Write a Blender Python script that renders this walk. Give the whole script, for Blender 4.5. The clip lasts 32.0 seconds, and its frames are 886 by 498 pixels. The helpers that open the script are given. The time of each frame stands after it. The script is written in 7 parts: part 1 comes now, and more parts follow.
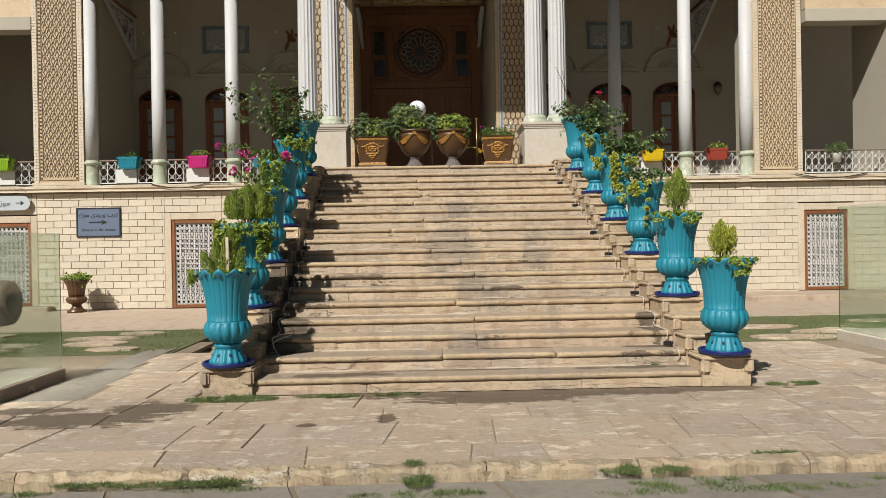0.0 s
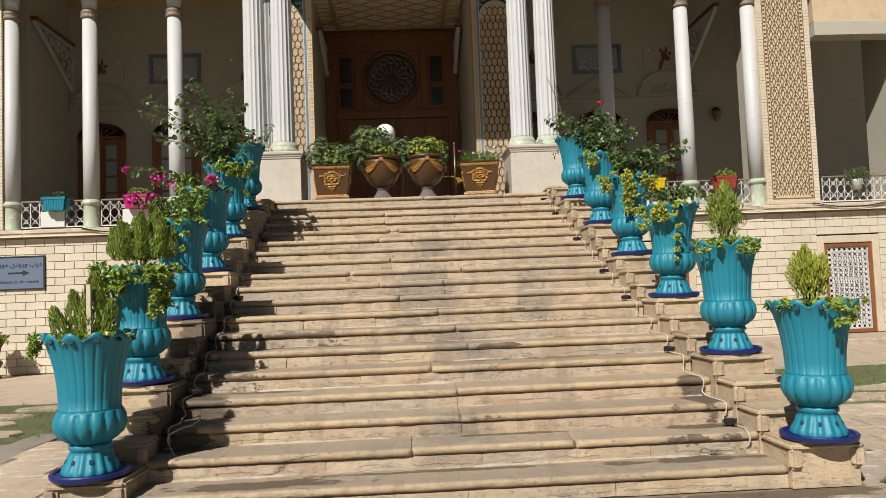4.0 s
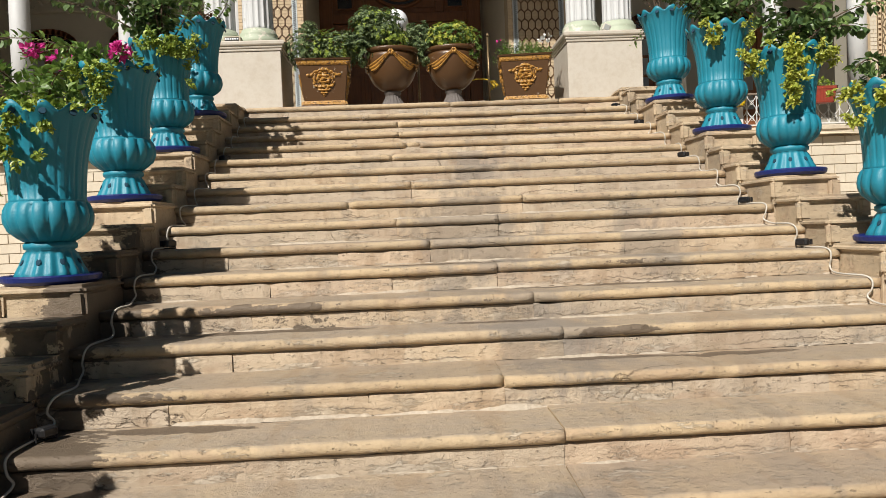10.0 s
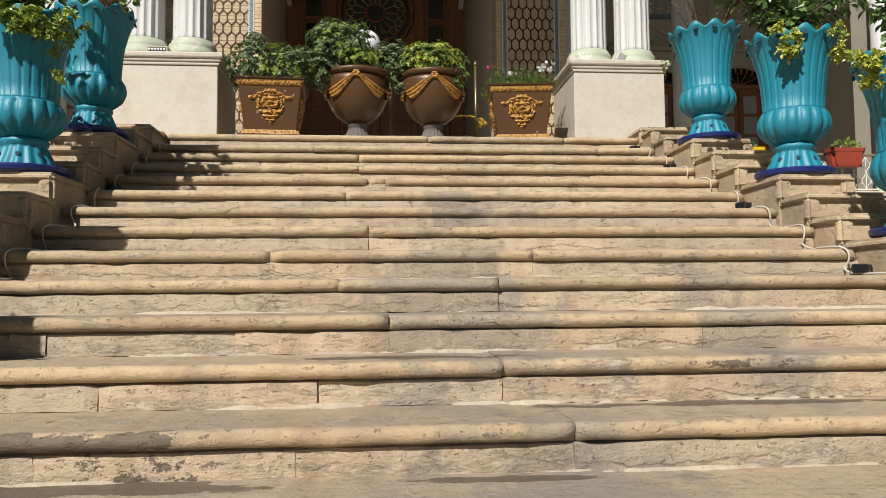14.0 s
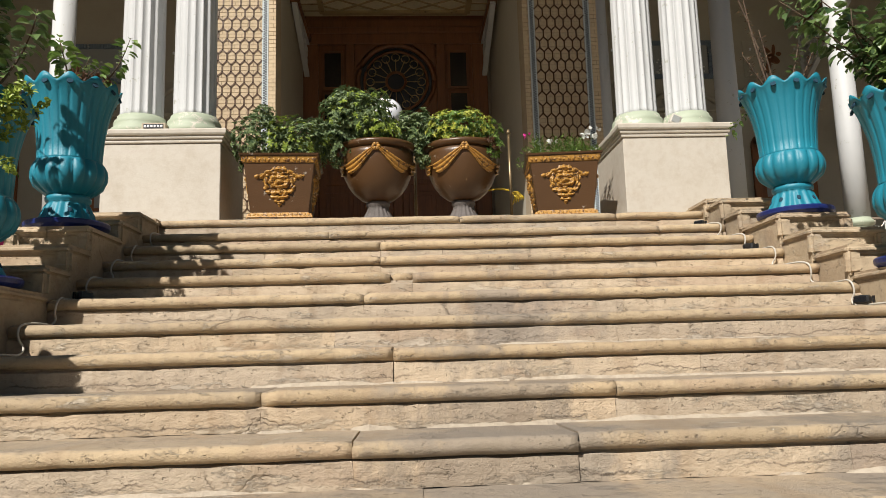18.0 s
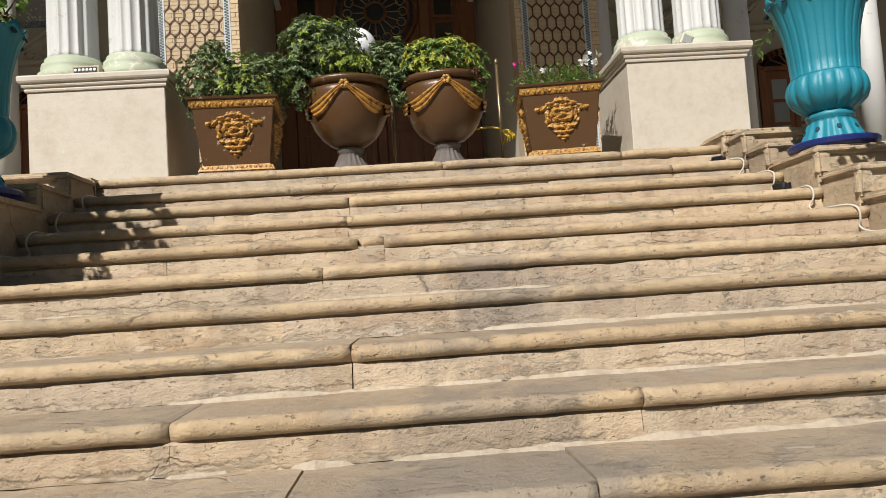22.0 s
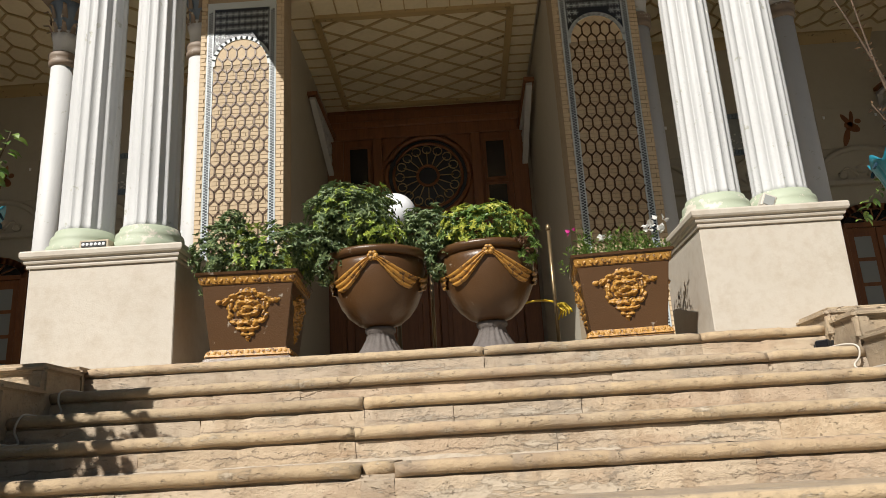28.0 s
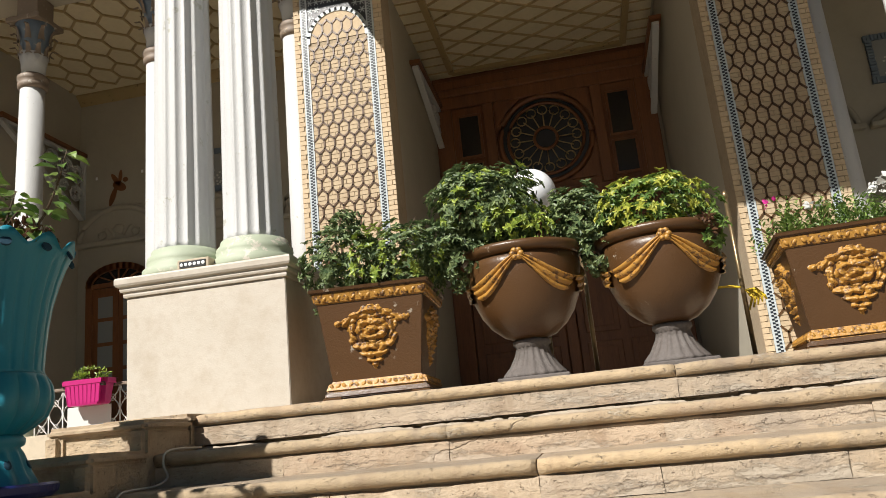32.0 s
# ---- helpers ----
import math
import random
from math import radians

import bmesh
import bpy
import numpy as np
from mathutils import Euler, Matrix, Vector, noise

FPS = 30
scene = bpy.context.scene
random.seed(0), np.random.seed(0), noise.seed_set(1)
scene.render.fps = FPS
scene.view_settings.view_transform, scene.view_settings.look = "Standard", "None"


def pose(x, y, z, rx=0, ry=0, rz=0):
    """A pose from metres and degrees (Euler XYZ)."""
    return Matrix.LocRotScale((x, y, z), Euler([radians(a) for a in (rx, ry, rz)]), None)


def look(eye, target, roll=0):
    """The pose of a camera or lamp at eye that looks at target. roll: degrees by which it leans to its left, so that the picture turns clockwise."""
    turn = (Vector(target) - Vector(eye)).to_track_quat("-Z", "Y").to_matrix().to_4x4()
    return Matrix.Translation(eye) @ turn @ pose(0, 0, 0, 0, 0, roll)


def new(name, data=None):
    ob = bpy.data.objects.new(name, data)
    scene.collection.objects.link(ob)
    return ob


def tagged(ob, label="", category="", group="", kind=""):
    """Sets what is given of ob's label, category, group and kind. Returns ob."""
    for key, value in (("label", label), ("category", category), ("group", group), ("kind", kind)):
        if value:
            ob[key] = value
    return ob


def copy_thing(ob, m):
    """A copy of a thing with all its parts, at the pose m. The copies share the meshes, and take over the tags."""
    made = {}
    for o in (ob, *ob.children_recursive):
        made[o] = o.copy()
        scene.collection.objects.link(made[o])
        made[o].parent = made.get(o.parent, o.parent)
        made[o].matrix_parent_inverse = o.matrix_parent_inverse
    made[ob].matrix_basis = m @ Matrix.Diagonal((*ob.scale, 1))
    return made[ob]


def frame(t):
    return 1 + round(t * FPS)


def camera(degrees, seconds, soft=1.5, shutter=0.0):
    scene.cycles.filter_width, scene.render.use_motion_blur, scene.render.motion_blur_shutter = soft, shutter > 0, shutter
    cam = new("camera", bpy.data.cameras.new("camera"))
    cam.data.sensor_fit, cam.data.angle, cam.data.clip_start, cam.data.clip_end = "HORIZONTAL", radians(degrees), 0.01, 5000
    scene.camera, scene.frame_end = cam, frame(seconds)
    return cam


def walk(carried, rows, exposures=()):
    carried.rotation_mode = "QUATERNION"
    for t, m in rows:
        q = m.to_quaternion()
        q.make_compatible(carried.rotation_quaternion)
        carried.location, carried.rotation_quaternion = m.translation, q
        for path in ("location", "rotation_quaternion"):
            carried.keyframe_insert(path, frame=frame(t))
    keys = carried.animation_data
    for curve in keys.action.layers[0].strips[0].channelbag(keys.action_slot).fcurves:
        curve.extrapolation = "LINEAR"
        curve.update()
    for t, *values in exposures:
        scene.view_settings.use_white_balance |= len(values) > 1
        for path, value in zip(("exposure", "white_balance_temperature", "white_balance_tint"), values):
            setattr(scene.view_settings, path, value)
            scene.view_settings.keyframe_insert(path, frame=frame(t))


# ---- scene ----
cam = camera(61.3, 32.0, soft=0.38)
PATH = [
    (0, (0.044, -1.954, 1.571), (0.087, 0.046, 1.559), -1.0),
    (0.5, (0.118, -1.573, 1.579), (0.151, 0.427, 1.557), -1.1),
    (1, (0.08, -1.231, 1.582), (0.102, 0.768, 1.544), -0.9),
    (1.5, (0.064, -0.93, 1.561), (0.076, 1.07, 1.516), -0.8),
    (2, (0.091, -0.583, 1.574), (0.098, 1.417, 1.536), -0.8),
    (2.5, (0.014, -0.278, 1.571), (0.022, 1.722, 1.56), -0.9),
    (3, (0.015, -0.018, 1.584), (0.036, 1.982, 1.617), -1.2),
    (3.5, (0.16, 0.277, 1.586), (0.207, 2.274, 1.684), -1.3),
    (4, (0.211, 0.542, 1.549), (0.309, 2.536, 1.66), -2.2),
    (4.5, (0.227, 0.884, 1.574), (0.364, 2.877, 1.671), -2.5),
    (6.5, (0.211, 2.033, 1.512), (0.316, 4.03, 1.571), -1.4),
    (7, (0.215, 2.371, 1.539), (0.272, 4.369, 1.597), -1.4),
    (7.5, (0.119, 2.622, 1.534), (0.107, 4.621, 1.587), -1.5),
    (8, (-0.019, 2.862, 1.554), (-0.107, 4.86, 1.593), -1.7),
    (8.5, (-0.043, 3.17, 1.53), (-0.192, 5.164, 1.548), -1.7),
    (9, (-0.014, 3.415, 1.513), (-0.161, 5.408, 1.427), -2.0),
    (9.5, (0.004, 3.641, 1.505), (-0.032, 5.637, 1.374), -2.4),
    (10, (-0.028, 4.007, 1.571), (0.058, 6.004, 1.522), -2.3),
    (10.5, (0.055, 4.238, 1.588), (0.156, 6.234, 1.639), -1.6),
    (11, (0.114, 4.519, 1.605), (0.2, 6.513, 1.734), -0.7),
    (11.5, (0.05, 4.765, 1.632), (0.132, 6.755, 1.809), -0.2),
    (12, (0.021, 5.008, 1.61), (0.108, 6.996, 1.818), 0.3),
    (12.5, (0.079, 5.275, 1.596), (0.177, 7.261, 1.808), 0.4),
    (13, (0.117, 5.556, 1.572), (0.236, 7.542, 1.775), 0.3),
    (13.5, (0.095, 5.787, 1.575), (0.241, 7.775, 1.739), -0.0),
    (15.5, (0.062, 7.088, 1.749), (0.256, 9.077, 1.829), -1.4),
    (16, (0.021, 7.224, 1.845), (0.227, 9.212, 1.927), -1.5),
    (16.5, (0.046, 7.258, 1.877), (0.261, 9.244, 1.977), -1.5),
    (17, (0.083, 7.234, 1.877), (0.277, 9.22, 2.021), -1.4),
    (17.5, (0.075, 7.2, 1.901), (0.232, 9.182, 2.119), -1.6),
    (18, (0.064, 7.123, 1.94), (0.166, 9.098, 2.239), -1.6),
    (18.5, (0.07, 7.088, 1.964), (0.124, 9.057, 2.309), -1.7),
    (19, (0.107, 7.127, 1.942), (0.119, 9.097, 2.288), -1.8),
    (19.5, (0.118, 7.176, 1.933), (0.11, 9.155, 2.222), -2.2),
    (20, (0.11, 7.295, 1.926), (0.114, 9.283, 2.14), -2.6),
    (20.5, (0.081, 7.478, 1.97), (0.116, 9.471, 2.129), -3.0),
    (21, (0.056, 7.595, 2.077), (0.133, 9.588, 2.219), -3.5),
    (21.5, (0.095, 7.709, 2.101), (0.198, 9.702, 2.241), -3.7),
    (22, (0.211, 7.908, 2.162), (0.317, 9.901, 2.293), -3.8),
    (22.5, (0.269, 7.998, 2.247), (0.362, 9.992, 2.36), -3.6),
    (23, (0.25, 8.089, 2.245), (0.337, 10.085, 2.336), -3.7),
    (23.5, (0.199, 8.274, 2.288), (0.303, 10.27, 2.372), -3.8),
    (24, (0.172, 8.4, 2.398), (0.313, 10.391, 2.518), -4.1),
    (24.5, (0.169, 8.437, 2.425), (0.338, 10.42, 2.618), -4.6),
    (25, (0.208, 8.504, 2.45), (0.378, 10.477, 2.733), -5.2),
    (25.5, (0.201, 8.499, 2.469), (0.347, 10.46, 2.837), -5.3),
    (26, (0.177, 8.521, 2.469), (0.293, 10.467, 2.916), -5.1),
    (26.5, (0.16, 8.519, 2.475), (0.252, 10.45, 2.987), -4.7),
    (28.5, (0.47, 8.845, 2.535), (0.415, 10.767, 3.082), -3.1),
    (29, (0.375, 8.955, 2.592), (0.345, 10.897, 3.071), -3.5),
    (29.5, (0.235, 9.19, 2.675), (0.265, 11.143, 3.104), -4.2),
    (30, (0.157, 9.339, 2.727), (0.238, 11.298, 3.127), -4.8),
    (30.5, (0.124, 9.574, 2.809), (0.225, 11.537, 3.175), -5.5),
    (31, (0.175, 9.683, 2.90), (0.182, 11.646, 3.282), -5.5),
    (31.5, (0.155, 9.672, 2.938), (-0.006, 11.617, 3.371), -5.6),
    (32, (0.132, 9.665, 2.997), (-0.205, 11.578, 3.467), -5.65),
]
walk(cam, [(t, look(eye, target, roll)) for t, eye, target, roll in PATH], exposures=[(0.0, 0.28), (4.0, 0.33), (9.0, 0.46), (14.0, 0.42), (19.0, 0.46), (24.0, 0.42), (26.0, 0.50), (30.0, 0.50), (32.0, 0.66)])

# ---- light ----
SUN_FROM = Vector((-0.55, -0.95, 1.0)).normalized()
world = bpy.data.worlds.new("sky_world")
scene.world = world
world.use_nodes = True
wn = world.node_tree
sky = wn.nodes.new("ShaderNodeTexSky")
sky.sky_type = "NISHITA"
sky.sun_disc = False
sky.sun_elevation = math.asin(SUN_FROM.z)
sky.sun_rotation = math.atan2(SUN_FROM.x, SUN_FROM.y)
sky.air_density, sky.dust_density, sky.ozone_density = 1.0, 0.6, 1.0
wn.links.new(sky.outputs[0], wn.nodes["Background"].inputs[0])
wn.nodes["Background"].inputs[1].default_value = 0.020
sun_data = bpy.data.lights.new("sun", "SUN")
sun_data.energy, sun_data.angle, sun_data.color = 4.7, radians(0.53), (0.99, 0.94, 0.868)
sun = new("sun", sun_data)
sun.matrix_world = look(SUN_FROM * 60, (0, 0, 0))

# ---- geometry helpers ----


def mesh_of(name, bm, material=None, smooth=False):
    me = bpy.data.meshes.new(name)
    bm.to_mesh(me)
    bm.free()
    if material:
        me.materials.append(material)
    if smooth:
        me.shade_smooth()
    return me


def part(name, bm, material, parent, label="", smooth=False, m=None):
    """Links a bmesh as one mesh object under a thing or a part."""
    me = bm if isinstance(bm, bpy.types.Mesh) else mesh_of(name, bm, material, smooth)
    ob = new(name, me)
    ob.parent = parent
    if m is not None:
        ob.matrix_basis = m
    if label:
        ob["label"] = label
    return ob


def thing(name, label, category, m=None, group="", kind="", bm=None, material=None, smooth=False):
    ob = new(name, mesh_of(name, bm, material, smooth) if bm is not None else None)
    if m is not None:
        ob.matrix_basis = m
    return tagged(ob, label, category, group, kind)


def box(x0, x1, y0, y1, z0, z1, bevel=0.0, bm=None, seg=1):
    own = bm is None
    b = bmesh.new()
    bmesh.ops.create_cube(b, size=1.0, matrix=Matrix.Translation(((x0 + x1) / 2, (y0 + y1) / 2, (z0 + z1) / 2)) @ Matrix.Diagonal((x1 - x0, y1 - y0, z1 - z0, 1)))
    if bevel:
        bmesh.ops.bevel(b, geom=b.edges[:], offset=bevel, segments=seg, affect="EDGES", clamp_overlap=True)
    if own:
        return b
    add(bm, b)
    return bm


def add(bm, other, m=None):
    """Adds another bmesh to bm and frees it."""
    if m is not None:
        other.transform(m)
    me = bpy.data.meshes.new("tmp")
    other.to_mesh(me)
    other.free()
    bm.from_mesh(me)
    bpy.data.meshes.remove(me)
    return bm


def lathe(profile, n=32, mod=None, cap=True):
    """A turned body; profile is (radius, height) from the bottom up. mod(i, angle, r, z) may alter radius and height."""
    b = bmesh.new()
    rings = []
    for i, (r, z) in enumerate(profile):
        ring = []
        for j in range(n):
            a = 2 * math.pi * j / n
            rr, zz = mod(i, a, r, z) if mod else (r, z)
            ring.append(b.verts.new((rr * math.cos(a), rr * math.sin(a), zz)))
        rings.append(ring)
    for lo, hi in zip(rings, rings[1:]):
        for j in range(n):
            b.faces.new((lo[j], lo[(j + 1) % n], hi[(j + 1) % n], hi[j]))
    if cap:
        b.faces.new(rings[0][::-1])
        b.faces.new(rings[-1])
    return b


def extrude_profile(points, x0, x1, cuts=1, wobble=0.0, seed=0, soft=(), broken=0.05):
    """A bar along x with the section points (y, z), given anticlockwise seen from +x; wobble roughens it."""
    b = bmesh.new()
    rows = []
    for i in range(cuts + 1):
        x = x0 + (x1 - x0) * i / cuts
        row = []
        for j, (y, z) in enumerate(points):
            p = Vector((x, y, z))
            if wobble:
                d = noise.noise_vector(Vector((x * 11 + seed * 7.3, y * 14, z * 14))) * wobble * 0.6 + noise.noise_vector(Vector((x * 3.1 + seed, y * 5, z * 5))) * wobble * 0.35
                chip = noise.noise(Vector((x * 6.5 + seed * 3.7, 0.5, seed)))
                if chip > 0.42 and z > points[0][1] - 0.02:
                    d += Vector((0, 1.0, -0.5)) * (chip - 0.42) * wobble * 6
                end = 0.007 * noise.noise(Vector((y * 30, z * 30, seed + i))) if i in (0, cuts) else 0.0
                near_end = min(x - x0, x1 - x) / 0.055
                if near_end < 1 and y < points[0][0] + 0.02:
                    gone = broken * (1 - near_end) * max(0.0, 0.35 + noise.noise(Vector((x * 5, z * 9, seed * 2.1))))
                    d += Vector((0, gone, -gone * 0.35))
                p += Vector((end, d.y, d.z))
            row.append(b.verts.new(p))
        rows.append(row)
    n = len(points)
    for lo, hi in zip(rows, rows[1:]):
        for j in range(n):
            b.faces.new((lo[j], hi[j], hi[(j + 1) % n], lo[(j + 1) % n])).smooth = j in soft
    b.faces.new(rows[0])
    b.faces.new(rows[-1][::-1])
    bmesh.ops.recalc_face_normals(b, faces=b.faces[:])
    return b


def tube(points, radius, n=6, bm=None, taper=None):
    """A round bar along points."""
    own = bm is None
    b = bm or bmesh.new()
    rings = []
    for i, p in enumerate(points):
        p = Vector(p)
        a, c = Vector(points[max(i - 1, 0)]), Vector(points[min(i + 1, len(points) - 1)])
        d = (c - a).normalized()
        u = d.orthogonal().normalized() if abs(d.z) > 0.9 else d.cross(Vector((0, 0, 1))).normalized()
        v = d.cross(u)
        r = radius if taper is None else radius + (taper - radius) * i / (len(points) - 1)
        rings.append([b.verts.new(p + (u * math.cos(t) + v * math.sin(t)) * r) for t in (2 * math.pi * k / n for k in range(n))])
    for lo, hi in zip(rings, rings[1:]):
        for k in range(n):
            b.faces.new((lo[k], lo[(k + 1) % n], hi[(k + 1) % n], hi[k]))
    b.faces.new(rings[0][::-1])
    b.faces.new(rings[-1])
    return b


def plate(outline, z0, z1, bevel=0.0):
    """A flat piece with an outline of (x, y), from z0 up to z1."""
    b = bmesh.new()
    f = b.faces.new([b.verts.new((x, y, z0)) for x, y in outline])
    out = bmesh.ops.extrude_face_region(b, geom=[f])
    bmesh.ops.translate(b, verts=[v for v in out["geom"] if isinstance(v, bmesh.types.BMVert)], vec=(0, 0, z1 - z0))
    bmesh.ops.recalc_face_normals(b, faces=b.faces[:])
    if bevel:
        top = [e for e in b.edges if all(abs(v.co.z - z1) < 1e-6 for v in e.verts)]
        bmesh.ops.bevel(b, geom=top, offset=bevel, segments=2, affect="EDGES", clamp_overlap=True)
    return b


# ---- materials ----


DEPTH = 0.78    # all mixed pigments are this much deeper than their swatches


class Mat:
    """Short forms for node materials."""

    def __init__(self, name, rough=0.7, metal=0.0):
        self.m = bpy.data.materials.new(name)
        self.m.use_nodes = True
        self.t = self.m.node_tree
        self.b = self.t.nodes["Principled BSDF"]
        self.b.inputs["Roughness"].default_value = rough
        self.b.inputs["Metallic"].default_value = metal
        self.co = self.t.nodes.new("ShaderNodeTexCoord").outputs["Object"]

    def n(self, kind, **values):
        node = self.t.nodes.new(kind)
        for key, value in values.items():
            node.inputs[key.replace("_", " ")].default_value = value
        return node

    def link(self, a, b):
        self.t.links.new(a, b)

    def world_co(self):
        return self.t.nodes.new("ShaderNodeNewGeometry").outputs["Position"]

    def noise(self, scale, detail=4.0, rough=0.55, co=None, stretch=None):
        co = co or self.co
        if stretch:
            mp = self.n("ShaderNodeMapping")
            mp.inputs["Scale"].default_value = stretch
            self.link(co, mp.inputs[0])
            co = mp.outputs[0]
        nd = self.n("ShaderNodeTexNoise", Scale=scale, Detail=detail, Roughness=rough)
        self.link(co, nd.inputs["Vector"])
        return nd.outputs[0]

    def ramp(self, fac, stops):
        rp = self.n("ShaderNodeValToRGB")
        el = rp.color_ramp.elements
        while len(el) < len(stops):
            el.new(0.5)
        for e, (p, c) in zip(el, stops):
            e.position = p
            e.color = (*c, 1) if len(c) == 3 else c
        self.link(fac, rp.inputs[0])
        return rp.outputs[0]

    def mix(self, fac, a, b, mode="MIX"):
        mx = self.t.nodes.new("ShaderNodeMix")
        mx.data_type, mx.blend_type = "RGBA", mode
        for sock, v in ((mx.inputs[0], fac), (mx.inputs[6], a), (mx.inputs[7], b)):
            if isinstance(v, bpy.types.NodeSocket):
                self.link(v, sock)
            elif isinstance(v, tuple):
                sock.default_value = (*v, 1)
            else:
                sock.default_value = v
        return mx.outputs[2]

    def rand(self, island=False):
        if island:
            return self.t.nodes.new("ShaderNodeNewGeometry").outputs["Random Per Island"]
        return self.t.nodes.new("ShaderNodeObjectInfo").outputs["Random"]

    def math(self, op, a, b=0.0):
        nd = self.t.nodes.new("ShaderNodeMath")
        nd.operation = op
        for sock, v in zip(nd.inputs, (a, b)):
            if isinstance(v, bpy.types.NodeSocket):
                self.link(v, sock)
            else:
                sock.default_value = v
        return nd.outputs[0]

    def color(self, v):
        if isinstance(v, tuple):
            self.b.inputs["Base Color"].default_value = (*v, 1)
        else:
            self.link(self.mix(1.0, v, (DEPTH, DEPTH, DEPTH), "MULTIPLY"), self.b.inputs["Base Color"])
        return self

    def bump(self, h, strength=0.3, dist=0.01):
        bp = self.n("ShaderNodeBump", Strength=strength, Distance=dist)
        self.link(h, bp.inputs["Height"])
        self.link(bp.outputs[0], self.b.inputs["Normal"])
        return self

    def rough(self, v):
        self.link(v, self.b.inputs["Roughness"])
        return self


def stone(name, light, mid, dark, scale=1.0, rough=0.75, bump=0.35, stain=0.5, rand=0.25, stretch=None, wet=0.0):
    """Weathered stone: grain, blotches, dark stains, a tone of its own for each piece."""
    a = Mat(name, rough)
    co = a.world_co()
    big = a.noise(0.9 * scale, 5, 0.6, co, stretch)
    fine = a.noise(14 * scale, 6, 0.65, co, stretch)
    grit = a.noise(110 * scale, 3, 0.6, co)
    c = a.ramp(big, [(0.28, mid), (0.55, light), (0.8, mid)])
    c = a.mix(a.math("MULTIPLY", a.ramp(fine, [(0.45, (0, 0, 0)), (0.75, (1, 1, 1))]), stain), c, dark)
    c = a.mix(a.math("MULTIPLY", a.ramp(a.noise(2.6 * scale, 6, 0.7, co, stretch), [(0.52, (0, 0, 0)), (0.68, (1, 1, 1))]), stain), c, dark)
    hsv = a.n("ShaderNodeHueSaturation")
    a.link(c, hsv.inputs["Color"])
    a.link(a.math("ADD", a.math("MULTIPLY", a.rand(), rand), 1 - rand / 2), hsv.inputs["Value"])
    a.color(a.mix(a.math("MULTIPLY", grit, 0.25), hsv.outputs[0], mid))
    a.bump(a.math("ADD", fine, a.math("MULTIPLY", grit, 0.4)), bump, 0.012)
    return a


def painted(name, base, chip, rough=0.55, chips=0.62, scale=8.0, bump=0.15, tone=0.12):
    """Paint with grime and small chips that show what is under it."""
    a = Mat(name, rough)
    big = a.noise(1.7, 4, 0.6, a.world_co())
    c = a.mix(a.math("MULTIPLY", big, tone * 2), base, tuple(v * 0.62 for v in base))
    sp = a.noise(scale, 8, 0.72, a.world_co())
    c = a.mix(a.ramp(sp, [(chips, (0, 0, 0)), (chips + 0.03, (1, 1, 1))]), c, chip)
    a.color(c)
    a.bump(a.math("ADD", sp, a.noise(70, 3, 0.6)), bump, 0.006)
    return a




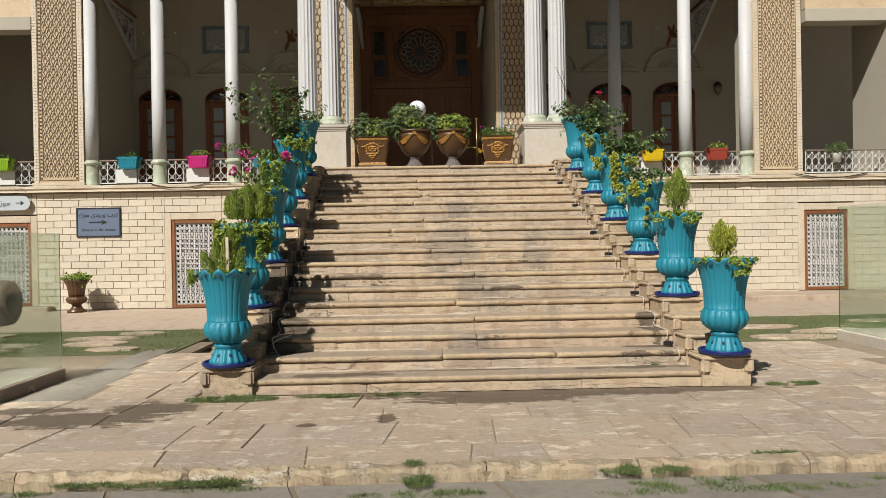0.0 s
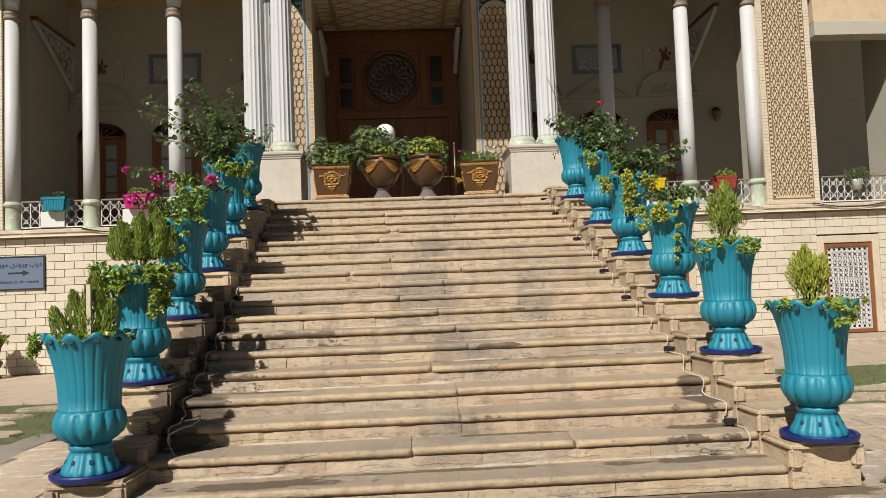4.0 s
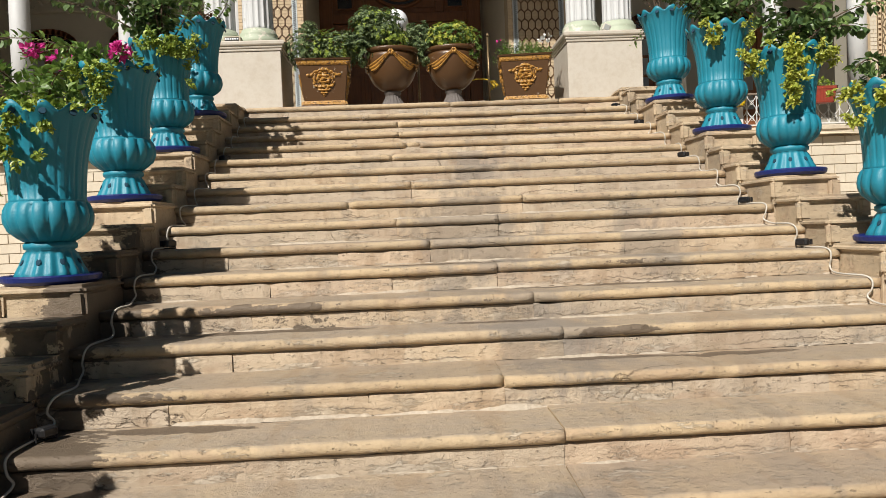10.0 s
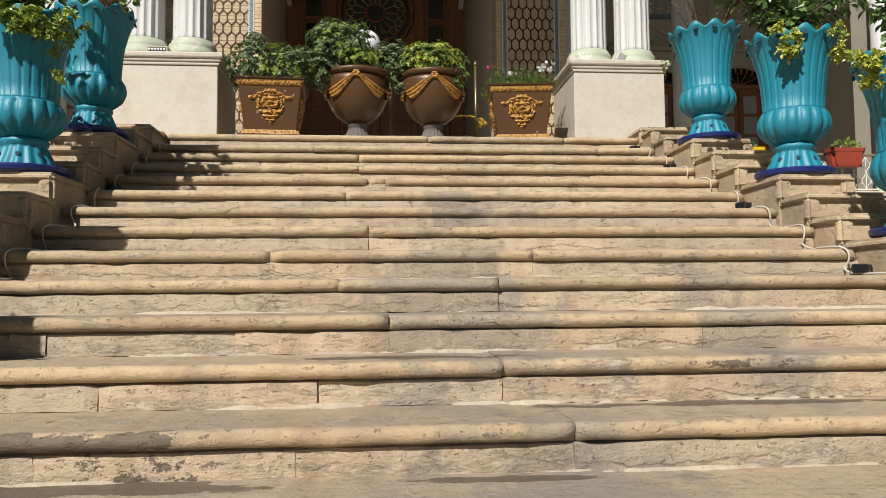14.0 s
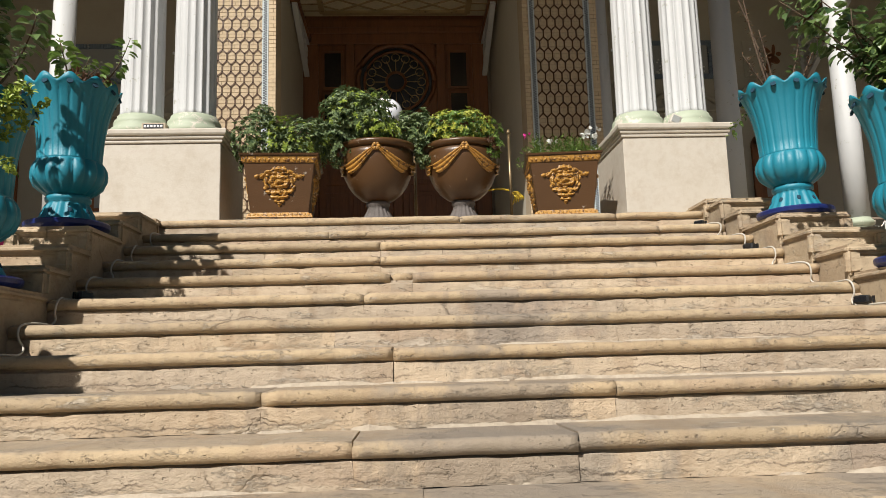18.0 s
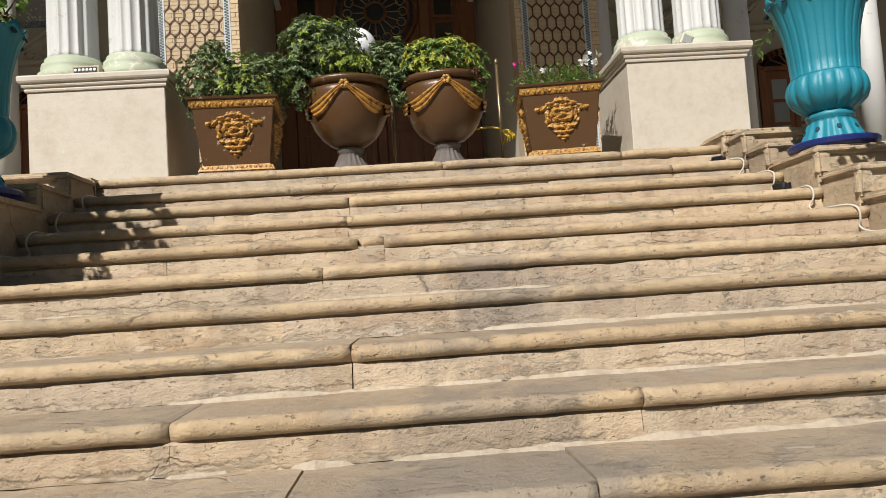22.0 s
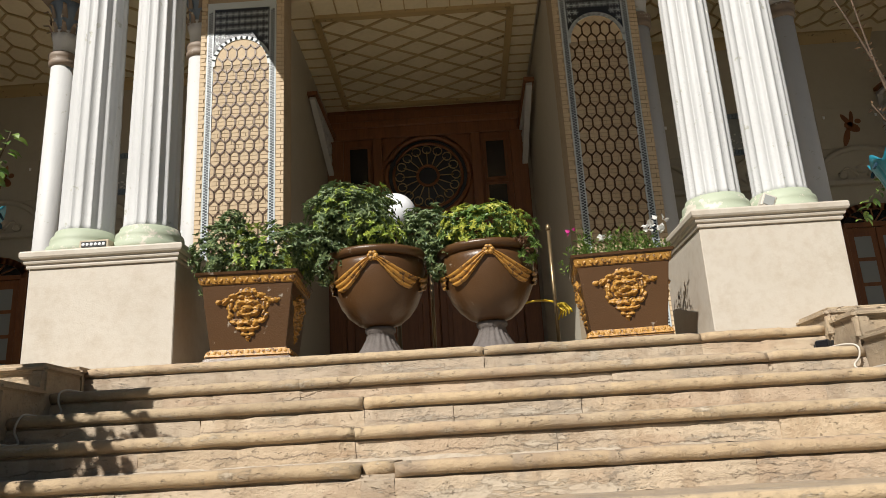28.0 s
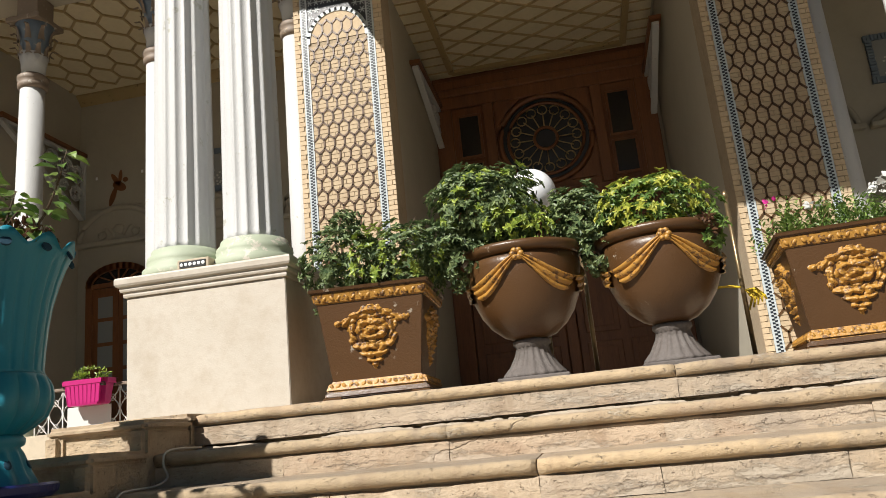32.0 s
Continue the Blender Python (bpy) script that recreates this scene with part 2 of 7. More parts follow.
def step_mat(name, gold, worn, dirty, crust_amount, grain=0.0, foot=0.0, wet=(), crust_color=(0.64, 0.575, 0.48), lime=0.565, grey=(), split=0.0, ragged=2.6):
    """Old sandstone: golden edges, browner worn tops, grey runs, lime crust, pits; grain adds laminations, foot more crust low on the risers."""
    a = Mat(name, 0.78)
    co = a.world_co()
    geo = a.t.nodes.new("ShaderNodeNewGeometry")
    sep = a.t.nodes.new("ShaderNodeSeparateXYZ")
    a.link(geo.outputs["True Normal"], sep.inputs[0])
    pos = a.t.nodes.new("ShaderNodeSeparateXYZ")
    a.link(co, pos.inputs[0])
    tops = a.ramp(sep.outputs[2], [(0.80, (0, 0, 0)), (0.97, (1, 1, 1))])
    fine = a.noise(20, 8, 0.70, co, (0.8, 1.1, 1.2))
    mid = a.noise(4.5, 7, 0.66, co, (0.8, 1.2, 1.5))
    c = a.ramp(a.noise(1.1, 6, 0.62, co, (1.2, 1.5, 3.0)), [(0.30, tuple(v * 0.84 for v in gold)), (0.46, gold), (0.62, tuple(v * 1.07 for v in gold)), (0.80, tuple((v + w) / 2 for v, w in zip(gold, worn)))])
    pink = a.ramp(a.noise(1.9, 3, 0.5, co, (1, 2, 2.6)), [(0.57, (0, 0, 0)), (0.61, (1, 1, 1))])
    c = a.mix(a.math("MULTIPLY", pink, 0.42), c, (0.44, 0.31, 0.21))
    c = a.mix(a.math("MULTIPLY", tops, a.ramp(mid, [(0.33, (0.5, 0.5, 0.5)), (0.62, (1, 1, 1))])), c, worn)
    c = a.mix(a.math("MULTIPLY", a.ramp(fine, [(0.50, (0, 0, 0)), (0.70, (1, 1, 1))]), 0.40), c, tuple(v * 0.58 for v in worn))
    runs = a.ramp(a.noise(1.0, 5, 0.62, co, (2.6, 0.75, 0.9)), [(0.56, (0, 0, 0)), (0.62, (1, 1, 1))])
    c = a.mix(a.math("MULTIPLY", runs, a.ramp(mid, [(0.30, (0.62, 0.62, 0.62)), (0.60, (0.2, 0.2, 0.2))])), c, dirty)
    brown = a.ramp(a.noise(1.7, 5, 0.6, co, (3.0, 0.8, 1.0)), [(0.54, (0, 0, 0)), (0.62, (1, 1, 1))])
    c = a.mix(a.math("MULTIPLY", brown, 0.45), c, (0.39, 0.285, 0.185))
    cn = a.noise(4.5, 10, 0.80, co, (0.6, 1.2, 2.0))
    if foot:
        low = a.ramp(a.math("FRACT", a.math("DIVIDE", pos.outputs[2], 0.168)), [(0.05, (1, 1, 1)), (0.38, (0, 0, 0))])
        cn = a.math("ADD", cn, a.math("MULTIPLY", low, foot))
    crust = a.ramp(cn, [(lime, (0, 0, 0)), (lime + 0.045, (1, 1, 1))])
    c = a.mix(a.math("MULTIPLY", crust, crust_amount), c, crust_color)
    scab = a.ramp(a.noise(5.5, 10, 0.80, co, (0.6, 1.2, 2.0)), [(0.315, (1, 1, 1)), (0.345, (0, 0, 0))])
    c = a.mix(a.math("MULTIPLY", scab, 0.35), c, tuple(v * 0.5 for v in worn))
    cracks = a.n("ShaderNodeTexVoronoi", Scale=0.9)
    cracks.feature = "DISTANCE_TO_EDGE"
    mp = a.n("ShaderNodeMapping")
    mp.inputs["Scale"].default_value = (0.7, 1.5, 1.5)
    nz = a.n("ShaderNodeTexNoise", Scale=7.0, Detail=6.0)
    a.link(co, nz.inputs["Vector"])
    a.link(a.mix(0.16, co, nz.outputs[1]), mp.inputs[0])
    a.link(mp.outputs[0], cracks.inputs["Vector"])
    line = a.ramp(cracks.outputs["Distance"], [(0.0, (1, 1, 1)), (0.006, (0, 0, 0))])
    gate = a.ramp(a.noise(1.1, 3, 0.5, co), [(0.58, (0, 0, 0)), (0.62, (1, 1, 1))])
    line = a.math("MULTIPLY", line, gate)
    c = a.mix(a.math("MULTIPLY", line, 0.6), c, (0.12, 0.09, 0.06))
    pits = a.ramp(a.noise(48, 3, 0.7, co, (0.6, 1, 1)), [(0.31, (1, 1, 1)), (0.38, (0, 0, 0))])
    c = a.mix(a.math("MULTIPLY", pits, 0.5), c, tuple(v * 0.45 for v in worn))
    if grey:
        fray = a.math("MULTIPLY", a.math("SUBTRACT", a.noise(3.2, 8, 0.7, co, (1.6, 1.0, 1.0)), 0.5), 3.2)
        patch = None
        for cx, cy, rx, ry in grey:
            dx = a.math("DIVIDE", a.math("SUBTRACT", pos.outputs[0], cx), rx)
            dy = a.math("DIVIDE", a.math("SUBTRACT", pos.outputs[1], cy), ry)
            d = a.math("SUBTRACT", 1.0, a.math("SQRT", a.math("ADD", a.math("MULTIPLY", dx, dx), a.math("MULTIPLY", dy, dy))))
            patch = d if patch is None else a.math("MAXIMUM", patch, d)
        patch = a.ramp(a.math("ADD", patch, fray), [(0.05, (0, 0, 0)), (0.45, (1, 1, 1))])
        c = a.mix(a.math("MULTIPLY", patch, 0.62), c, (0.285, 0.25, 0.215))
    if split:
        # every slab has its own bed colour: cream, pinkish, ochre or grey
        bed = a.ramp(a.rand(), [(0.0, (1.0, 0.99, 0.97)), (0.22, (1.08, 1.0, 0.88)), (0.42, (0.98, 0.89, 0.82)), (0.58, (1.05, 1.02, 0.96)), (0.76, (0.80, 0.79, 0.79)), (0.88, (1.0, 0.93, 0.80))])
        bed.node.color_ramp.interpolation = "CONSTANT"
        c = a.mix(split, c, bed, "MULTIPLY")
        # a ragged bedding crack low on the slab
        rise = a.math("FRACT", a.math("DIVIDE", pos.outputs[2], 0.168))
        wander = a.math("MULTIPLY", a.math("SUBTRACT", a.noise(2.4, 8, 0.7, co, (1.0, 0.4, 0.4)), 0.5), 0.9)
        off = a.math("ABSOLUTE", a.math("SUBTRACT", rise, a.math("ADD", wander, 0.20)))
        vein = a.math("MULTIPLY", a.ramp(off, [(0.0, (1, 1, 1)), (0.035, (0, 0, 0))]), a.ramp(a.noise(1.6, 4, 0.6, co, (1.0, 0.5, 2.0)), [(0.50, (0, 0, 0)), (0.56, (1, 1, 1))]))
        c = a.mix(a.math("MULTIPLY", vein, 0.75), c, (0.13, 0.095, 0.065))
    hsv = a.n("ShaderNodeHueSaturation")
    a.link(c, hsv.inputs["Color"])
    a.link(a.math("ADD", a.math("MULTIPLY", a.rand(), 0.20), 0.90), hsv.inputs["Value"])
    c = hsv.outputs[0]
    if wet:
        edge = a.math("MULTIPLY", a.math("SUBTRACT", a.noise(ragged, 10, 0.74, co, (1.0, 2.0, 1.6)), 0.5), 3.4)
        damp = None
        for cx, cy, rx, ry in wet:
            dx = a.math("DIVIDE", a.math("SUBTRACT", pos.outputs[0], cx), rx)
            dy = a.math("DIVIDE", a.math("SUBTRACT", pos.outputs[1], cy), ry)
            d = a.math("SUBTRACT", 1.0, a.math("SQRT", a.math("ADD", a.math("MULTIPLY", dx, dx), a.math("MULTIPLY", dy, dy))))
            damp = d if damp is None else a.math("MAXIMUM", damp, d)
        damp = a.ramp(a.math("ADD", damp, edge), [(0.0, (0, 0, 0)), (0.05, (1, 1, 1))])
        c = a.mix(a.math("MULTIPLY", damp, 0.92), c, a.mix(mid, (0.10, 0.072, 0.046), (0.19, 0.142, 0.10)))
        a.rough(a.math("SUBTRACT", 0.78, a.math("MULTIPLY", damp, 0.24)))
    a.color(c)
    h = a.math("ADD", fine, a.math("MULTIPLY", a.noise(120, 3, 0.6, co), 0.25))
    if grain:
        h = a.math("ADD", h, a.math("MULTIPLY", a.noise(16, 5, 0.6, co, (0.25, 1.0, 5.0)), grain))
    h = a.math("SUBTRACT", h, a.math("MULTIPLY", a.math("ADD", line, a.math("ADD", pits, scab)), 0.55))
    h = a.math("ADD", h, a.math("MULTIPLY", crust, 0.25))
    a.bump(h, 0.8, 0.015)
    return a.m


# damp patches; the first two also deepen the shade along the left edge
WET_SHADE_STEPS = ((-1.72, 7.2, 0.28, 0.6), (-1.92, 8.6, 0.26, 0.8), (-0.95, 6.2, 0.7, 0.12), (2.4, 6.33, 0.65, 0.09), (2.6, 6.74, 0.4, 0.09), (0.5, 6.37, 0.9, 0.045), (2.75, 7.15, 0.14, 0.3), (0.25, 9.14, 0.5, 0.09), (-0.9, 8.46, 0.6, 0.07), (1.4, 8.88, 0.7, 0.06), (1.1, 8.06, 0.35, 0.05), (1.7, 8.03, 0.3, 0.05), (-1.15, 7.62, 0.4, 0.07), (0.45, 8.47, 0.3, 0.045), (1.0, 6.8, 0.5, 0.04))
GREY_STEPS = ((0.45, 9.6, 0.5, 1.3), (0.75, 8.3, 0.4, 0.8), (0.62, 11.2, 0.35, 0.7), (1.7, 9.4, 0.25, 0.9), (0.55, 6.75, 0.35, 0.3))
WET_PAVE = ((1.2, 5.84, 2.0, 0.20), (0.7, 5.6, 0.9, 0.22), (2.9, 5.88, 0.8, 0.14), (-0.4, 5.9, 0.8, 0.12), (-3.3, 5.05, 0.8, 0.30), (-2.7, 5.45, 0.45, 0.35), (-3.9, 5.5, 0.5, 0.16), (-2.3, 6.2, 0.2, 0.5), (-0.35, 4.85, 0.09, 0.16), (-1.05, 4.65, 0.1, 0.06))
STEP = step_mat("step_stone", (0.56, 0.43, 0.275), (0.44, 0.36, 0.275), (0.30, 0.255, 0.21), 0.5, wet=WET_SHADE_STEPS, grey=GREY_STEPS, split=0.35)
RISER = step_mat("riser_stone", (0.60, 0.49, 0.365), (0.52, 0.42, 0.315), (0.33, 0.285, 0.24), 0.55, 0.15, 0.06, WET_SHADE_STEPS, grey=GREY_STEPS, split=0.6)
BLOCK = step_mat("string_stone", (0.60, 0.47, 0.315), (0.53, 0.42, 0.295), (0.29, 0.24, 0.19), 0.3, wet=WET_SHADE_STEPS[:2])
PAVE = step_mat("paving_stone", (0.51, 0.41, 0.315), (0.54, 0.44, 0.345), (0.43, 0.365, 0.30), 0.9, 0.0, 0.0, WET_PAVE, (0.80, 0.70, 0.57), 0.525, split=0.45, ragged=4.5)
TERRACE = step_mat("terrace_stone", (0.60, 0.48, 0.365), (0.56, 0.45, 0.345), (0.46, 0.38, 0.30), 0.3, lime=0.6)
KERB = step_mat("kerb_stone", (0.50, 0.40, 0.26), (0.44, 0.35, 0.23), (0.28, 0.23, 0.17), 0.75, lime=0.535)
LIME = stone("lime_mortar", (0.58, 0.50, 0.395), (0.50, 0.42, 0.32), (0.27, 0.215, 0.16), 2.4, 0.9, 0.6, 0.55, 0.1).m
DIRT = stone("joint_earth", (0.30, 0.24, 0.165), (0.25, 0.20, 0.14), (0.14, 0.11, 0.08), 1.6, 0.95, 0.7, 0.5).m
GREYPAVE = stone("grey_slab", (0.30, 0.27, 0.225), (0.25, 0.225, 0.185), (0.15, 0.13, 0.105), 1.3, 0.85, 0.5, 0.5, 0.25).m
BRICK = stone("cream_brick", (0.77, 0.69, 0.555), (0.71, 0.62, 0.475), (0.50, 0.40, 0.27), 1.0, 0.7, 0.25, 0.25, 0.14).m
MORTAR = stone("mortar", (0.46, 0.37, 0.26), (0.40, 0.32, 0.22), (0.26, 0.20, 0.13), 2.0, 0.95, 0.4, 0.4).m
LEDGE = stone("ledge_stone", (0.72, 0.62, 0.47), (0.62, 0.52, 0.38), (0.35, 0.28, 0.20), 1.0, 0.72, 0.3, 0.4, 0.1).m
MARBLE = stone("pedestal_stone", (0.66, 0.605, 0.52), (0.60, 0.54, 0.45), (0.47, 0.38, 0.28), 1.1, 0.5, 0.2, 0.42, 0.08).m
PLASTER = stone("cream_plaster", (0.53, 0.49, 0.40), (0.485, 0.445, 0.36), (0.41, 0.37, 0.29), 0.6, 0.85, 0.12, 0.2, 0.05).m
WHITECOL = painted("white_column_paint", (0.67, 0.68, 0.68), (0.47, 0.47, 0.41), 0.55, 0.625, 9.0, 0.5, 0.16).m
GREENBASE = painted("pale_green_paint", (0.50, 0.56, 0.42), (0.72, 0.68, 0.58), 0.6, 0.56, 5.0, 0.25).m
TURQ = painted("turquoise_paint", (0.016, 0.285, 0.40), (0.10, 0.20, 0.22), 0.5, 0.70, 11.0, 0.25, 0.35).m
NAVY = painted("navy_paint", (0.010, 0.025, 0.17), (0.05, 0.06, 0.12), 0.4, 0.68, 9.0, 0.15, 0.2).m
BROWN = painted("brown_glaze", (0.125, 0.060, 0.022), (0.42, 0.36, 0.29), 0.34, 0.635, 8.0, 0.35, 0.5).m
GOLD = painted("gold_paint", (0.58, 0.30, 0.06), (0.16, 0.08, 0.032), 0.36, 0.53, 30.0, 0.5, 0.35).m
PATTERN = painted("brown_brick_pattern", (0.21, 0.15, 0.085), (0.3, 0.2, 0.1), 0.7, 0.66, 12.0).m
WOOD = stone("dark_wood", (0.27, 0.105, 0.038), (0.19, 0.071, 0.026), (0.10, 0.036, 0.015), 1.0, 0.45, 0.2, 0.5, 0.1, (6, 6, 0.5)).m
BLACKGLASS = Mat("dark_glass", 0.15).color((0.012, 0.012, 0.014)).m
DOT = Mat("dark_teal", 0.9).color((0.006, 0.04, 0.07)).m
CASK = painted("weathered_bronze", (0.20, 0.165, 0.12), (0.1, 0.08, 0.06), 0.6, 0.6, 7.0, 0.3, 0.3).m
SOIL = stone("soil", (0.06, 0.045, 0.03), (0.045, 0.032, 0.02), (0.02, 0.015, 0.01), 6.0, 0.95, 0.8).m

DARKINLAY = painted("dark_brown_tile", (0.12, 0.062, 0.026), (0.2, 0.13, 0.07), 0.35, 0.72, 14.0).m
BUFFBRICK = stone("buff_brick", (0.68, 0.54, 0.36), (0.60, 0.46, 0.295), (0.38, 0.27, 0.16), 1.5, 0.75, 0.25, 0.3, 0.25).m
BLUETILE = painted("pale_blue_tile", (0.60, 0.67, 0.70), (0.6, 0.62, 0.6), 0.3, 0.66, 12.0).m
INKTILE = painted("ink_blue_tile", (0.018, 0.024, 0.036), (0.2, 0.2, 0.22), 0.3, 0.75, 12.0).m
WHITETILE = painted("white_tile", (0.72, 0.72, 0.68), (0.4, 0.4, 0.4), 0.3, 0.75, 12.0).m
WHITEIRON = painted("white_iron", (0.80, 0.79, 0.76), (0.45, 0.38, 0.3), 0.5, 0.68, 12.0).m
FRAMEWOOD = stone("red_brown_wood", (0.32, 0.12, 0.04), (0.24, 0.085, 0.03), (0.10, 0.035, 0.015), 1.0, 0.5, 0.2, 0.4, 0.1, (5, 5, 0.6)).m
BATTEN = painted("gilt_batten", (0.50, 0.37, 0.18), (0.18, 0.12, 0.05), 0.5, 0.6, 9.0).m
CEIL = stone("cream_ceiling", (0.82, 0.73, 0.52), (0.76, 0.67, 0.46), (0.45, 0.38, 0.25), 1.0, 0.8, 0.1, 0.2, 0.05).m
TAUPE = painted("taupe_capital", (0.26, 0.20, 0.15), (0.5, 0.47, 0.4), 0.6, 0.6, 8.0).m
GREYBLUE = painted("grey_blue_paint", (0.20, 0.26, 0.33), (0.5, 0.5, 0.48), 0.6, 0.6, 8.0).m
SIGNBLUE = painted("sign_blue", (0.17, 0.22, 0.32), (0.25, 0.3, 0.38), 0.35, 0.8, 8.0).m
SIGNINK = Mat("sign_ink", 0.5).color((0.012, 0.014, 0.02)).m
BLACK = Mat("black_plastic", 0.45).color((0.012, 0.012, 0.013)).m
CABLE = Mat("grey_cable", 0.5).color((0.52, 0.49, 0.43)).m
BRASS = painted("brass", (0.30, 0.22, 0.12), (0.2, 0.14, 0.06), 0.35, 0.7, 10).m
BRASS.node_tree.nodes["Principled BSDF"].inputs["Metallic"].default_value = 0.7
YELLOW = Mat("yellow_rope", 0.6).color((0.62, 0.44, 0.02)).m
OPAL = Mat("opal_glass", 0.2).color((0.85, 0.87, 0.9)).m
GREYFOOT = stone("grey_urn_foot", (0.17, 0.15, 0.14), (0.13, 0.11, 0.10), (0.07, 0.06, 0.05), 3.0, 0.7, 0.5, 0.5).m
PALEBLUE = Mat("pale_pane", 0.25).color((0.30, 0.31, 0.30)).m
GRASSDRY = stone("thin_grass_soil", (0.15, 0.17, 0.065), (0.11, 0.12, 0.05), (0.07, 0.06, 0.035), 2.2, 0.95, 0.7, 0.5).m
BARK = stone("bark", (0.16, 0.11, 0.07), (0.12, 0.08, 0.05), (0.06, 0.04, 0.03), 5.0, 0.9, 0.6).m
CLEAR = Mat("clear_glass", 0.02)
CLEAR.b.inputs["Transmission Weight"].default_value = 1.0
CLEAR.b.inputs["IOR"].default_value = 1.45
CLEAR.color((0.86, 0.93, 0.88))
CLEAR = CLEAR.m


def plastic(name, c):
    a = Mat(name, 0.4)
    a.color(a.mix(a.math("MULTIPLY", a.noise(6, 4, 0.6), 0.35), c, tuple(v * 0.6 for v in c)))
    return a.m


def leaf_mat(name, lo, hi, thin=0.28, rough=0.4):
    """Leaves: a hue of its own for each leaf, light coming through."""
    a = Mat(name, rough)
    r = a.rand(True)
    c = a.ramp(r, [(0.0, lo), (0.55, tuple((p + q) / 2 for p, q in zip(lo, hi))), (1.0, hi)])
    a.link(c, a.b.inputs["Base Color"])
    tr = a.n("ShaderNodeBsdfTranslucent")
    a.link(c, tr.inputs[0])
    mx = a.n("ShaderNodeMixShader")
    mx.inputs[0].default_value = thin
    a.link(a.b.outputs[0], mx.inputs[1])
    a.link(tr.outputs[0], mx.inputs[2])
    a.link(mx.outputs[0], a.t.nodes["Material Output"].inputs[0])
    return a.m


LEAF_DARK = leaf_mat("dark_leaf", (0.05, 0.10, 0.035), (0.20, 0.29, 0.09))
LEAF_ROSETTE = leaf_mat("rosette_leaf", (0.06, 0.105, 0.045), (0.25, 0.32, 0.13), 0.25, 0.5)
LEAF_MID = leaf_mat("green_leaf", (0.075, 0.15, 0.035), (0.23, 0.34, 0.075))
LEAF_LIME = leaf_mat("lime_leaf", (0.12, 0.20, 0.03), (0.42, 0.50, 0.09))
LEAF_YEL = leaf_mat("yellow_green_leaf", (0.24, 0.3, 0.04), (0.55, 0.55, 0.1))
LEAF_CON = leaf_mat("conifer_leaf", (0.15, 0.23, 0.04), (0.40, 0.46, 0.10))
LEAF_RED = leaf_mat("reddish_leaf", (0.09, 0.035, 0.02), (0.17, 0.10, 0.05))
PETAL = leaf_mat("magenta_petal", (0.45, 0.02, 0.18), (0.72, 0.06, 0.36))
PETAL_RED = leaf_mat("red_petal", (0.45, 0.01, 0.03), (0.6, 0.03, 0.08))
PETAL_WHITE = leaf_mat("white_petal", (0.7, 0.7, 0.68), (0.85, 0.85, 0.83))
BLADE = leaf_mat("grass_blade", (0.06, 0.11, 0.03), (0.21, 0.26, 0.085))

# ---- plan ----
RISE, GO, Y1, NSTEP = 0.168, 0.42, 6.0, 19
FLOOR = NSTEP * RISE + 0.022   # landing level
WALL_Y, BACK_Y, DOOR_Y = 18.1, 21.4, 22.2


def step_y(k):
    return Y1 + (k - 1) * GO


def edge_l(y):
    return -1.83 - 0.03 * (y - 6.0)


def edge_r(y):
    return 2.97 - 0.03 * (y - 6.0)


# ---- ground ----
ground = thing("ground", "dry earth courtyard ground around the paving", "ground", kind="structure", bm=box(-900, 900, -900, 900, -0.40, -0.14), material=DIRT)
pave_rng = random.Random(5)
floor = thing("pavement", "worn pinkish stone paving slabs before the steps", "pavement", kind="structure", bm=box(-12, 12, 3.4, 9.4, -0.08, -0.010), material=DIRT)


def slab_row(x0, x1, y0, y1, lo, hi, z, material, parent, name="paving_slab", lean=0.0, gap=0.008):
    """A row of uneven slabs with open joints; lean slants the cross joints."""
    t = lean * (y1 - y0)
    cuts = [x0]
    while cuts[-1] < x1 - lo * 0.5:
        cuts.append(min(cuts[-1] + pave_rng.uniform(lo, hi), x1))
    joints = [(c + pave_rng.uniform(-0.04, 0.04), c + t + pave_rng.uniform(-0.04, 0.04)) for c in cuts]
    for (a, a2), (b, b2) in zip(joints, joints[1:]):
        n = 6
        lower_edge = [(a + gap + (b - a - 2 * gap) * i / n, y0 + gap + (0.004 * noise.noise(Vector((a + i, y0, 1))))) for i in range(n + 1)]
        upper_edge = [(b2 - gap - (b2 - a2 - 2 * gap) * i / n, y1 - gap + (0.004 * noise.noise(Vector((a + i, y1, 2))))) for i in range(n + 1)]
        part(name, plate(lower_edge + upper_edge, z - 0.06, z + pave_rng.uniform(-0.003, 0.002), 0.006), material, parent)


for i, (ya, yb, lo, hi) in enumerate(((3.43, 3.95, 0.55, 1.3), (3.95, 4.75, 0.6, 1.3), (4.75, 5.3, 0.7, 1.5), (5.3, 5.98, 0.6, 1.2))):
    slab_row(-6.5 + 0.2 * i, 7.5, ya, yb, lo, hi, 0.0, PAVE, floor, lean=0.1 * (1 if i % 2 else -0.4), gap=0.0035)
for i in range(4):
    slab_row(-3.6 - 0.12 * i, -2.42, 6.0 + i * 0.85, 6.85 + i * 0.85, 0.5, 0.9, 0.0, PAVE, floor)
    slab_row(3.55, 5.6 + 0.2 * i, 6.0 + i * 0.85, 6.85 + i * 0.85, 0.9, 1.5, 0.0, PAVE, floor)
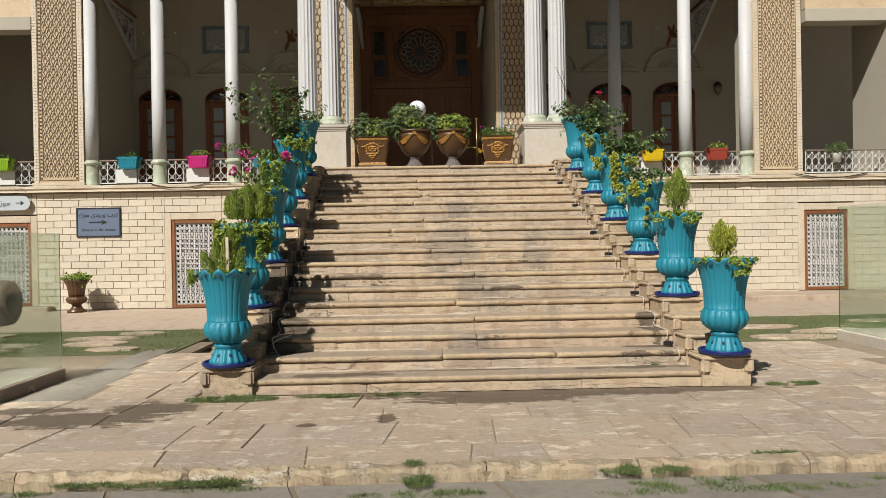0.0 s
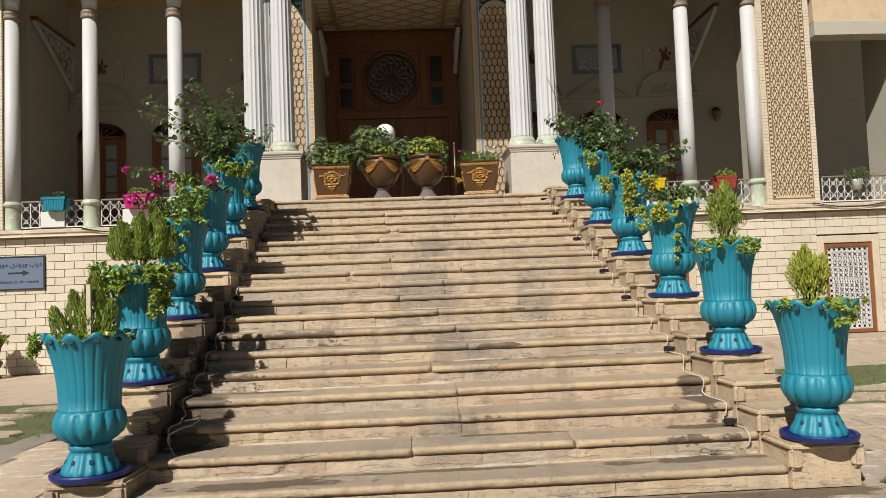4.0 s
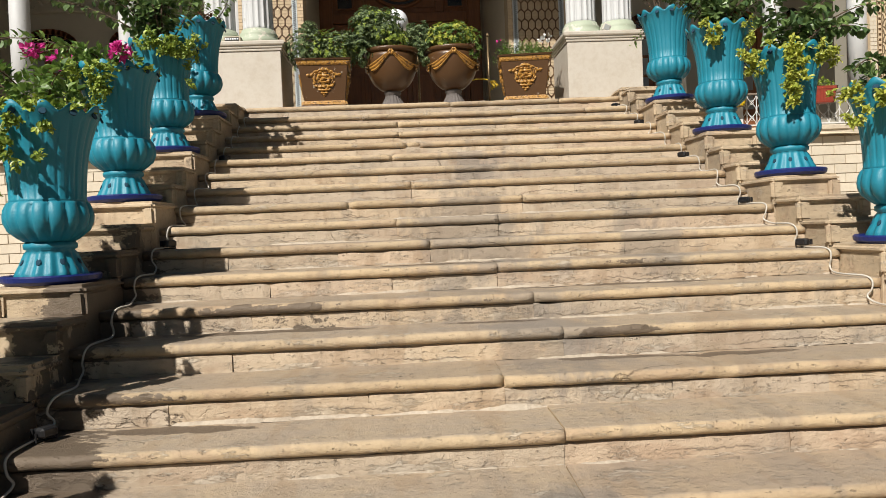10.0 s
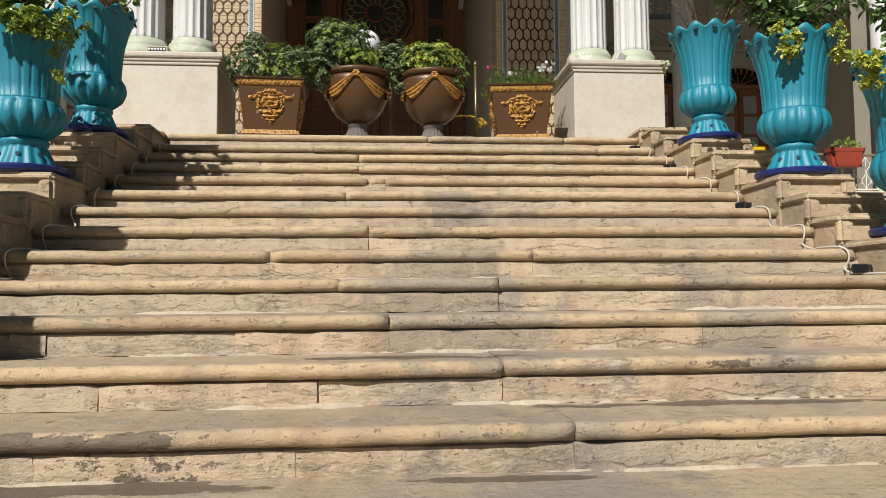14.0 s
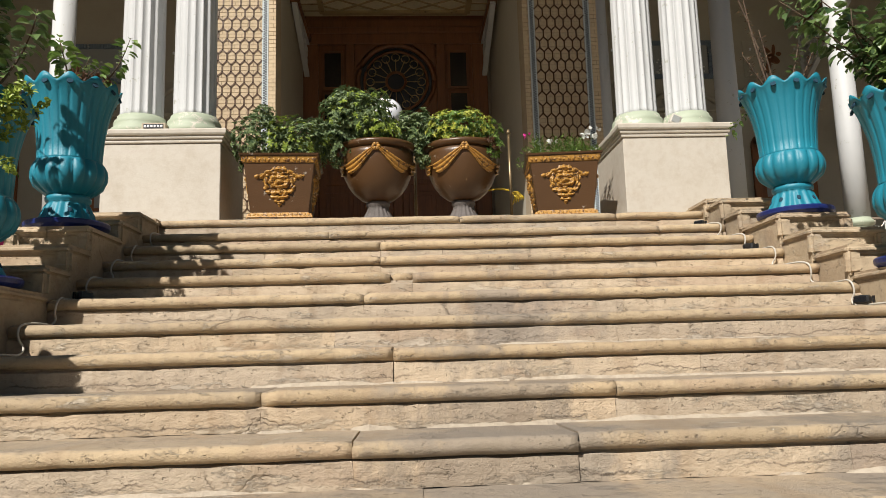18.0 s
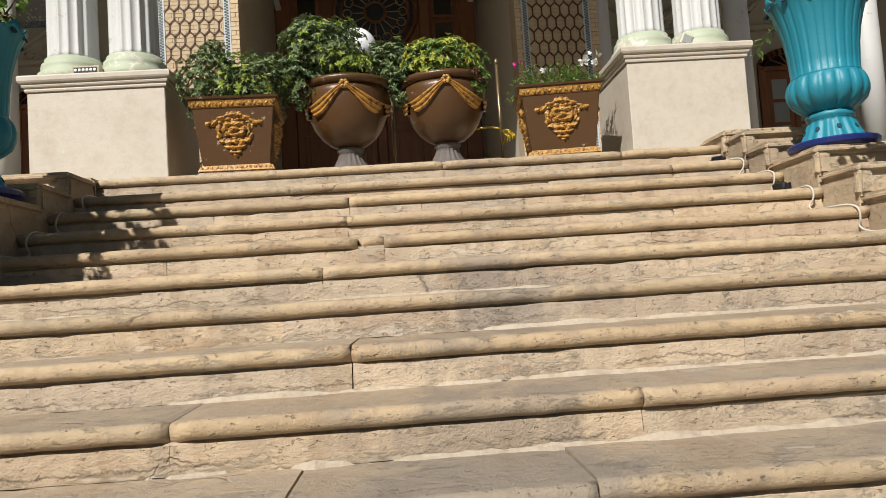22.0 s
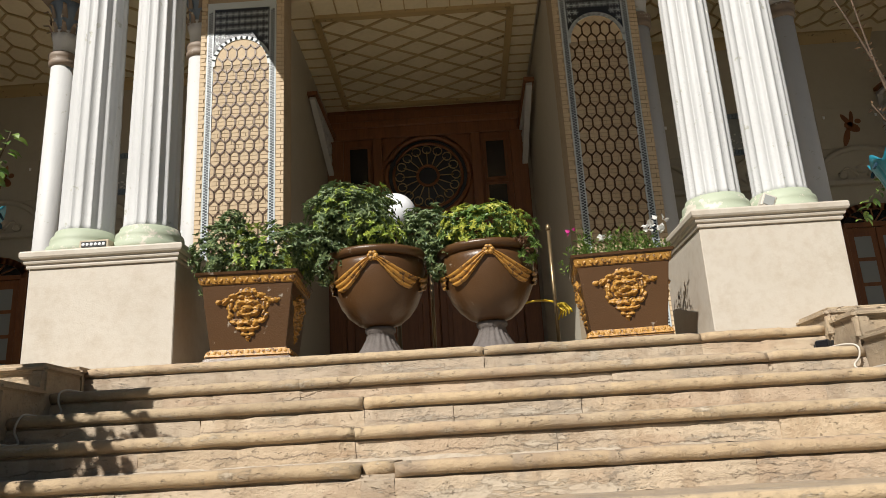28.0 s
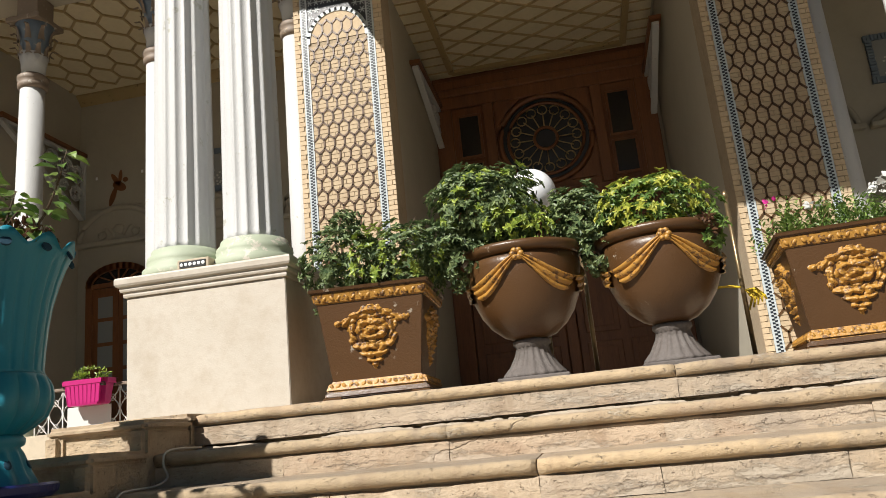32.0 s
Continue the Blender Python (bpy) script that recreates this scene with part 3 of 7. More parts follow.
# kerb strip and the lower grey walk
kerb = thing("kerb", "low worn yellowish stone kerb with grass in its joints", "kerb", kind="structure", bm=box(-12, 12, 3.32, 3.42, -0.2, -0.04), material=DIRT)
x = -7.0
while x < 8.0:
    w = pave_rng.uniform(0.7, 1.6)
    part("kerb_stone", extrude_profile([(3.29, -0.14), (3.43, -0.14), (3.43, 0.002), (3.36, 0.004), (3.325, -0.006), (3.30, -0.035)], x + 0.004, x + w - 0.004, max(6, int(w / 0.03)), 0.045, 3), KERB, kerb)
    x += w
walkway = thing("walkway", "grey stone garden path slabs with grass joints", "path", kind="structure", bm=box(-12, 12, -8, 3.28, -0.2, -0.100), material=DIRT)
for i in range(7):
    slab_row(-6.6 + (i % 3) * 0.5, 7, 3.27 - 1.15 * (i + 1), 3.27 - 1.15 * i, 1.1, 2.0, -0.088, GREYPAVE, walkway, lean=0.35 if i % 2 else -0.3, gap=0.022)
side_path = thing("side_path", "dark grey slabs beside the display case", "path", kind="structure", bm=box(-4.38, -3.62, 5.98, 11.0, -0.09, -0.035), material=DIRT)
for i in range(5):
    slab_row(-4.37, -3.66 - 0.1 * i, 6.0 + i, 7.0 + i, 0.8, 1.2, -0.004, GREYPAVE, side_path)
for name, x0, x1, y0, y1, z in (("lawn", -11, -3.9, 9.6, 12.9, -0.02), ("lawn", 4.2, 14, 9.4, 13.2, -0.015)):
    lawn = thing(name, "thin dry grass with flat stepping stones set in it", "lawn", kind="structure", bm=box(x0, x1, y0, y1, -0.2, z), material=GRASSDRY)
    for i in range(13):
        cx, cy = pave_rng.uniform(x0 + 0.9, x1 - 0.9), y0 + 0.5 + (i % 4) * 0.72
        w, d = pave_rng.uniform(0.4, 0.75), pave_rng.uniform(0.22, 0.32)
        n = 7
        part("stepping_stone", plate([(cx + w * math.cos(6.283 * a / n) * pave_rng.uniform(0.85, 1.1), cy + d * math.sin(6.283 * a / n) * pave_rng.uniform(0.85, 1.1)) for a in range(n)], -0.05, z + 0.014 + 0.0016 * i, 0.01), PAVE, lawn)
terrace_l = thing("terrace", "pale stone walk along the foot of the building", "pavement", kind="structure", bm=box(-14, -2.5, 12.9, 18.1, -0.2, -0.012), material=TERRACE)
terrace_r = thing("terrace", "raised pale stone walk along the foot of the building", "pavement", kind="structure", bm=box(3.6, 15, 13.2, 18.1, -0.2, 0.005), material=TERRACE)
sill_r = thing("terrace", "low stone step along the foot of the basement wall", "pavement", kind="structure", bm=box(3.6, 15, 16.6, 18.15, -0.1, 0.15, 0.02), material=TERRACE)
sill_l = thing("terrace", "low stone step below the far basement window", "pavement", kind="structure", bm=box(-14, -9.9, 17.8, 18.15, -0.1, 0.12, 0.02), material=TERRACE)


# ---- stairs ----
stairs = thing("stairs", "wide worn sandstone staircase with rounded nosings", "stairs", kind="structure", bm=None)
core = bmesh.new()
for k in range(1, NSTEP + 1):
    ya = step_y(k) + 0.10
    yb = step_y(k + 1) + 0.10 if k < NSTEP else 18.0
    box(edge_l(ya) + 0.01, edge_r(ya) - 0.01, ya, yb, 0.0 if k == 1 else (k - 1) * RISE - 0.2, k * RISE - 0.06, 0, core)
part("core", core, STEP, stairs)
NOSE = [(0.031 - 0.031 * math.sin(math.pi * i / 9), -0.031 - 0.031 * math.cos(math.pi * i / 9)) for i in range(10)][1:9]
NOSE = [(0.05, -0.060), (0.031, -0.062)] + NOSE + [(0.034, 0.0), (0.5, 0.0), (0.5, -0.058)]
srng = random.Random(11)
JOINTS = {2: (0.2, 1.49), 3: (0.62,), 4: (0.62,), 5: (0.41,), 6: (0.8,), 7: (0.71,), 8: (0.54,), 9: (0.11,), 10: (-0.13, 0.66), 11: (-0.53, 0.92), 12: (0.0,), 14: (-0.18,), 15: (-0.03, 0.11), 16: (-0.11,), 17: (-0.12,), 18: (-0.55, 2.18), 19: (0.55, 1.95)}


def bar_cuts(xa, xb, fixed, lo, hi):
    """Joint places along a step, with the known joints among them."""
    cuts = [xa, *sorted(fixed), xb]
    out = [xa]
    for a, b in zip(cuts, cuts[1:]):
        n = max(1, round((b - a) / srng.uniform(lo, hi)))
        for i in range(1, n + 1):
            out.append(b if i == n else a + (b - a) * i / n + srng.uniform(-0.15, 0.15))
    return out


for k in range(1, NSTEP + 1):
    y, z = step_y(k), (k * RISE if k < NSTEP else FLOOR)
    xa, xb = edge_l(y), edge_r(y)
    depth = 0.5 if k < NSTEP else 0.42
    cuts = bar_cuts(xa, xb, JOINTS.get(k, ()), 3.6, 6.0)
    for a, b in zip(cuts, cuts[1:]):
        dz, dy = srng.uniform(-0.004, 0.004), srng.uniform(-0.005, 0.005)
        if k == 15 and b - a < 0.2:
            dz, dy = 0.006, 0.055
        part("tread", extrude_profile([(y + dy + min(p, depth), z + q + dz) for p, q in NOSE], a + 0.0018, b - 0.0018, max(4, int((b - a) / 0.035)), 0.005, k, range(1, 10)), STEP, stairs)
    cuts = bar_cuts(xa, xb, JOINTS.get(k, ()), 0.6, 1.9)
    for a, b in zip(cuts, cuts[1:]):
        dy = srng.uniform(-0.006, 0.005)
        part("riser", extrude_profile([(y + 0.03 + dy, z - RISE), (y + 0.14, z - RISE), (y + 0.14, z - 0.05), (y + 0.05, z - 0.05), (y + 0.048, z - 0.066), (y + 0.03 + dy, z - 0.075), (y + 0.029 + dy, z - 0.12)], a + 0.0006, b - 0.0006, max(3, int((b - a) / 0.045)), 0.006, k + 50, (), 0.006), RISER, stairs)


def mortar_fillet(k, seed):
    """Ragged lime mortar left in the angle between a tread and the riser behind it."""
    y, z = step_y(k + 1) + 0.032, k * RISE
    xa, xb = edge_l(y) + 0.02, edge_r(y) - 0.02
    n = 230
    b = bmesh.new()
    rows = []
    for i in range(n + 1):
        x = xa + (xb - xa) * i / n
        big = noise.noise(Vector((x * 1.1, seed * 3.3, 0.4)))
        mid = noise.noise(Vector((x * 5.5, seed * 1.7, 2.1)))
        fine = noise.noise(Vector((x * 26, seed, 5.0)))
        h = 0.004 + 0.022 * big + 0.014 * mid + 0.007 * fine
        w = 0.006 + 0.045 * big + 0.026 * mid + 0.012 * fine
        if h < 0.004 or w < 0.006:
            h, w = -0.012, 0.004
        rows.append([b.verts.new((x, y + 0.012, z + h)), b.verts.new((x, y - 0.004 + 0.004 * fine, z + h * 0.92)), b.verts.new((x, y - w * 0.45, z + h * (0.42 + 0.2 * mid))), b.verts.new((x, y - w, z - 0.006))])
    for p, q in zip(rows, rows[1:]):
        for j in range(3):
            b.faces.new((p[j], p[j + 1], q[j + 1], q[j]))
    bmesh.ops.recalc_face_normals(b, faces=b.faces[:])
    part("mortar_fillet", b, LIME, stairs, "pale crumbling mortar")


for k in range(1, NSTEP):
    mortar_fillet(k, k)
landing = thing("landing", "sandstone porch floor at the head of the steps", "floor", kind="structure", bm=box(-3.4, 3.5, 13.9, 22.3, FLOOR - 0.4, FLOOR - 0.003), material=LEDGE)


V_L = [(-2.11, 6.12, 0.31), (-2.155, 7.33, 0.83), (-2.18, 8.58, 1.35), (-2.225, 9.92, 1.88), (-2.25, 11.15, 2.385), (-2.26, 12.32, 2.895)]
V_R = [(3.25, 6.08, 0.335), (3.185, 7.40, 0.87), (3.165, 8.75, 1.377), (3.12, 10.05, 1.9), (3.07, 11.25, 2.415), (3.035, 12.57, 2.945)]


def side_block(y, y2, z, z0, side):
    """One moulded block of the stepped side of the stairs, from y to y2, its top at z."""
    e = edge_l(y) if side < 0 else edge_r(y)
    w = 0.52
    xa, xb = (e - w, e) if side < 0 else (e, e + w)
    b = bmesh.new()
    box(xa, xb, y + 0.035, y2 + 0.03, max(0.0, z0), z - 0.06, 0.004, b)
    box(xa - 0.02, xb + 0.02, y, y2 + 0.034, z - 0.062, z, 0.024, b, 3)
    for x0, x1 in ((xa - 0.022, xa + 0.075), (xb - 0.075, xb + 0.022)):
        box(x0, x1, y - 0.006, y + 0.06, max(z0, z - 0.19), z - 0.03, 0.024, b, 3)
    for v in b.verts:
        v.co += noise.noise_vector(v.co * 9) * 0.004
    thing("stair_block", "moulded sandstone block of the stepped side of the stairs", "stair block", group="stepped sides of the stairs", kind="structure", bm=b, material=BLOCK)


for side, vs in ((-1, V_L), (1, V_R)):
    runs = []
    for i, (vx, vy, vz) in enumerate(vs):
        ya, yb = (5.94, vy + 0.31) if i == 0 else (vy - 0.26, vy + 0.31)
        nxt = vs[i + 1] if i < 5 else (0, 13.75, vz + 0.45)
        runs.append((ya, yb, vz - 0.001))
        yn, dz = nxt[1] - 0.26, nxt[2] - vz
        runs.append((yb, (yb + yn) / 2, vz + dz / 3))
        runs.append(((yb + yn) / 2, yn, vz + dz * 2 / 3))
    runs.append((13.49, 13.95, FLOOR + (0.01 if side < 0 else 0.10)))
    for ya, yb, z in runs:
        side_block(ya, yb, z, z - 0.95, side)

# ---- porch pedestals ----


def pedestal(x0, x1):
    o = thing("pedestal", "cream stone pedestal with a moulded cap under white columns", "pedestal", group="porch pedestals", m=pose((x0 + x1) / 2, 14.42, FLOOR))
    w, d = (x1 - x0) / 2, 0.48
    part("body", box(-w + 0.06, w - 0.06, -d, d, 0, 0.80, 0.006), MARBLE, o)
    cap = bmesh.new()
    rings = []
    for grow, z in ((0.0, 0.80), (0.013, 0.803), (0.016, 0.815), (0.014, 0.832), (0.028, 0.838), (0.032, 0.85), (0.030, 0.864), (0.048, 0.872), (0.055, 0.885), (0.056, 0.915), (0.050, 0.927), (0.040, 0.93)):
        rings.append([cap.verts.new((sx * (w - 0.06 + grow), sy * (d + grow), z)) for sx, sy in ((-1, -1), (1, -1), (1, 1), (-1, 1))])
    for p, q in zip(rings, rings[1:]):
        for i in range(4):
            cap.faces.new((p[i], p[(i + 1) % 4], q[(i + 1) % 4], q[i]))
    cap.faces.new(rings[0][::-1])
    cap.faces.new(rings[-1])
    part("cap", cap, MARBLE, o, "moulded stone cap")
    return o


pedestal(-2.77, -1.565)
pedestal(2.105, 3.235)


def porch_column(x, y):
    o = thing("porch_column", "white fluted plaster column with peeling paint on a pale green base", "column", group="porch columns", m=pose(x, y, FLOOR + 0.93))
    n = 16

    def fl(i, a, r, z):
        return (r * (1.01 - 0.10 * abs(math.cos(a * n / 2)) ** 0.75), z)

    h = 5.27
    prof = [(0.209, 0.19), (0.200, 0.24)] + [(0.200 - 0.035 * (s / 12) ** 1.3, 0.24 + (h - 0.24) * s / 12) for s in range(1, 13)]
    part("shaft", lathe(prof, n * 8, fl), WHITECOL, o, smooth=True)
    part("base", lathe([(0.275, 0.0), (0.285, 0.03), (0.28, 0.07), (0.25, 0.09), (0.255, 0.12), (0.25, 0.15), (0.228, 0.17), (0.222, 0.2)], 40), GREENBASE, o, "pale green chipped base", smooth=True)
    return o


for px, py in ((-2.46, 14.24), (-1.955, 14.24), (2.45, 14.34), (2.96, 14.34)):
    porch_column(px, py)

# porch roof and its ceiling
porch_beam = thing("porch_beam", "plastered beam and parapet carried by the porch columns", "beam", kind="structure", bm=box(-2.95, 3.45, 13.9, 14.95, 9.4, 12.3), material=PLASTER)
porch_roof = thing("porch_roof", "plastered roof slab of the entrance porch", "roof", kind="structure", bm=box(-2.95, 3.45, 14.95, 18.0, 11.9, 12.3), material=PLASTER)

# ---- building ----


def wall_piece(name, x0, x1, y0, y1, z0, z1, material, label="cream plastered wall of the house"):
    return thing(name, label, "wall", kind="structure", bm=box(x0, x1, y0, y1, z0, z1), material=material)


BACK = 22.3
LOW = [(-14.0, -11.75), (-10.30, -6.94), (-5.42, -2.45), (3.55, 5.6), (7.12, 10.14), (11.68, 15.0)]
lower = thing("wall_lower", "cream brick basement wall with dark recessed joints", "wall", kind="structure")
core = bmesh.new()
for a, b in LOW:
    box(a, b, 18.165, 18.6, -0.2, 3.12, 0, core)
for a, b in ((-11.75, -10.3), (-6.94, -5.42), (5.6, 7.12), (10.14, 11.68)):
    box(a, b, 18.165, 18.6, 2.55, 3.12, 0, core)
    box(a, b, 18.5, 18.6, -0.2, 2.55, 0, core)
part("wall_core", core, MORTAR, lower)
ledge = thing("ledge", "long pale stone ledge above the brick basement", "ledge", kind="structure")
x = -14.0
while x < 15:
    w = pave_rng.uniform(1.2, 2.2)
    part("ledge_stone", extrude_profile([(17.99, 3.13), (18.45, 3.13), (18.45, 3.30), (18.0, 3.30), (17.985, 3.285), (17.985, 3.22), (18.02, 3.20), (18.02, 3.16)], x + 0.003, min(x + w, 15) - 0.003, 6, 0.004, 4), LEDGE, ledge)
    x += w
gallery_floor = thing("gallery_floor", "stone floor of the columned gallery", "floor", kind="structure", bm=box(-14, 15, 18.45, 22.6, 3.0, 3.27), material=GREYPAVE)
wall_piece("wall_back", -14, -1.98, BACK, BACK + 0.3, 3.27, 10.6, PLASTER, "cream plaster wall of the gallery")
wall_piece("wall_back", 1.9, 15, BACK, BACK + 0.3, 3.27, 10.6, PLASTER, "cream plaster wall of the gallery")
wall_piece("wall_side", 8.95, 9.3, 18.6, 19.3, 3.27, 10.58, PLASTER, "cream plaster cross wall of the gallery")
wall_piece("wall_side", -9.75, -9.32, 19.9, BACK, 3.27, 10.58, PLASTER, "cream plaster cross wall of the gallery")
wall_piece("wall_side", 12.64, 13.0, 17.95, 19.8, 3.27, 10.58, PLASTER, "pale plaster cross wall of the gallery")
# roof and eaves
thing("roof", "flat tiled roof with a plain eave over the gallery", "roof", kind="structure", bm=box(-15, -2.95, 16.0, 23.5, 10.6, 11.0), material=PLASTER)
thing("roof", "flat tiled roof with a plain eave over the gallery", "roof", kind="structure", bm=box(3.45, 16, 16.0, 23.5, 10.6, 11.0), material=PLASTER)
thing("roof", "flat roof over the entrance recess", "roof", kind="structure", bm=box(-2.95, 3.45, 18.0, 23.5, 9.65, 10.4), material=PLASTER)
# beams over the columns, and the lower lintels of the outer bays
for xa, xb in ((-8.99, -2.97), (3.2, 8.95)):
    wall_piece("wall_beam", xa, xb, 18.06, 18.46, 9.68, 10.6, PLASTER, "plastered beam over the gallery columns")
for xa, xb in ((10.36, 12.64), (-14.0, -10.3)):
    wall_piece("wall_beam", xa, xb, 18.06, 18.5, 7.78, 10.6, BUFFBRICK, "buff brick wall above the outer gallery opening")
    thing("lintel", "cream painted lintel of the outer gallery opening", "lintel", kind="structure", bm=box(xa, xb, 18.02, 18.5, 7.42, 7.77, 0.01), material=PLASTER)
wall_piece("wall_end", -14.4, -14.0, 17.9, BACK, -0.2, 10.6, PLASTER)


def ceiling_piece(x0, x1, y0, y1, z, label, cells, border=0.0):
    """A boarded ceiling with raised battens in hexagons or a diagonal lattice."""
    o = thing("ceiling", label, "ceiling", kind="structure")
    b = box(x0, x1, y0, y1, z, z + 0.25)
    part("boards", b, CEIL, o)
    m = bmesh.new()

    def bar(p, q, w=0.035, d=0.03):
        p, q = Vector((*p, z)), Vector((*q, z))
        n = (q - p).length
        if n < 0.02:
            return
        c = bmesh.new()
        bmesh.ops.create_cube(c, size=1.0, matrix=Matrix.Translation((p + q) / 2 - Vector((0, 0, d / 2))) @ Matrix.Rotation(math.atan2(q.y - p.y, q.x - p.x), 4, "Z") @ Matrix.Diagonal((n, w, d, 1)))
        add(m, c)

    if cells == "hex":
        sx, sy = 0.50, 0.50
        for i in range(int((x1 - x0) / sx) + 1):
            for j in range(int((y1 - y0) / sy) + 1):
                cx, cy = x0 + i * sx + (0.25 if j % 2 else 0), y0 + j * sy
                if cx + 0.25 > x1 or cy + 0.5 > y1 or cx - 0.25 < x0:
                    continue
                bar((cx, cy), (cx, cy + 0.28))
                bar((cx, cy + 0.28), (cx + 0.25, cy + sy))
                bar((cx, cy + 0.28), (cx - 0.25, cy + sy))
    else:
        xa, xb, ya, yb = x0 + border, x1 - border, y0 + border, y1 - border * 0.5
        for a, c in (((xa, ya), (xb, ya)), ((xb, ya), (xb, yb)), ((xb, yb), (xa, yb)), ((xa, yb), (xa, ya))):
            bar(a, c, 0.11, 0.06)
        step = 0.48
        slope = 0.62
        for sgn in (1, -1):
            c0 = -4.0
            while c0 < 12.0:
                # y - ya = slope * sgn * (x - xa) + offset
                off = c0 - (slope * (xb - xa) if sgn > 0 else 0)
                pts = []
                for s in range(41):
                    px = xa + (xb - xa) * s / 40
                    py = ya + off + slope * sgn * (px - xa)
                    if ya < py < yb:
                        pts.append((px, py))
                if len(pts) > 1:
                    bar(pts[0], pts[-1], 0.03, 0.025 if sgn > 0 else 0.03)
                c0 += step
        k = 0
        while xa + 0.35 * k < xb:
            bar((xa + 0.35 * k, y0), (xa + 0.35 * k, ya), 0.02, 0.02)
            k += 1
        k = 0
        while ya + 0.3 * k < yb:
            bar((x0, ya + 0.3 * k), (xa, ya + 0.3 * k), 0.02, 0.02)
            bar((xb, ya + 0.3 * k), (x1, ya + 0.3 * k), 0.02, 0.02)
            k += 1
    part("battens", m, BATTEN, o)
    return o


ceiling_piece(-10.55, -3.0, 18.46, BACK, 10.33, "cream gallery ceiling with brown honeycomb battens", "hex")
ceiling_piece(3.2, 10.4, 18.46, BACK, 10.33, "cream gallery ceiling with brown honeycomb battens", "hex")
ceiling_piece(-1.98, 1.9, 18.5, DOOR_Y - 0.02, 9.27, "cream recess ceiling with a gilt diagonal lattice", "lattice", 0.42)
ceiling_piece(-2.95, 3.2, 15.0, 17.95, 9.72, "cream porch ceiling with brown honeycomb battens", "hex")
for xa, xb in ((-10.55, -1.98 - 0.32), (2.3, 8.92)):
    thing("cornice", "brown and cream moulded cornice below the gallery ceiling", "cornice", kind="structure", bm=extrude_profile([(BACK - 0.10, 10.25), (BACK, 10.13), (BACK, 10.33), (BACK - 0.16, 10.33), (BACK - 0.16, 10.29)], xa, xb), material=BATTEN)

# ---- tiled brick piers of the porch ----


def strip_bars(pairs, y, w, d):
    """Thin raised bars between points (x, z) on a wall that faces -y."""
    m = bmesh.new()
    for (xa, za), (xb, zb) in pairs:
        n = math.hypot(xb - xa, zb - za)
        c = bmesh.new()
        bmesh.ops.create_cube(c, size=1.0, matrix=Matrix.Translation(((xa + xb) / 2, y - d / 2, (za + zb) / 2)) @ Matrix.Rotation(-math.atan2(zb - za, xb - xa), 4, "Y") @ Matrix.Diagonal((n + w * 0.6, d, w, 1)))
        add(m, c)
    return m


def brick_courses(x0, x1, y, z0, z1, h, w, d=0.012, gap=0.008, seed=1, keep=None, open_arch=None):
    """Courses of thin bricks proud of a wall that faces -y, as one mesh."""
    m = bmesh.new()
    verts, faces = [], []
    z, row = z0, 0
    while z + h <= z1 + 1e-6:
        x = x0 - (w / 2 if row % 2 else 0)
        while x < x1:
            a, b = max(x, x0) + gap / 2, min(x + w, x1) - gap / 2
            if b - a > 0.02:
                n = len(verts)
                for yy in (y - d, y):
                    verts += [(a, yy, z + gap / 2), (b, yy, z + gap / 2), (b, yy, z + h - gap / 2), (a, yy, z + h - gap / 2)]
                faces += [(n, n + 1, n + 2, n + 3), (n, n + 4, n + 5, n + 1), (n + 1, n + 5, n + 6, n + 2), (n + 2, n + 6, n + 7, n + 3), (n + 3, n + 7, n + 4, n)]
            x += w
        z += h
        row += 1
    me = bpy.data.meshes.new("brick_courses")
    me.from_pydata(verts, [], faces)
    return me


def courses(parent, x0, x1, y, z0, z1, h, w, material, seed=1):
    me = brick_courses(x0, x1, y, z0, z1, h, w)
    me.materials.append(material)
    o = part("brick_courses", me, None, parent)
    o["kind"] = "stuff"
    return o


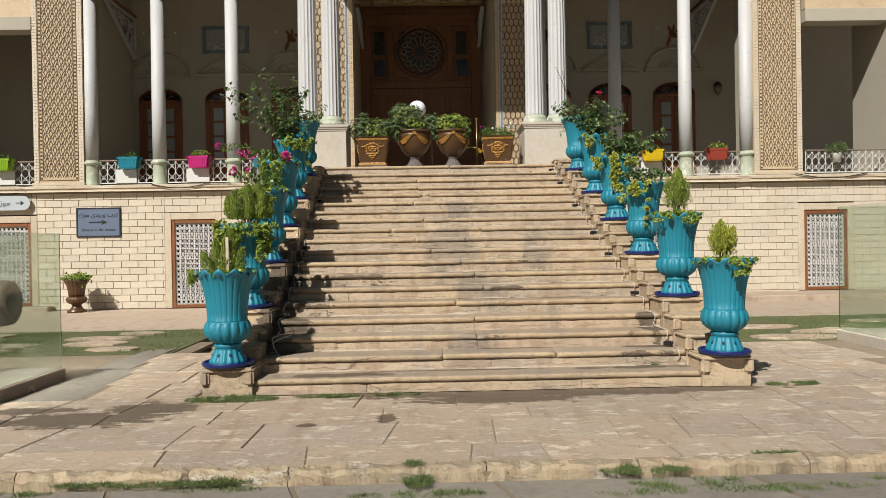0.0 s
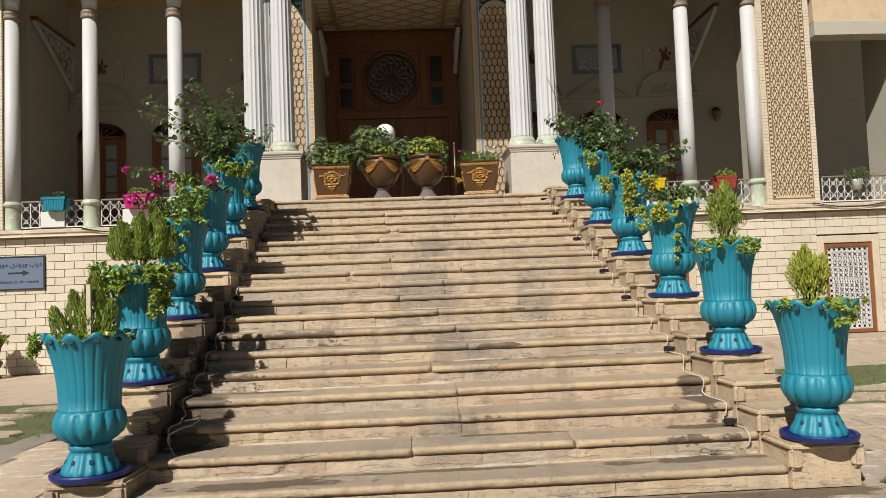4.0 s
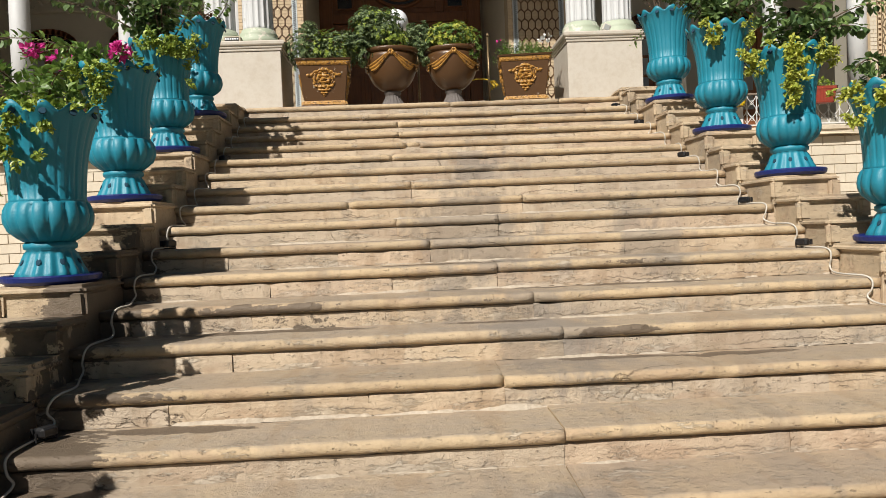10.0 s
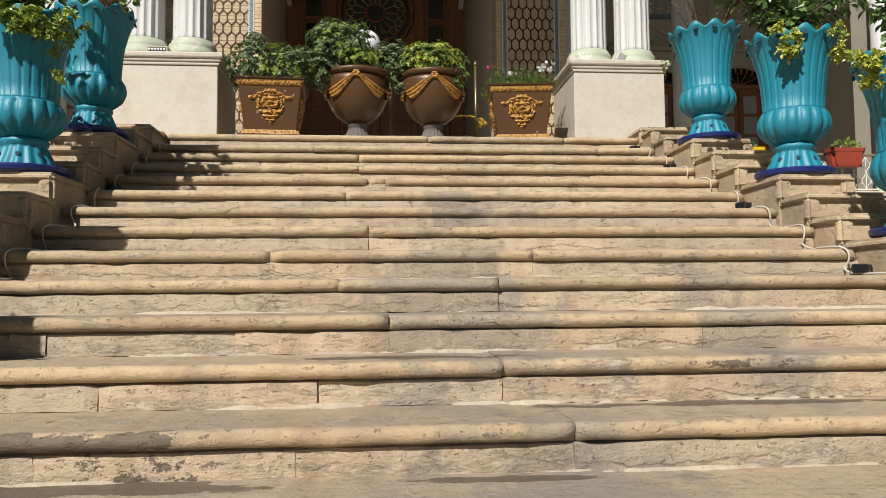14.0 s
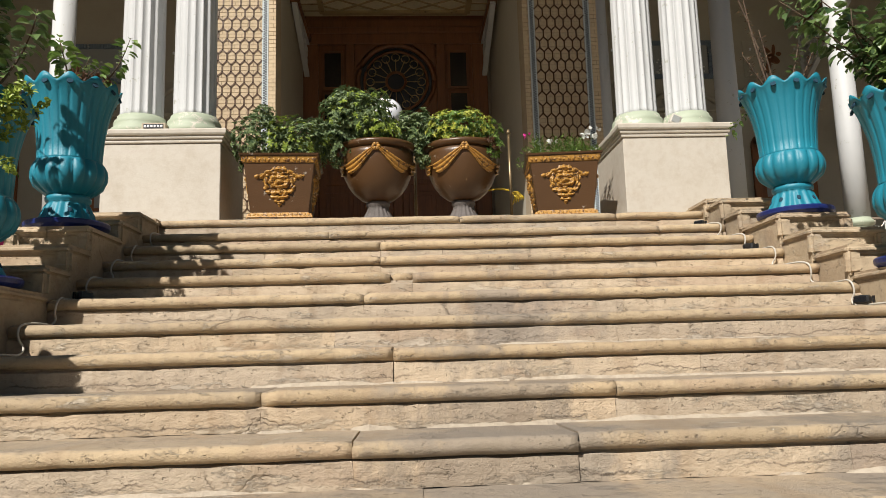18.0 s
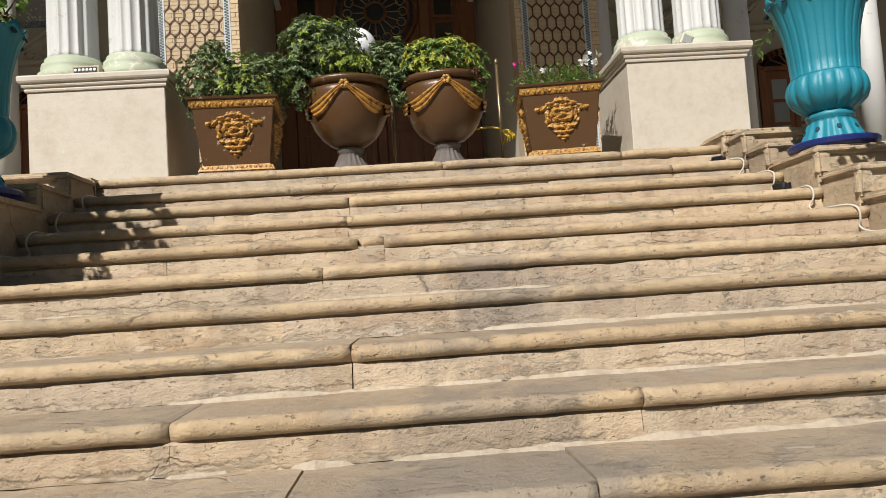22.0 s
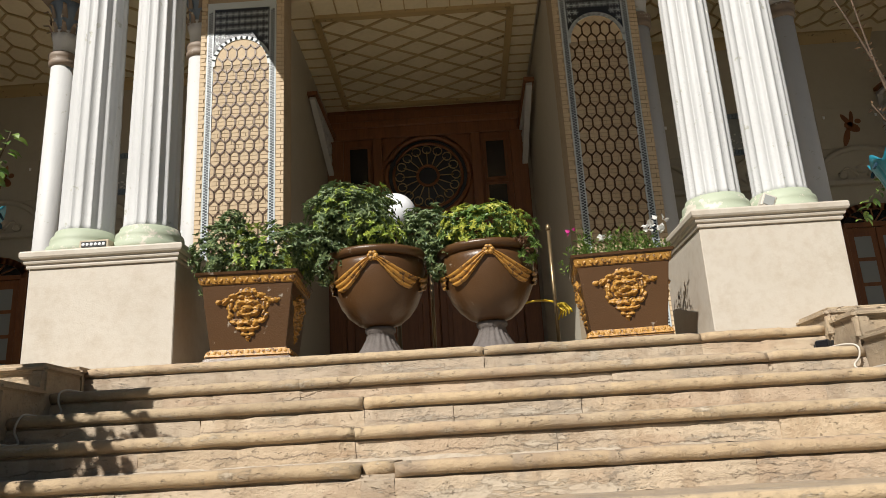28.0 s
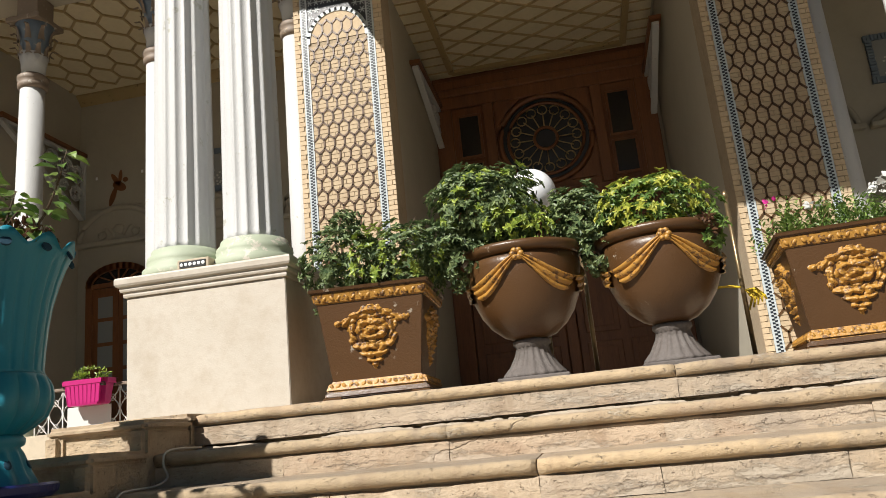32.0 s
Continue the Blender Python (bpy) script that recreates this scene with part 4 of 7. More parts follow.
def tiled_pier(x0, x1):
    o = thing("wall_pier", "brick pier with a tall honeycomb tile panel edged in blue", "wall", kind="structure", bm=box(x0, x1, 18.02, 18.45, FLOOR, 9.9), material=MORTAR)
    courses(o, x0, x0 + 0.095, 18.02, FLOOR, 9.6, 0.063, 0.145, BUFFBRICK)
    courses(o, x1 - 0.115, x1, 18.02, FLOOR, 9.6, 0.063, 0.145, BUFFBRICK)
    a, b = x0 + 0.095, x1 - 0.115
    za, zt = FLOOR + 0.15, 8.9
    # blue strips with dark cross stitches
    for xa in (a, b - 0.095):
        part("tile_strip", box(xa, xa + 0.095, 18.004, 18.02, za, zt), BLUETILE, o, "pale blue tile border")
        st = bmesh.new()
        z = za + 0.03
        while z < zt - 0.06:
            for dx, dz in ((0.034, 0.0), (0.061, 0.0195), (0.034, 0.039), (0.061, 0.0585)):
                box(xa + dx - 0.0135, xa + dx + 0.0135, 18.0, 18.006, z + dz, z + dz + 0.019, 0.0, st)
            z += 0.078
        part("tile_stitch", st, INKTILE, o, "dark tile stitches")["kind"] = "stuff"
    part("tile_strip", box(a, b, 18.003, 18.02, zt, zt + 0.1), BLUETILE, o, "pale blue tile border")
    # brick field with honeycomb inlay under an arch
    fa, fb = a + 0.095, b - 0.095
    mid, half = (fa + fb) / 2, (fb - fa) / 2
    spring = 8.0
    courses(o, fa, fb, 18.025, za, spring, 0.058, 0.19, BUFFBRICK)
    top = bmesh.new()
    arch = [(mid + half * math.cos(t), spring + 0.42 * math.sin(t)) for t in (math.pi * i / 16 for i in range(17))]
    f = top.faces.new([top.verts.new((px, 18.012, pz)) for px, pz in arch])
    ext = bmesh.ops.extrude_face_region(top, geom=[f])
    bmesh.ops.translate(top, verts=[v for v in ext["geom"] if isinstance(v, bmesh.types.BMVert)], vec=(0, 0.02, 0))
    bmesh.ops.recalc_face_normals(top, faces=top.faces[:])
    part("arch_field", top, BUFFBRICK, o)
    part("spandrel", box(fa, fb, 18.016, 18.03, spring, zt), INKTILE, o, "dark blue star mosaic spandrel")
    part("arch_band", strip_bars([(p, q) for p, q in zip(arch, arch[1:])], 18.013, 0.05, 0.012), BLUETILE, o, "pale blue arch band")
    stars = []
    for i in range(9):
        for j in range(7):
            cx, cz = fa + half * 2 * (i + 0.5) / 9, spring + 0.12 + 0.115 * j
            if ((cx - mid) / half) ** 2 + ((cz - spring) / 0.5) ** 2 > 1.15:
                for t in range(6):
                    stars.append(((cx, cz), (cx + 0.045 * math.cos(t * 1.047), cz + 0.045 * math.sin(t * 1.047))))
    part("star_lines", strip_bars(stars, 18.016, 0.010, 0.004), BLUETILE, o, "pale star lines")["kind"] = "stuff"
    pairs = []
    px, pz = half * 2 / 6, 0.176
    z, row = za, 0
    while z < spring + 0.4:
        for i in range(7):
            cx = fa + px * i + (px / 2 if row % 2 else 0)
            lim = spring + 0.38 * math.sqrt(max(0.0, 1 - ((min(max(cx, fa), fb) - mid) / half) ** 2))
            if cx <= fb - 0.005 and cx >= fa + 0.005 and z + 0.11 < lim:
                pairs.append(((cx, z), (cx, z + 0.11)))
            for sg in (-1, 1):
                ex = cx + sg * px / 2
                if fa - 0.01 <= ex <= fb + 0.01 and fa - 0.01 <= cx <= fb + 0.01 and z + pz < lim:
                    pairs.append(((cx, z + 0.11), (ex, z + pz)))
        z += pz
        row += 1
    part("honeycomb_inlay", strip_bars(pairs, 18.013, 0.021, 0.010), DARKINLAY, o, "dark brown honeycomb tile inlay")["kind"] = "stuff"
    return o


tiled_pier(-3.02, -1.83)
tiled_pier(1.96, 3.13)
for xa, xb in ((-2.3, -1.98), (1.96, 2.25)):
    wall_piece("wall_recess", xa, xb, 18.45, DOOR_Y + 0.1, FLOOR, 9.35, PLASTER, "cream plaster side wall of the entrance recess")

# ---- ornamental brick piers ----


def ornamental_pier(x0, x1, ztop=10.6):
    o = thing("wall_pier", "tall buff brick pier with a carved scale pattern panel", "wall", kind="structure", bm=box(x0, x1, 18.06, 18.6, 3.30, ztop), material=BUFFBRICK)
    part("plinth", box(x0 - 0.03, x1 + 0.03, 17.995, 18.3, 3.302, 3.375, 0.008), LEDGE, o)
    courses(o, x0, x0 + 0.13, 18.06, 3.38, 9.2, 0.078, 0.13, BRICK)
    courses(o, x1 - 0.13, x1, 18.06, 3.38, 9.2, 0.078, 0.13, BRICK)
    a, b = x0 + 0.15, x1 - 0.15
    part("border", strip_bars([((a, 3.45), (a, 9.2)), ((b, 3.45), (b, 9.2)), ((a, 3.45), (b, 3.45)), ((a + 0.09, 3.54), (a + 0.09, 9.2)), ((b - 0.09, 3.54), (b - 0.09, 9.2))], 18.06, 0.014, 0.014), PATTERN, o)
    dots = []
    z = 3.5
    while z < 9.2:
        for xx in (a + 0.045, b - 0.045):
            dots.append(((xx - 0.012, z), (xx + 0.012, z)))
        z += 0.1
    part("border_dots", strip_bars(dots, 18.06, 0.035, 0.01), DARKINLAY, o)["kind"] = "stuff"
    fa, fb = a + 0.09, b - 0.09
    n = 4
    px, pz = (fb - fa) / n, 0.19
    pairs = []
    z, row = 3.54, 0
    while z < 9.2:
        for i in range(n + 1):
            cx = fa + px * i + (px / 2 if row % 2 else 0)
            for sg in (-1, 1):
                pts = [(cx, z + 0.15), (cx + sg * px * 0.28, z + 0.11), (cx + sg * px * 0.5, z)]
                for p, q in zip(pts, pts[1:]):
                    if fa - 0.01 <= min(p[0], q[0]) and max(p[0], q[0]) <= fb + 0.01:
                        pairs.append((p, q))
                q1, q2 = (cx + sg * px * 0.2, z - 0.02), (cx + sg * 0.02, z + 0.07)
                if fa <= min(q1[0], q2[0]) and max(q1[0], q2[0]) <= fb:
                    pairs.append((q1, q2))
            if fa <= cx <= fb:
                pairs.append(((cx, z + 0.02), (cx, z + 0.12)))
        z += pz / 2 * 1.55
        row += 1
    part("scale_pattern", strip_bars(pairs, 18.06, 0.016, 0.012), PATTERN, o, "dark recessed scale pattern")["kind"] = "stuff"
    return o


ornamental_pier(-10.30, -8.99)
ornamental_pier(8.93, 10.24)

# ---- gallery columns ----


def leaf_capital(o, z):
    """A leafy painted capital: a bell, curled leaves and a square top."""
    part("capital_bell", lathe([(0.15, z), (0.17, z + 0.1), (0.19, z + 0.3), (0.26, z + 0.5)], 24), GREYBLUE, o, "grey blue capital bell", smooth=True)
    lv = bmesh.new()
    for ring, (r0, z0, h, n) in enumerate(((0.17, z, 0.2, 10), (0.2, z + 0.22, 0.28, 8))):
        for i in range(n):
            a = 2 * math.pi * i / n + ring * 0.3
            b = bmesh.new()
            rows = []
            for s in range(5):
                t = s / 4
                out = r0 + 0.02 + 0.11 * t ** 3
                zz = z0 + h * (t if t < 0.8 else 0.8 - (t - 0.8) * 0.8)
                wd = 0.05 * (1 - 0.7 * t)
                rows.append([b.verts.new((out, -wd, zz)), b.verts.new((out + 0.015, 0, zz + 0.01)), b.verts.new((out, wd, zz))])
            for p, q in zip(rows, rows[1:]):
                b.faces.new((p[0], p[1], q[1], q[0]))
                b.faces.new((p[1], p[2], q[2], q[1]))
            add(lv, b, Matrix.Rotation(a, 4, "Z"))
    part("capital_leaves", lv, TAUPE, o, "brown curled leaves", smooth=True)
    part("abacus", box(-0.27, 0.27, -0.27, 0.27, z + 0.5, z + 0.58, 0.012), TAUPE, o)


def gallery_column(x, first=None, y=18.25):
    if first:
        return copy_thing(first, pose(x, y, 3.30))
    o = thing("gallery_column", "slim white gallery column with leafy capital and pale green base", "column", m=pose(x, y, 3.30), group="gallery columns")
    part("base", lathe([(0.21, 0.0), (0.2, 0.03), (0.185, 0.06), (0.175, 0.5), (0.185, 0.54), (0.23, 0.57), (0.235, 0.61), (0.19, 0.64), (0.175, 0.68)], 28), GREENBASE, o, "pale green pedestal base", smooth=True)
    part("shaft", lathe([(0.178, 0.67), (0.178, 2.0), (0.162, 4.96)], 32), WHITECOL, o, smooth=True)
    part("ring", lathe([(0.17, 4.94), (0.195, 4.97), (0.2, 5.02), (0.18, 5.04), (0.205, 5.07), (0.21, 5.13), (0.17, 5.16), (0.15, 5.18)], 28), TAUPE, o, "brown moulded ring", smooth=True)
    part("collar", lathe([(0.155, 5.17), (0.165, 5.34), (0.2, 5.48)], 24, lambda i, a, r, z: (r, z + (0.02 * math.cos(a * 10) if i == 2 else 0))), WHITECOL, o, smooth=True)
    leaf_capital(o, 5.44)
    part("block", box(-0.17, 0.17, -0.17, 0.17, 6.02, 6.38, 0.01), TAUPE, o)
    return o


first_col = gallery_column(-8.87)
for cx in (-7.07, -5.10, -3.10, 3.18, 5.21, 7.13, 8.80):
    gallery_column(cx, first_col)

# ---- balustrades ----


def balustrade(x0, x1):
    o = thing("balustrade", "white wrought iron balustrade with a dark rail", "balustrade", m=pose((x0 + x1) / 2, 18.22, 3.30), group="gallery balustrades")
    h = (x1 - x0) / 2
    part("rail", box(-h, h, -0.03, 0.03, 0.64, 0.68, 0.008), TAUPE, o, "dark top rail")
    part("bottom_rail", box(-h, h, -0.012, 0.012, 0.05, 0.075), WHITEIRON, o)
    m = bmesh.new()
    n = max(2, round(2 * h / 0.2))
    w = 2 * h / n
    for i in range(n):
        xa = -h + i * w
        lo, hi = 0.07, 0.64
        for s in (0, 1):
            pts = []
            for q in range(9):
                t = q / 8
                zz = lo + (hi - lo) * t
                off = 0.5 + 0.48 * math.cos(t * 2 * math.pi) * (1 if s else -1)
                pts.append((xa + w * off, 0, zz))
            tube(pts, 0.008, 4, m)
        tube([(xa, 0, lo), (xa, 0, hi)], 0.009, 4, m)
        for zc in (0.2, 0.5):
            tube([(xa + w / 2 + 0.04 * math.cos(a), 0, zc + 0.04 * math.sin(a)) for a in (math.pi * 2 * k / 8 for k in range(9))], 0.006, 4, m)
    part("scrollwork", m, WHITEIRON, o, "white scrolled ironwork")
    if h > 0.7:
        part("panel", box(-h * 0.38, h * 0.38, -0.045, -0.03, 0.06, 0.42, 0.004), WHITEIRON, o, "plain white panel")
    return o


for a, b in ((-8.65, -7.22), (-6.84, -5.24), (-4.86, -3.42), (3.62, 5.03), (5.4, 6.94), (7.32, 8.6), (-13.9, -10.32), (10.4, 12.62)):
    if b - a > 2:
        m = (a + b) / 2
        balustrade(a, m)
        balustrade(m, b)
    else:
        balustrade(a, b)

# ---- gallery back wall: doors, pediments, panels ----


def arc(cx, z, rx, rz, n, a0=0.0, a1=math.pi):
    return [(cx + rx * math.cos(a0 + (a1 - a0) * i / n), z + rz * math.sin(a0 + (a1 - a0) * i / n)) for i in range(n + 1)]


def wall_shape(outline, y, d, material=None):
    """A flat piece with an outline of (x, z), standing d proud of a wall at y that faces -y."""
    b = bmesh.new()
    f = b.faces.new([b.verts.new((x, y, z)) for x, z in outline])
    e = bmesh.ops.extrude_face_region(b, geom=[f])
    bmesh.ops.translate(b, verts=[v for v in e["geom"] if isinstance(v, bmesh.types.BMVert)], vec=(0, -d, 0))
    bmesh.ops.recalc_face_normals(b, faces=b.faces[:])
    return b


def gallery_door(cx):
    o = thing("door", "red-brown wooden glazed double door under an arched fanlight", "door", m=pose(cx, BACK, 3.27), group="gallery doors", kind="structure")
    w, h = 0.68, 3.05
    fr = bmesh.new()
    box(-w, -w + 0.14, -0.07, 0.0, 0, h, 0.008, fr)
    box(w - 0.14, w, -0.07, 0.0, 0, h, 0.008, fr)
    box(-w + 0.14, w - 0.14, -0.06, 0.0, h - 0.06, h + 0.03, 0.006, fr)
    part("frame", fr, FRAMEWOOD, o)
    part("arch", strip_bars([(p, q) for p, q in zip(arc(0, h, w - 0.06, 0.34, 14), arc(0, h, w - 0.06, 0.34, 14)[1:])], 0.0, 0.12, 0.07), FRAMEWOOD, o)
    part("fanlight", wall_shape(arc(0, h, w - 0.1, 0.3, 14), 0.0, 0.02), BLACKGLASS, o, "dark fanlight glass")
    bars = [((0, h), (math.cos(t) * (w - 0.12), h + math.sin(t) * 0.28)) for t in (0.7, 1.2, 1.57, 1.94, 2.44)]
    part("fan_bars", strip_bars(bars, -0.02, 0.025, 0.02), FRAMEWOOD, o)
    for sx in (-1, 1):
        leaf = part("leaf", box(min(0.006 * sx, (w - 0.14) * sx), max(0.006 * sx, (w - 0.14) * sx), -0.04, -0.004, 0.0, h - 0.07, 0.006), FRAMEWOOD, o)
        for i in range(4):
            z0 = 1.0 + 0.47 * i
            xa, xb = sorted((0.11 * sx, (w - 0.26) * sx))
            part("pane", box(xa, xb, -0.046, -0.041, z0, z0 + 0.40), PALEBLUE, leaf, "pale curtained pane")
        xa, xb = sorted((0.1 * sx, (w - 0.24) * sx))
        part("panel", box(xa, xb, -0.055, -0.041, 0.15, 0.85, 0.01), FRAMEWOOD, leaf)
    return o


def pediment(cx, kind):
    o = thing("pediment", "cream stucco %s pediment in relief over a door" % ("round" if kind else "triangular"), "pediment", m=pose(cx, BACK, 7.15), group="door pediments", kind="structure")
    part("base", box(-0.95, 0.95, -0.13, 0, -0.06, 0.03, 0.012), PLASTER, o)
    if kind:
        pts = arc(0, 0.03, 0.86, 0.66, 18)
    else:
        pts = [(0.9, 0.03), (0, 0.62), (-0.9, 0.03)]
    part("field", wall_shape(pts, 0, 0.03), PLASTER, o)
    rim = bmesh.new()
    tube([(px, -0.04, pz) for px, pz in pts], 0.055, 8, rim)
    part("moulding", rim, PLASTER, o, smooth=True)
    sc = bmesh.new()
    for sx in (-1, 1):
        tube([(sx * (0.1 + 0.34 * t), -0.035, 0.12 + 0.18 * math.sin(3.1 * t) * (1 if kind else 0.6)) for t in (i / 8 for i in range(9))], 0.03, 6, sc, 0.012)
        tube([(sx * (0.36 + 0.09 * math.cos(a)), -0.035, 0.16 + 0.08 * math.sin(a)) for a in (i * 0.7 for i in range(10))], 0.02, 6, sc, 0.01)
    knob = bmesh.new()
    bmesh.ops.create_icosphere(knob, subdivisions=2, radius=0.12, matrix=Matrix.Translation((0, -0.03, 0.26)) @ Matrix.Diagonal((1, 0.4, 0.8, 1)))
    add(sc, knob)
    part("scrollwork", sc, PLASTER, o, smooth=True)
    return o


def wall_panel(cx, mirror):
    if mirror:
        o = thing("mirror_panel", "framed mosaic mirror panel on the gallery wall", "panel", m=pose(cx, BACK, 8.28), group="gallery wall panels")
        part("field", box(-0.62, 0.62, -0.02, 0, -0.33, 0.33), PALEBLUE, o)
        fr = bmesh.new()
        q = random.Random(int(cx * 10))
        for i in range(26):
            for sgn in (-1, 1):
                x = -0.72 + 1.44 * i / 25
                box(x - 0.024, x + 0.024, -0.05 - q.random() * 0.015, 0, sgn * 0.38 - 0.05, sgn * 0.38 + 0.05, 0, fr)
        for i in range(12):
            for sgn in (-1, 1):
                z = -0.31 + 0.62 * i / 11
                box(sgn * 0.68 - 0.05, sgn * 0.68 + 0.05, -0.05 - q.random() * 0.015, 0, z - 0.022, z + 0.022, 0, fr)
        part("frame", fr, GREYBLUE, o, "grey blue mosaic frame")
        chips = bmesh.new()
        for i in range(60):
            x, z = q.uniform(-0.55, 0.55), -0.3 + 0.35 * q.random() ** 2
            box(x - 0.018, x + 0.018, -0.03, -0.02, z - 0.014, z + 0.014, 0, chips)
        part("mirror_mosaic", chips, WHITETILE, o, "bright mirror chips")["kind"] = "stuff"
    else:
        o = thing("painted_panel", "cream wall panel with a small painted dark bird", "panel", m=pose(cx, BACK, 8.28), group="gallery wall panels")
        part("field", box(-0.66, 0.66, -0.02, 0, -0.42, 0.42, 0.004), PLASTER, o)
        bird = bmesh.new()
        for ax, az, rx, rz, rot in ((0.0, 0.0, 0.16, 0.09, 0.5), (0.13, 0.12, 0.06, 0.05, 0.0), (-0.14, -0.2, 0.06, 0.2, 0.35), (-0.08, 0.14, 0.05, 0.17, -0.6), (0.02, 0.2, 0.04, 0.14, 0.1)):
            add(bird, wall_shape([(rx * math.cos(t), rz * math.sin(t)) for t in (2 * math.pi * i / 12 for i in range(12))], 0, 0.006), Matrix.Translation((ax, -0.02, az)) @ Matrix.Rotation(rot, 4, "Y"))
        part("bird", bird, WOOD, o, "dark reddish bird shape")
        for sx in (-1, 1):
            part("stud", box(sx * 0.5 - 0.02, sx * 0.5 + 0.02, -0.03, -0.02, 0.2, 0.26), OPAL, o, "small white stud")
    return o


for i, cx in enumerate((-8.42, -6.31, -4.2, 4.12, 6.1, 8.18)):
    gallery_door(cx)
    rnd = i in (0, 2, 3, 5)
    pediment(cx, rnd)
    wall_panel(cx, not rnd)

sconce = thing("wall_sconce", "dark metal lantern sconce with a glass bowl", "lamp", m=pose(9.55, BACK - 0.01, 6.35))
part("bracket", tube([(0, 0, 0.3), (0, -0.1, 0.36), (0, -0.2, 0.3)], 0.015), BLACK, sconce)
part("bowl", lathe([(0.02, -0.12), (0.09, -0.02), (0.13, 0.12), (0.12, 0.2)], 16), BRASS, sconce, smooth=True, m=pose(0, -0.2, 0.02))
part("lid", lathe([(0.14, 0.2), (0.1, 0.27), (0.03, 0.32)], 16), BLACK, sconce, smooth=True, m=pose(0, -0.2, 0.02))


def bracket(x, y, ztop, side, length, drop):
    """A white fretwork bracket on a side wall, its upright leg on the back wall."""
    o = thing("fret_bracket", "white fretwork bracket with a dark wooden cap", "bracket", m=pose(x, y, ztop), group="fretwork brackets", kind="structure")
    tri = [((0, 0), (-length, 0)), ((-length, 0), (0, -drop)), ((0, -drop), (0, 0))]
    f = bmesh.new()
    for (ya, za), (yb, zb) in tri:
        n = math.hypot(yb - ya, zb - za)
        c = bmesh.new()
        bmesh.ops.create_cube(c, size=1.0, matrix=Matrix.Translation((0, (ya + yb) / 2, (za + zb) / 2)) @ Matrix.Rotation(math.atan2(zb - za, yb - ya), 4, "X") @ Matrix.Diagonal((0.10, n, 0.055, 1)))
        add(f, c)
    part("frame", f, WHITECOL, o)
    s = bmesh.new()
    for cy, cz, r in ((-0.13, -0.2, 0.12), (-0.14, -0.42, 0.10), (-0.36, -0.17, 0.13), (-0.62, -0.14, 0.11), (-0.84, -0.11, 0.085), (-0.38, -0.38, 0.07), (-1.05, -0.08, 0.065)):
        cy, cz, r = cy * length / 1.5, cz * drop / 0.7, r * drop / 0.7
        for turn in (0.0, math.pi):
            tube([(0, cy + r * (1 - t / 16) * math.cos(t * 0.8 + turn), cz + r * (1 - t / 16) * math.sin(t * 0.8 + turn)) for t in range(13)], 0.022, 6, s)
    part("scrolls", s, WHITECOL, o, smooth=True)
    part("cap", box(-0.09, 0.09, -length - 0.05, 0, 0.045, 0.11), WOOD, o, "dark wooden cap")
    return o


bracket(-1.90, DOOR_Y - 0.03, 8.62, -1, 1.85, 0.72)
bracket(1.82, DOOR_Y - 0.03, 8.62, 1, 1.85, 0.72)
bracket(-9.22, BACK - 0.03, 8.95, -1, 2.2, 1.25)
bracket(8.83, BACK - 0.03, 8.95, 1, 2.2, 1.25)

# ---- portal ----
portal = thing("portal", "tall dark carved wooden entrance portal with a rose window", "door", kind="structure", m=pose(-0.05, DOOR_Y, FLOOR))
part("backing", box(-1.93, 1.93, 0.0, 0.2, 0, 6.08), WOOD, portal)
for xa, xb, za, zb in ((-1.93, -1.62, 0, 5.4), (1.62, 1.93, 0, 5.4), (-1.93, 1.93, 5.402, 5.95), (-1.615, 1.615, 3.40, 3.62), (-1.05, -0.86, 3.625, 5.40), (0.86, 1.05, 3.625, 5.40), (-0.09, 0.09, 0.02, 3.395)):
    part("rail", box(xa, xb, -0.09, -0.001, za, zb, 0.012), WOOD, portal)
part("cornice", box(-1.93, 1.93, -0.15, -0.092, 5.62, 5.76, 0.02), WOOD, portal)
for sx in (-1, 1):
    for za, zb in ((4.42, 5.26), (3.72, 4.36)):
        xa, xb = sorted((sx * 1.10, sx * 1.54))
        win = part("side_window", box(xa, xb, -0.05, -0.002, za, zb, 0.01), WOOD, portal)
        part("pane", box(xa + 0.05, xb - 0.05, -0.056, -0.051, za + 0.05, zb - 0.05), BLACKGLASS, win, "dark glass pane")
    xa, xb = sorted((sx * 0.1, sx * 1.61))
    leaf = part("door_leaf", box(xa, xb, -0.06, -0.001, 0.02, 3.39, 0.01), WOOD, portal)
    for i in range(2):
        a = sx * (0.22 + 0.69 * i)
        pa, pb = sorted((a, a + sx * 0.56))
        for za, zb in ((0.2, 0.95), (1.1, 2.2), (2.35, 3.2)):
            part("panel", box(pa, pb, -0.085, -0.061, za, zb, 0.022), WOOD, leaf)
            part("panel_field", box(pa + 0.09, pb - 0.09, -0.10, -0.086, za + 0.09, zb - 0.09, 0.012), WOOD, leaf)
rose = bmesh.new()
for r, d in ((0.80, 0.05), (0.66, 0.03), (0.20, 0.03)):
    tube([(r * math.cos(a), -0.04, 4.58 + r * math.sin(a)) for a in (2 * math.pi * i / 40 for i in range(41))], d, 6, rose)
part("rose_rings", rose, WOOD, portal, smooth=True)
part("rose_ground", wall_shape([(0.78 * math.cos(a), 4.58 + 0.78 * math.sin(a)) for a in (2 * math.pi * i / 40 for i in range(40))], 0, 0.012), INKTILE, portal, "dark stained glass")
pet = bmesh.new()
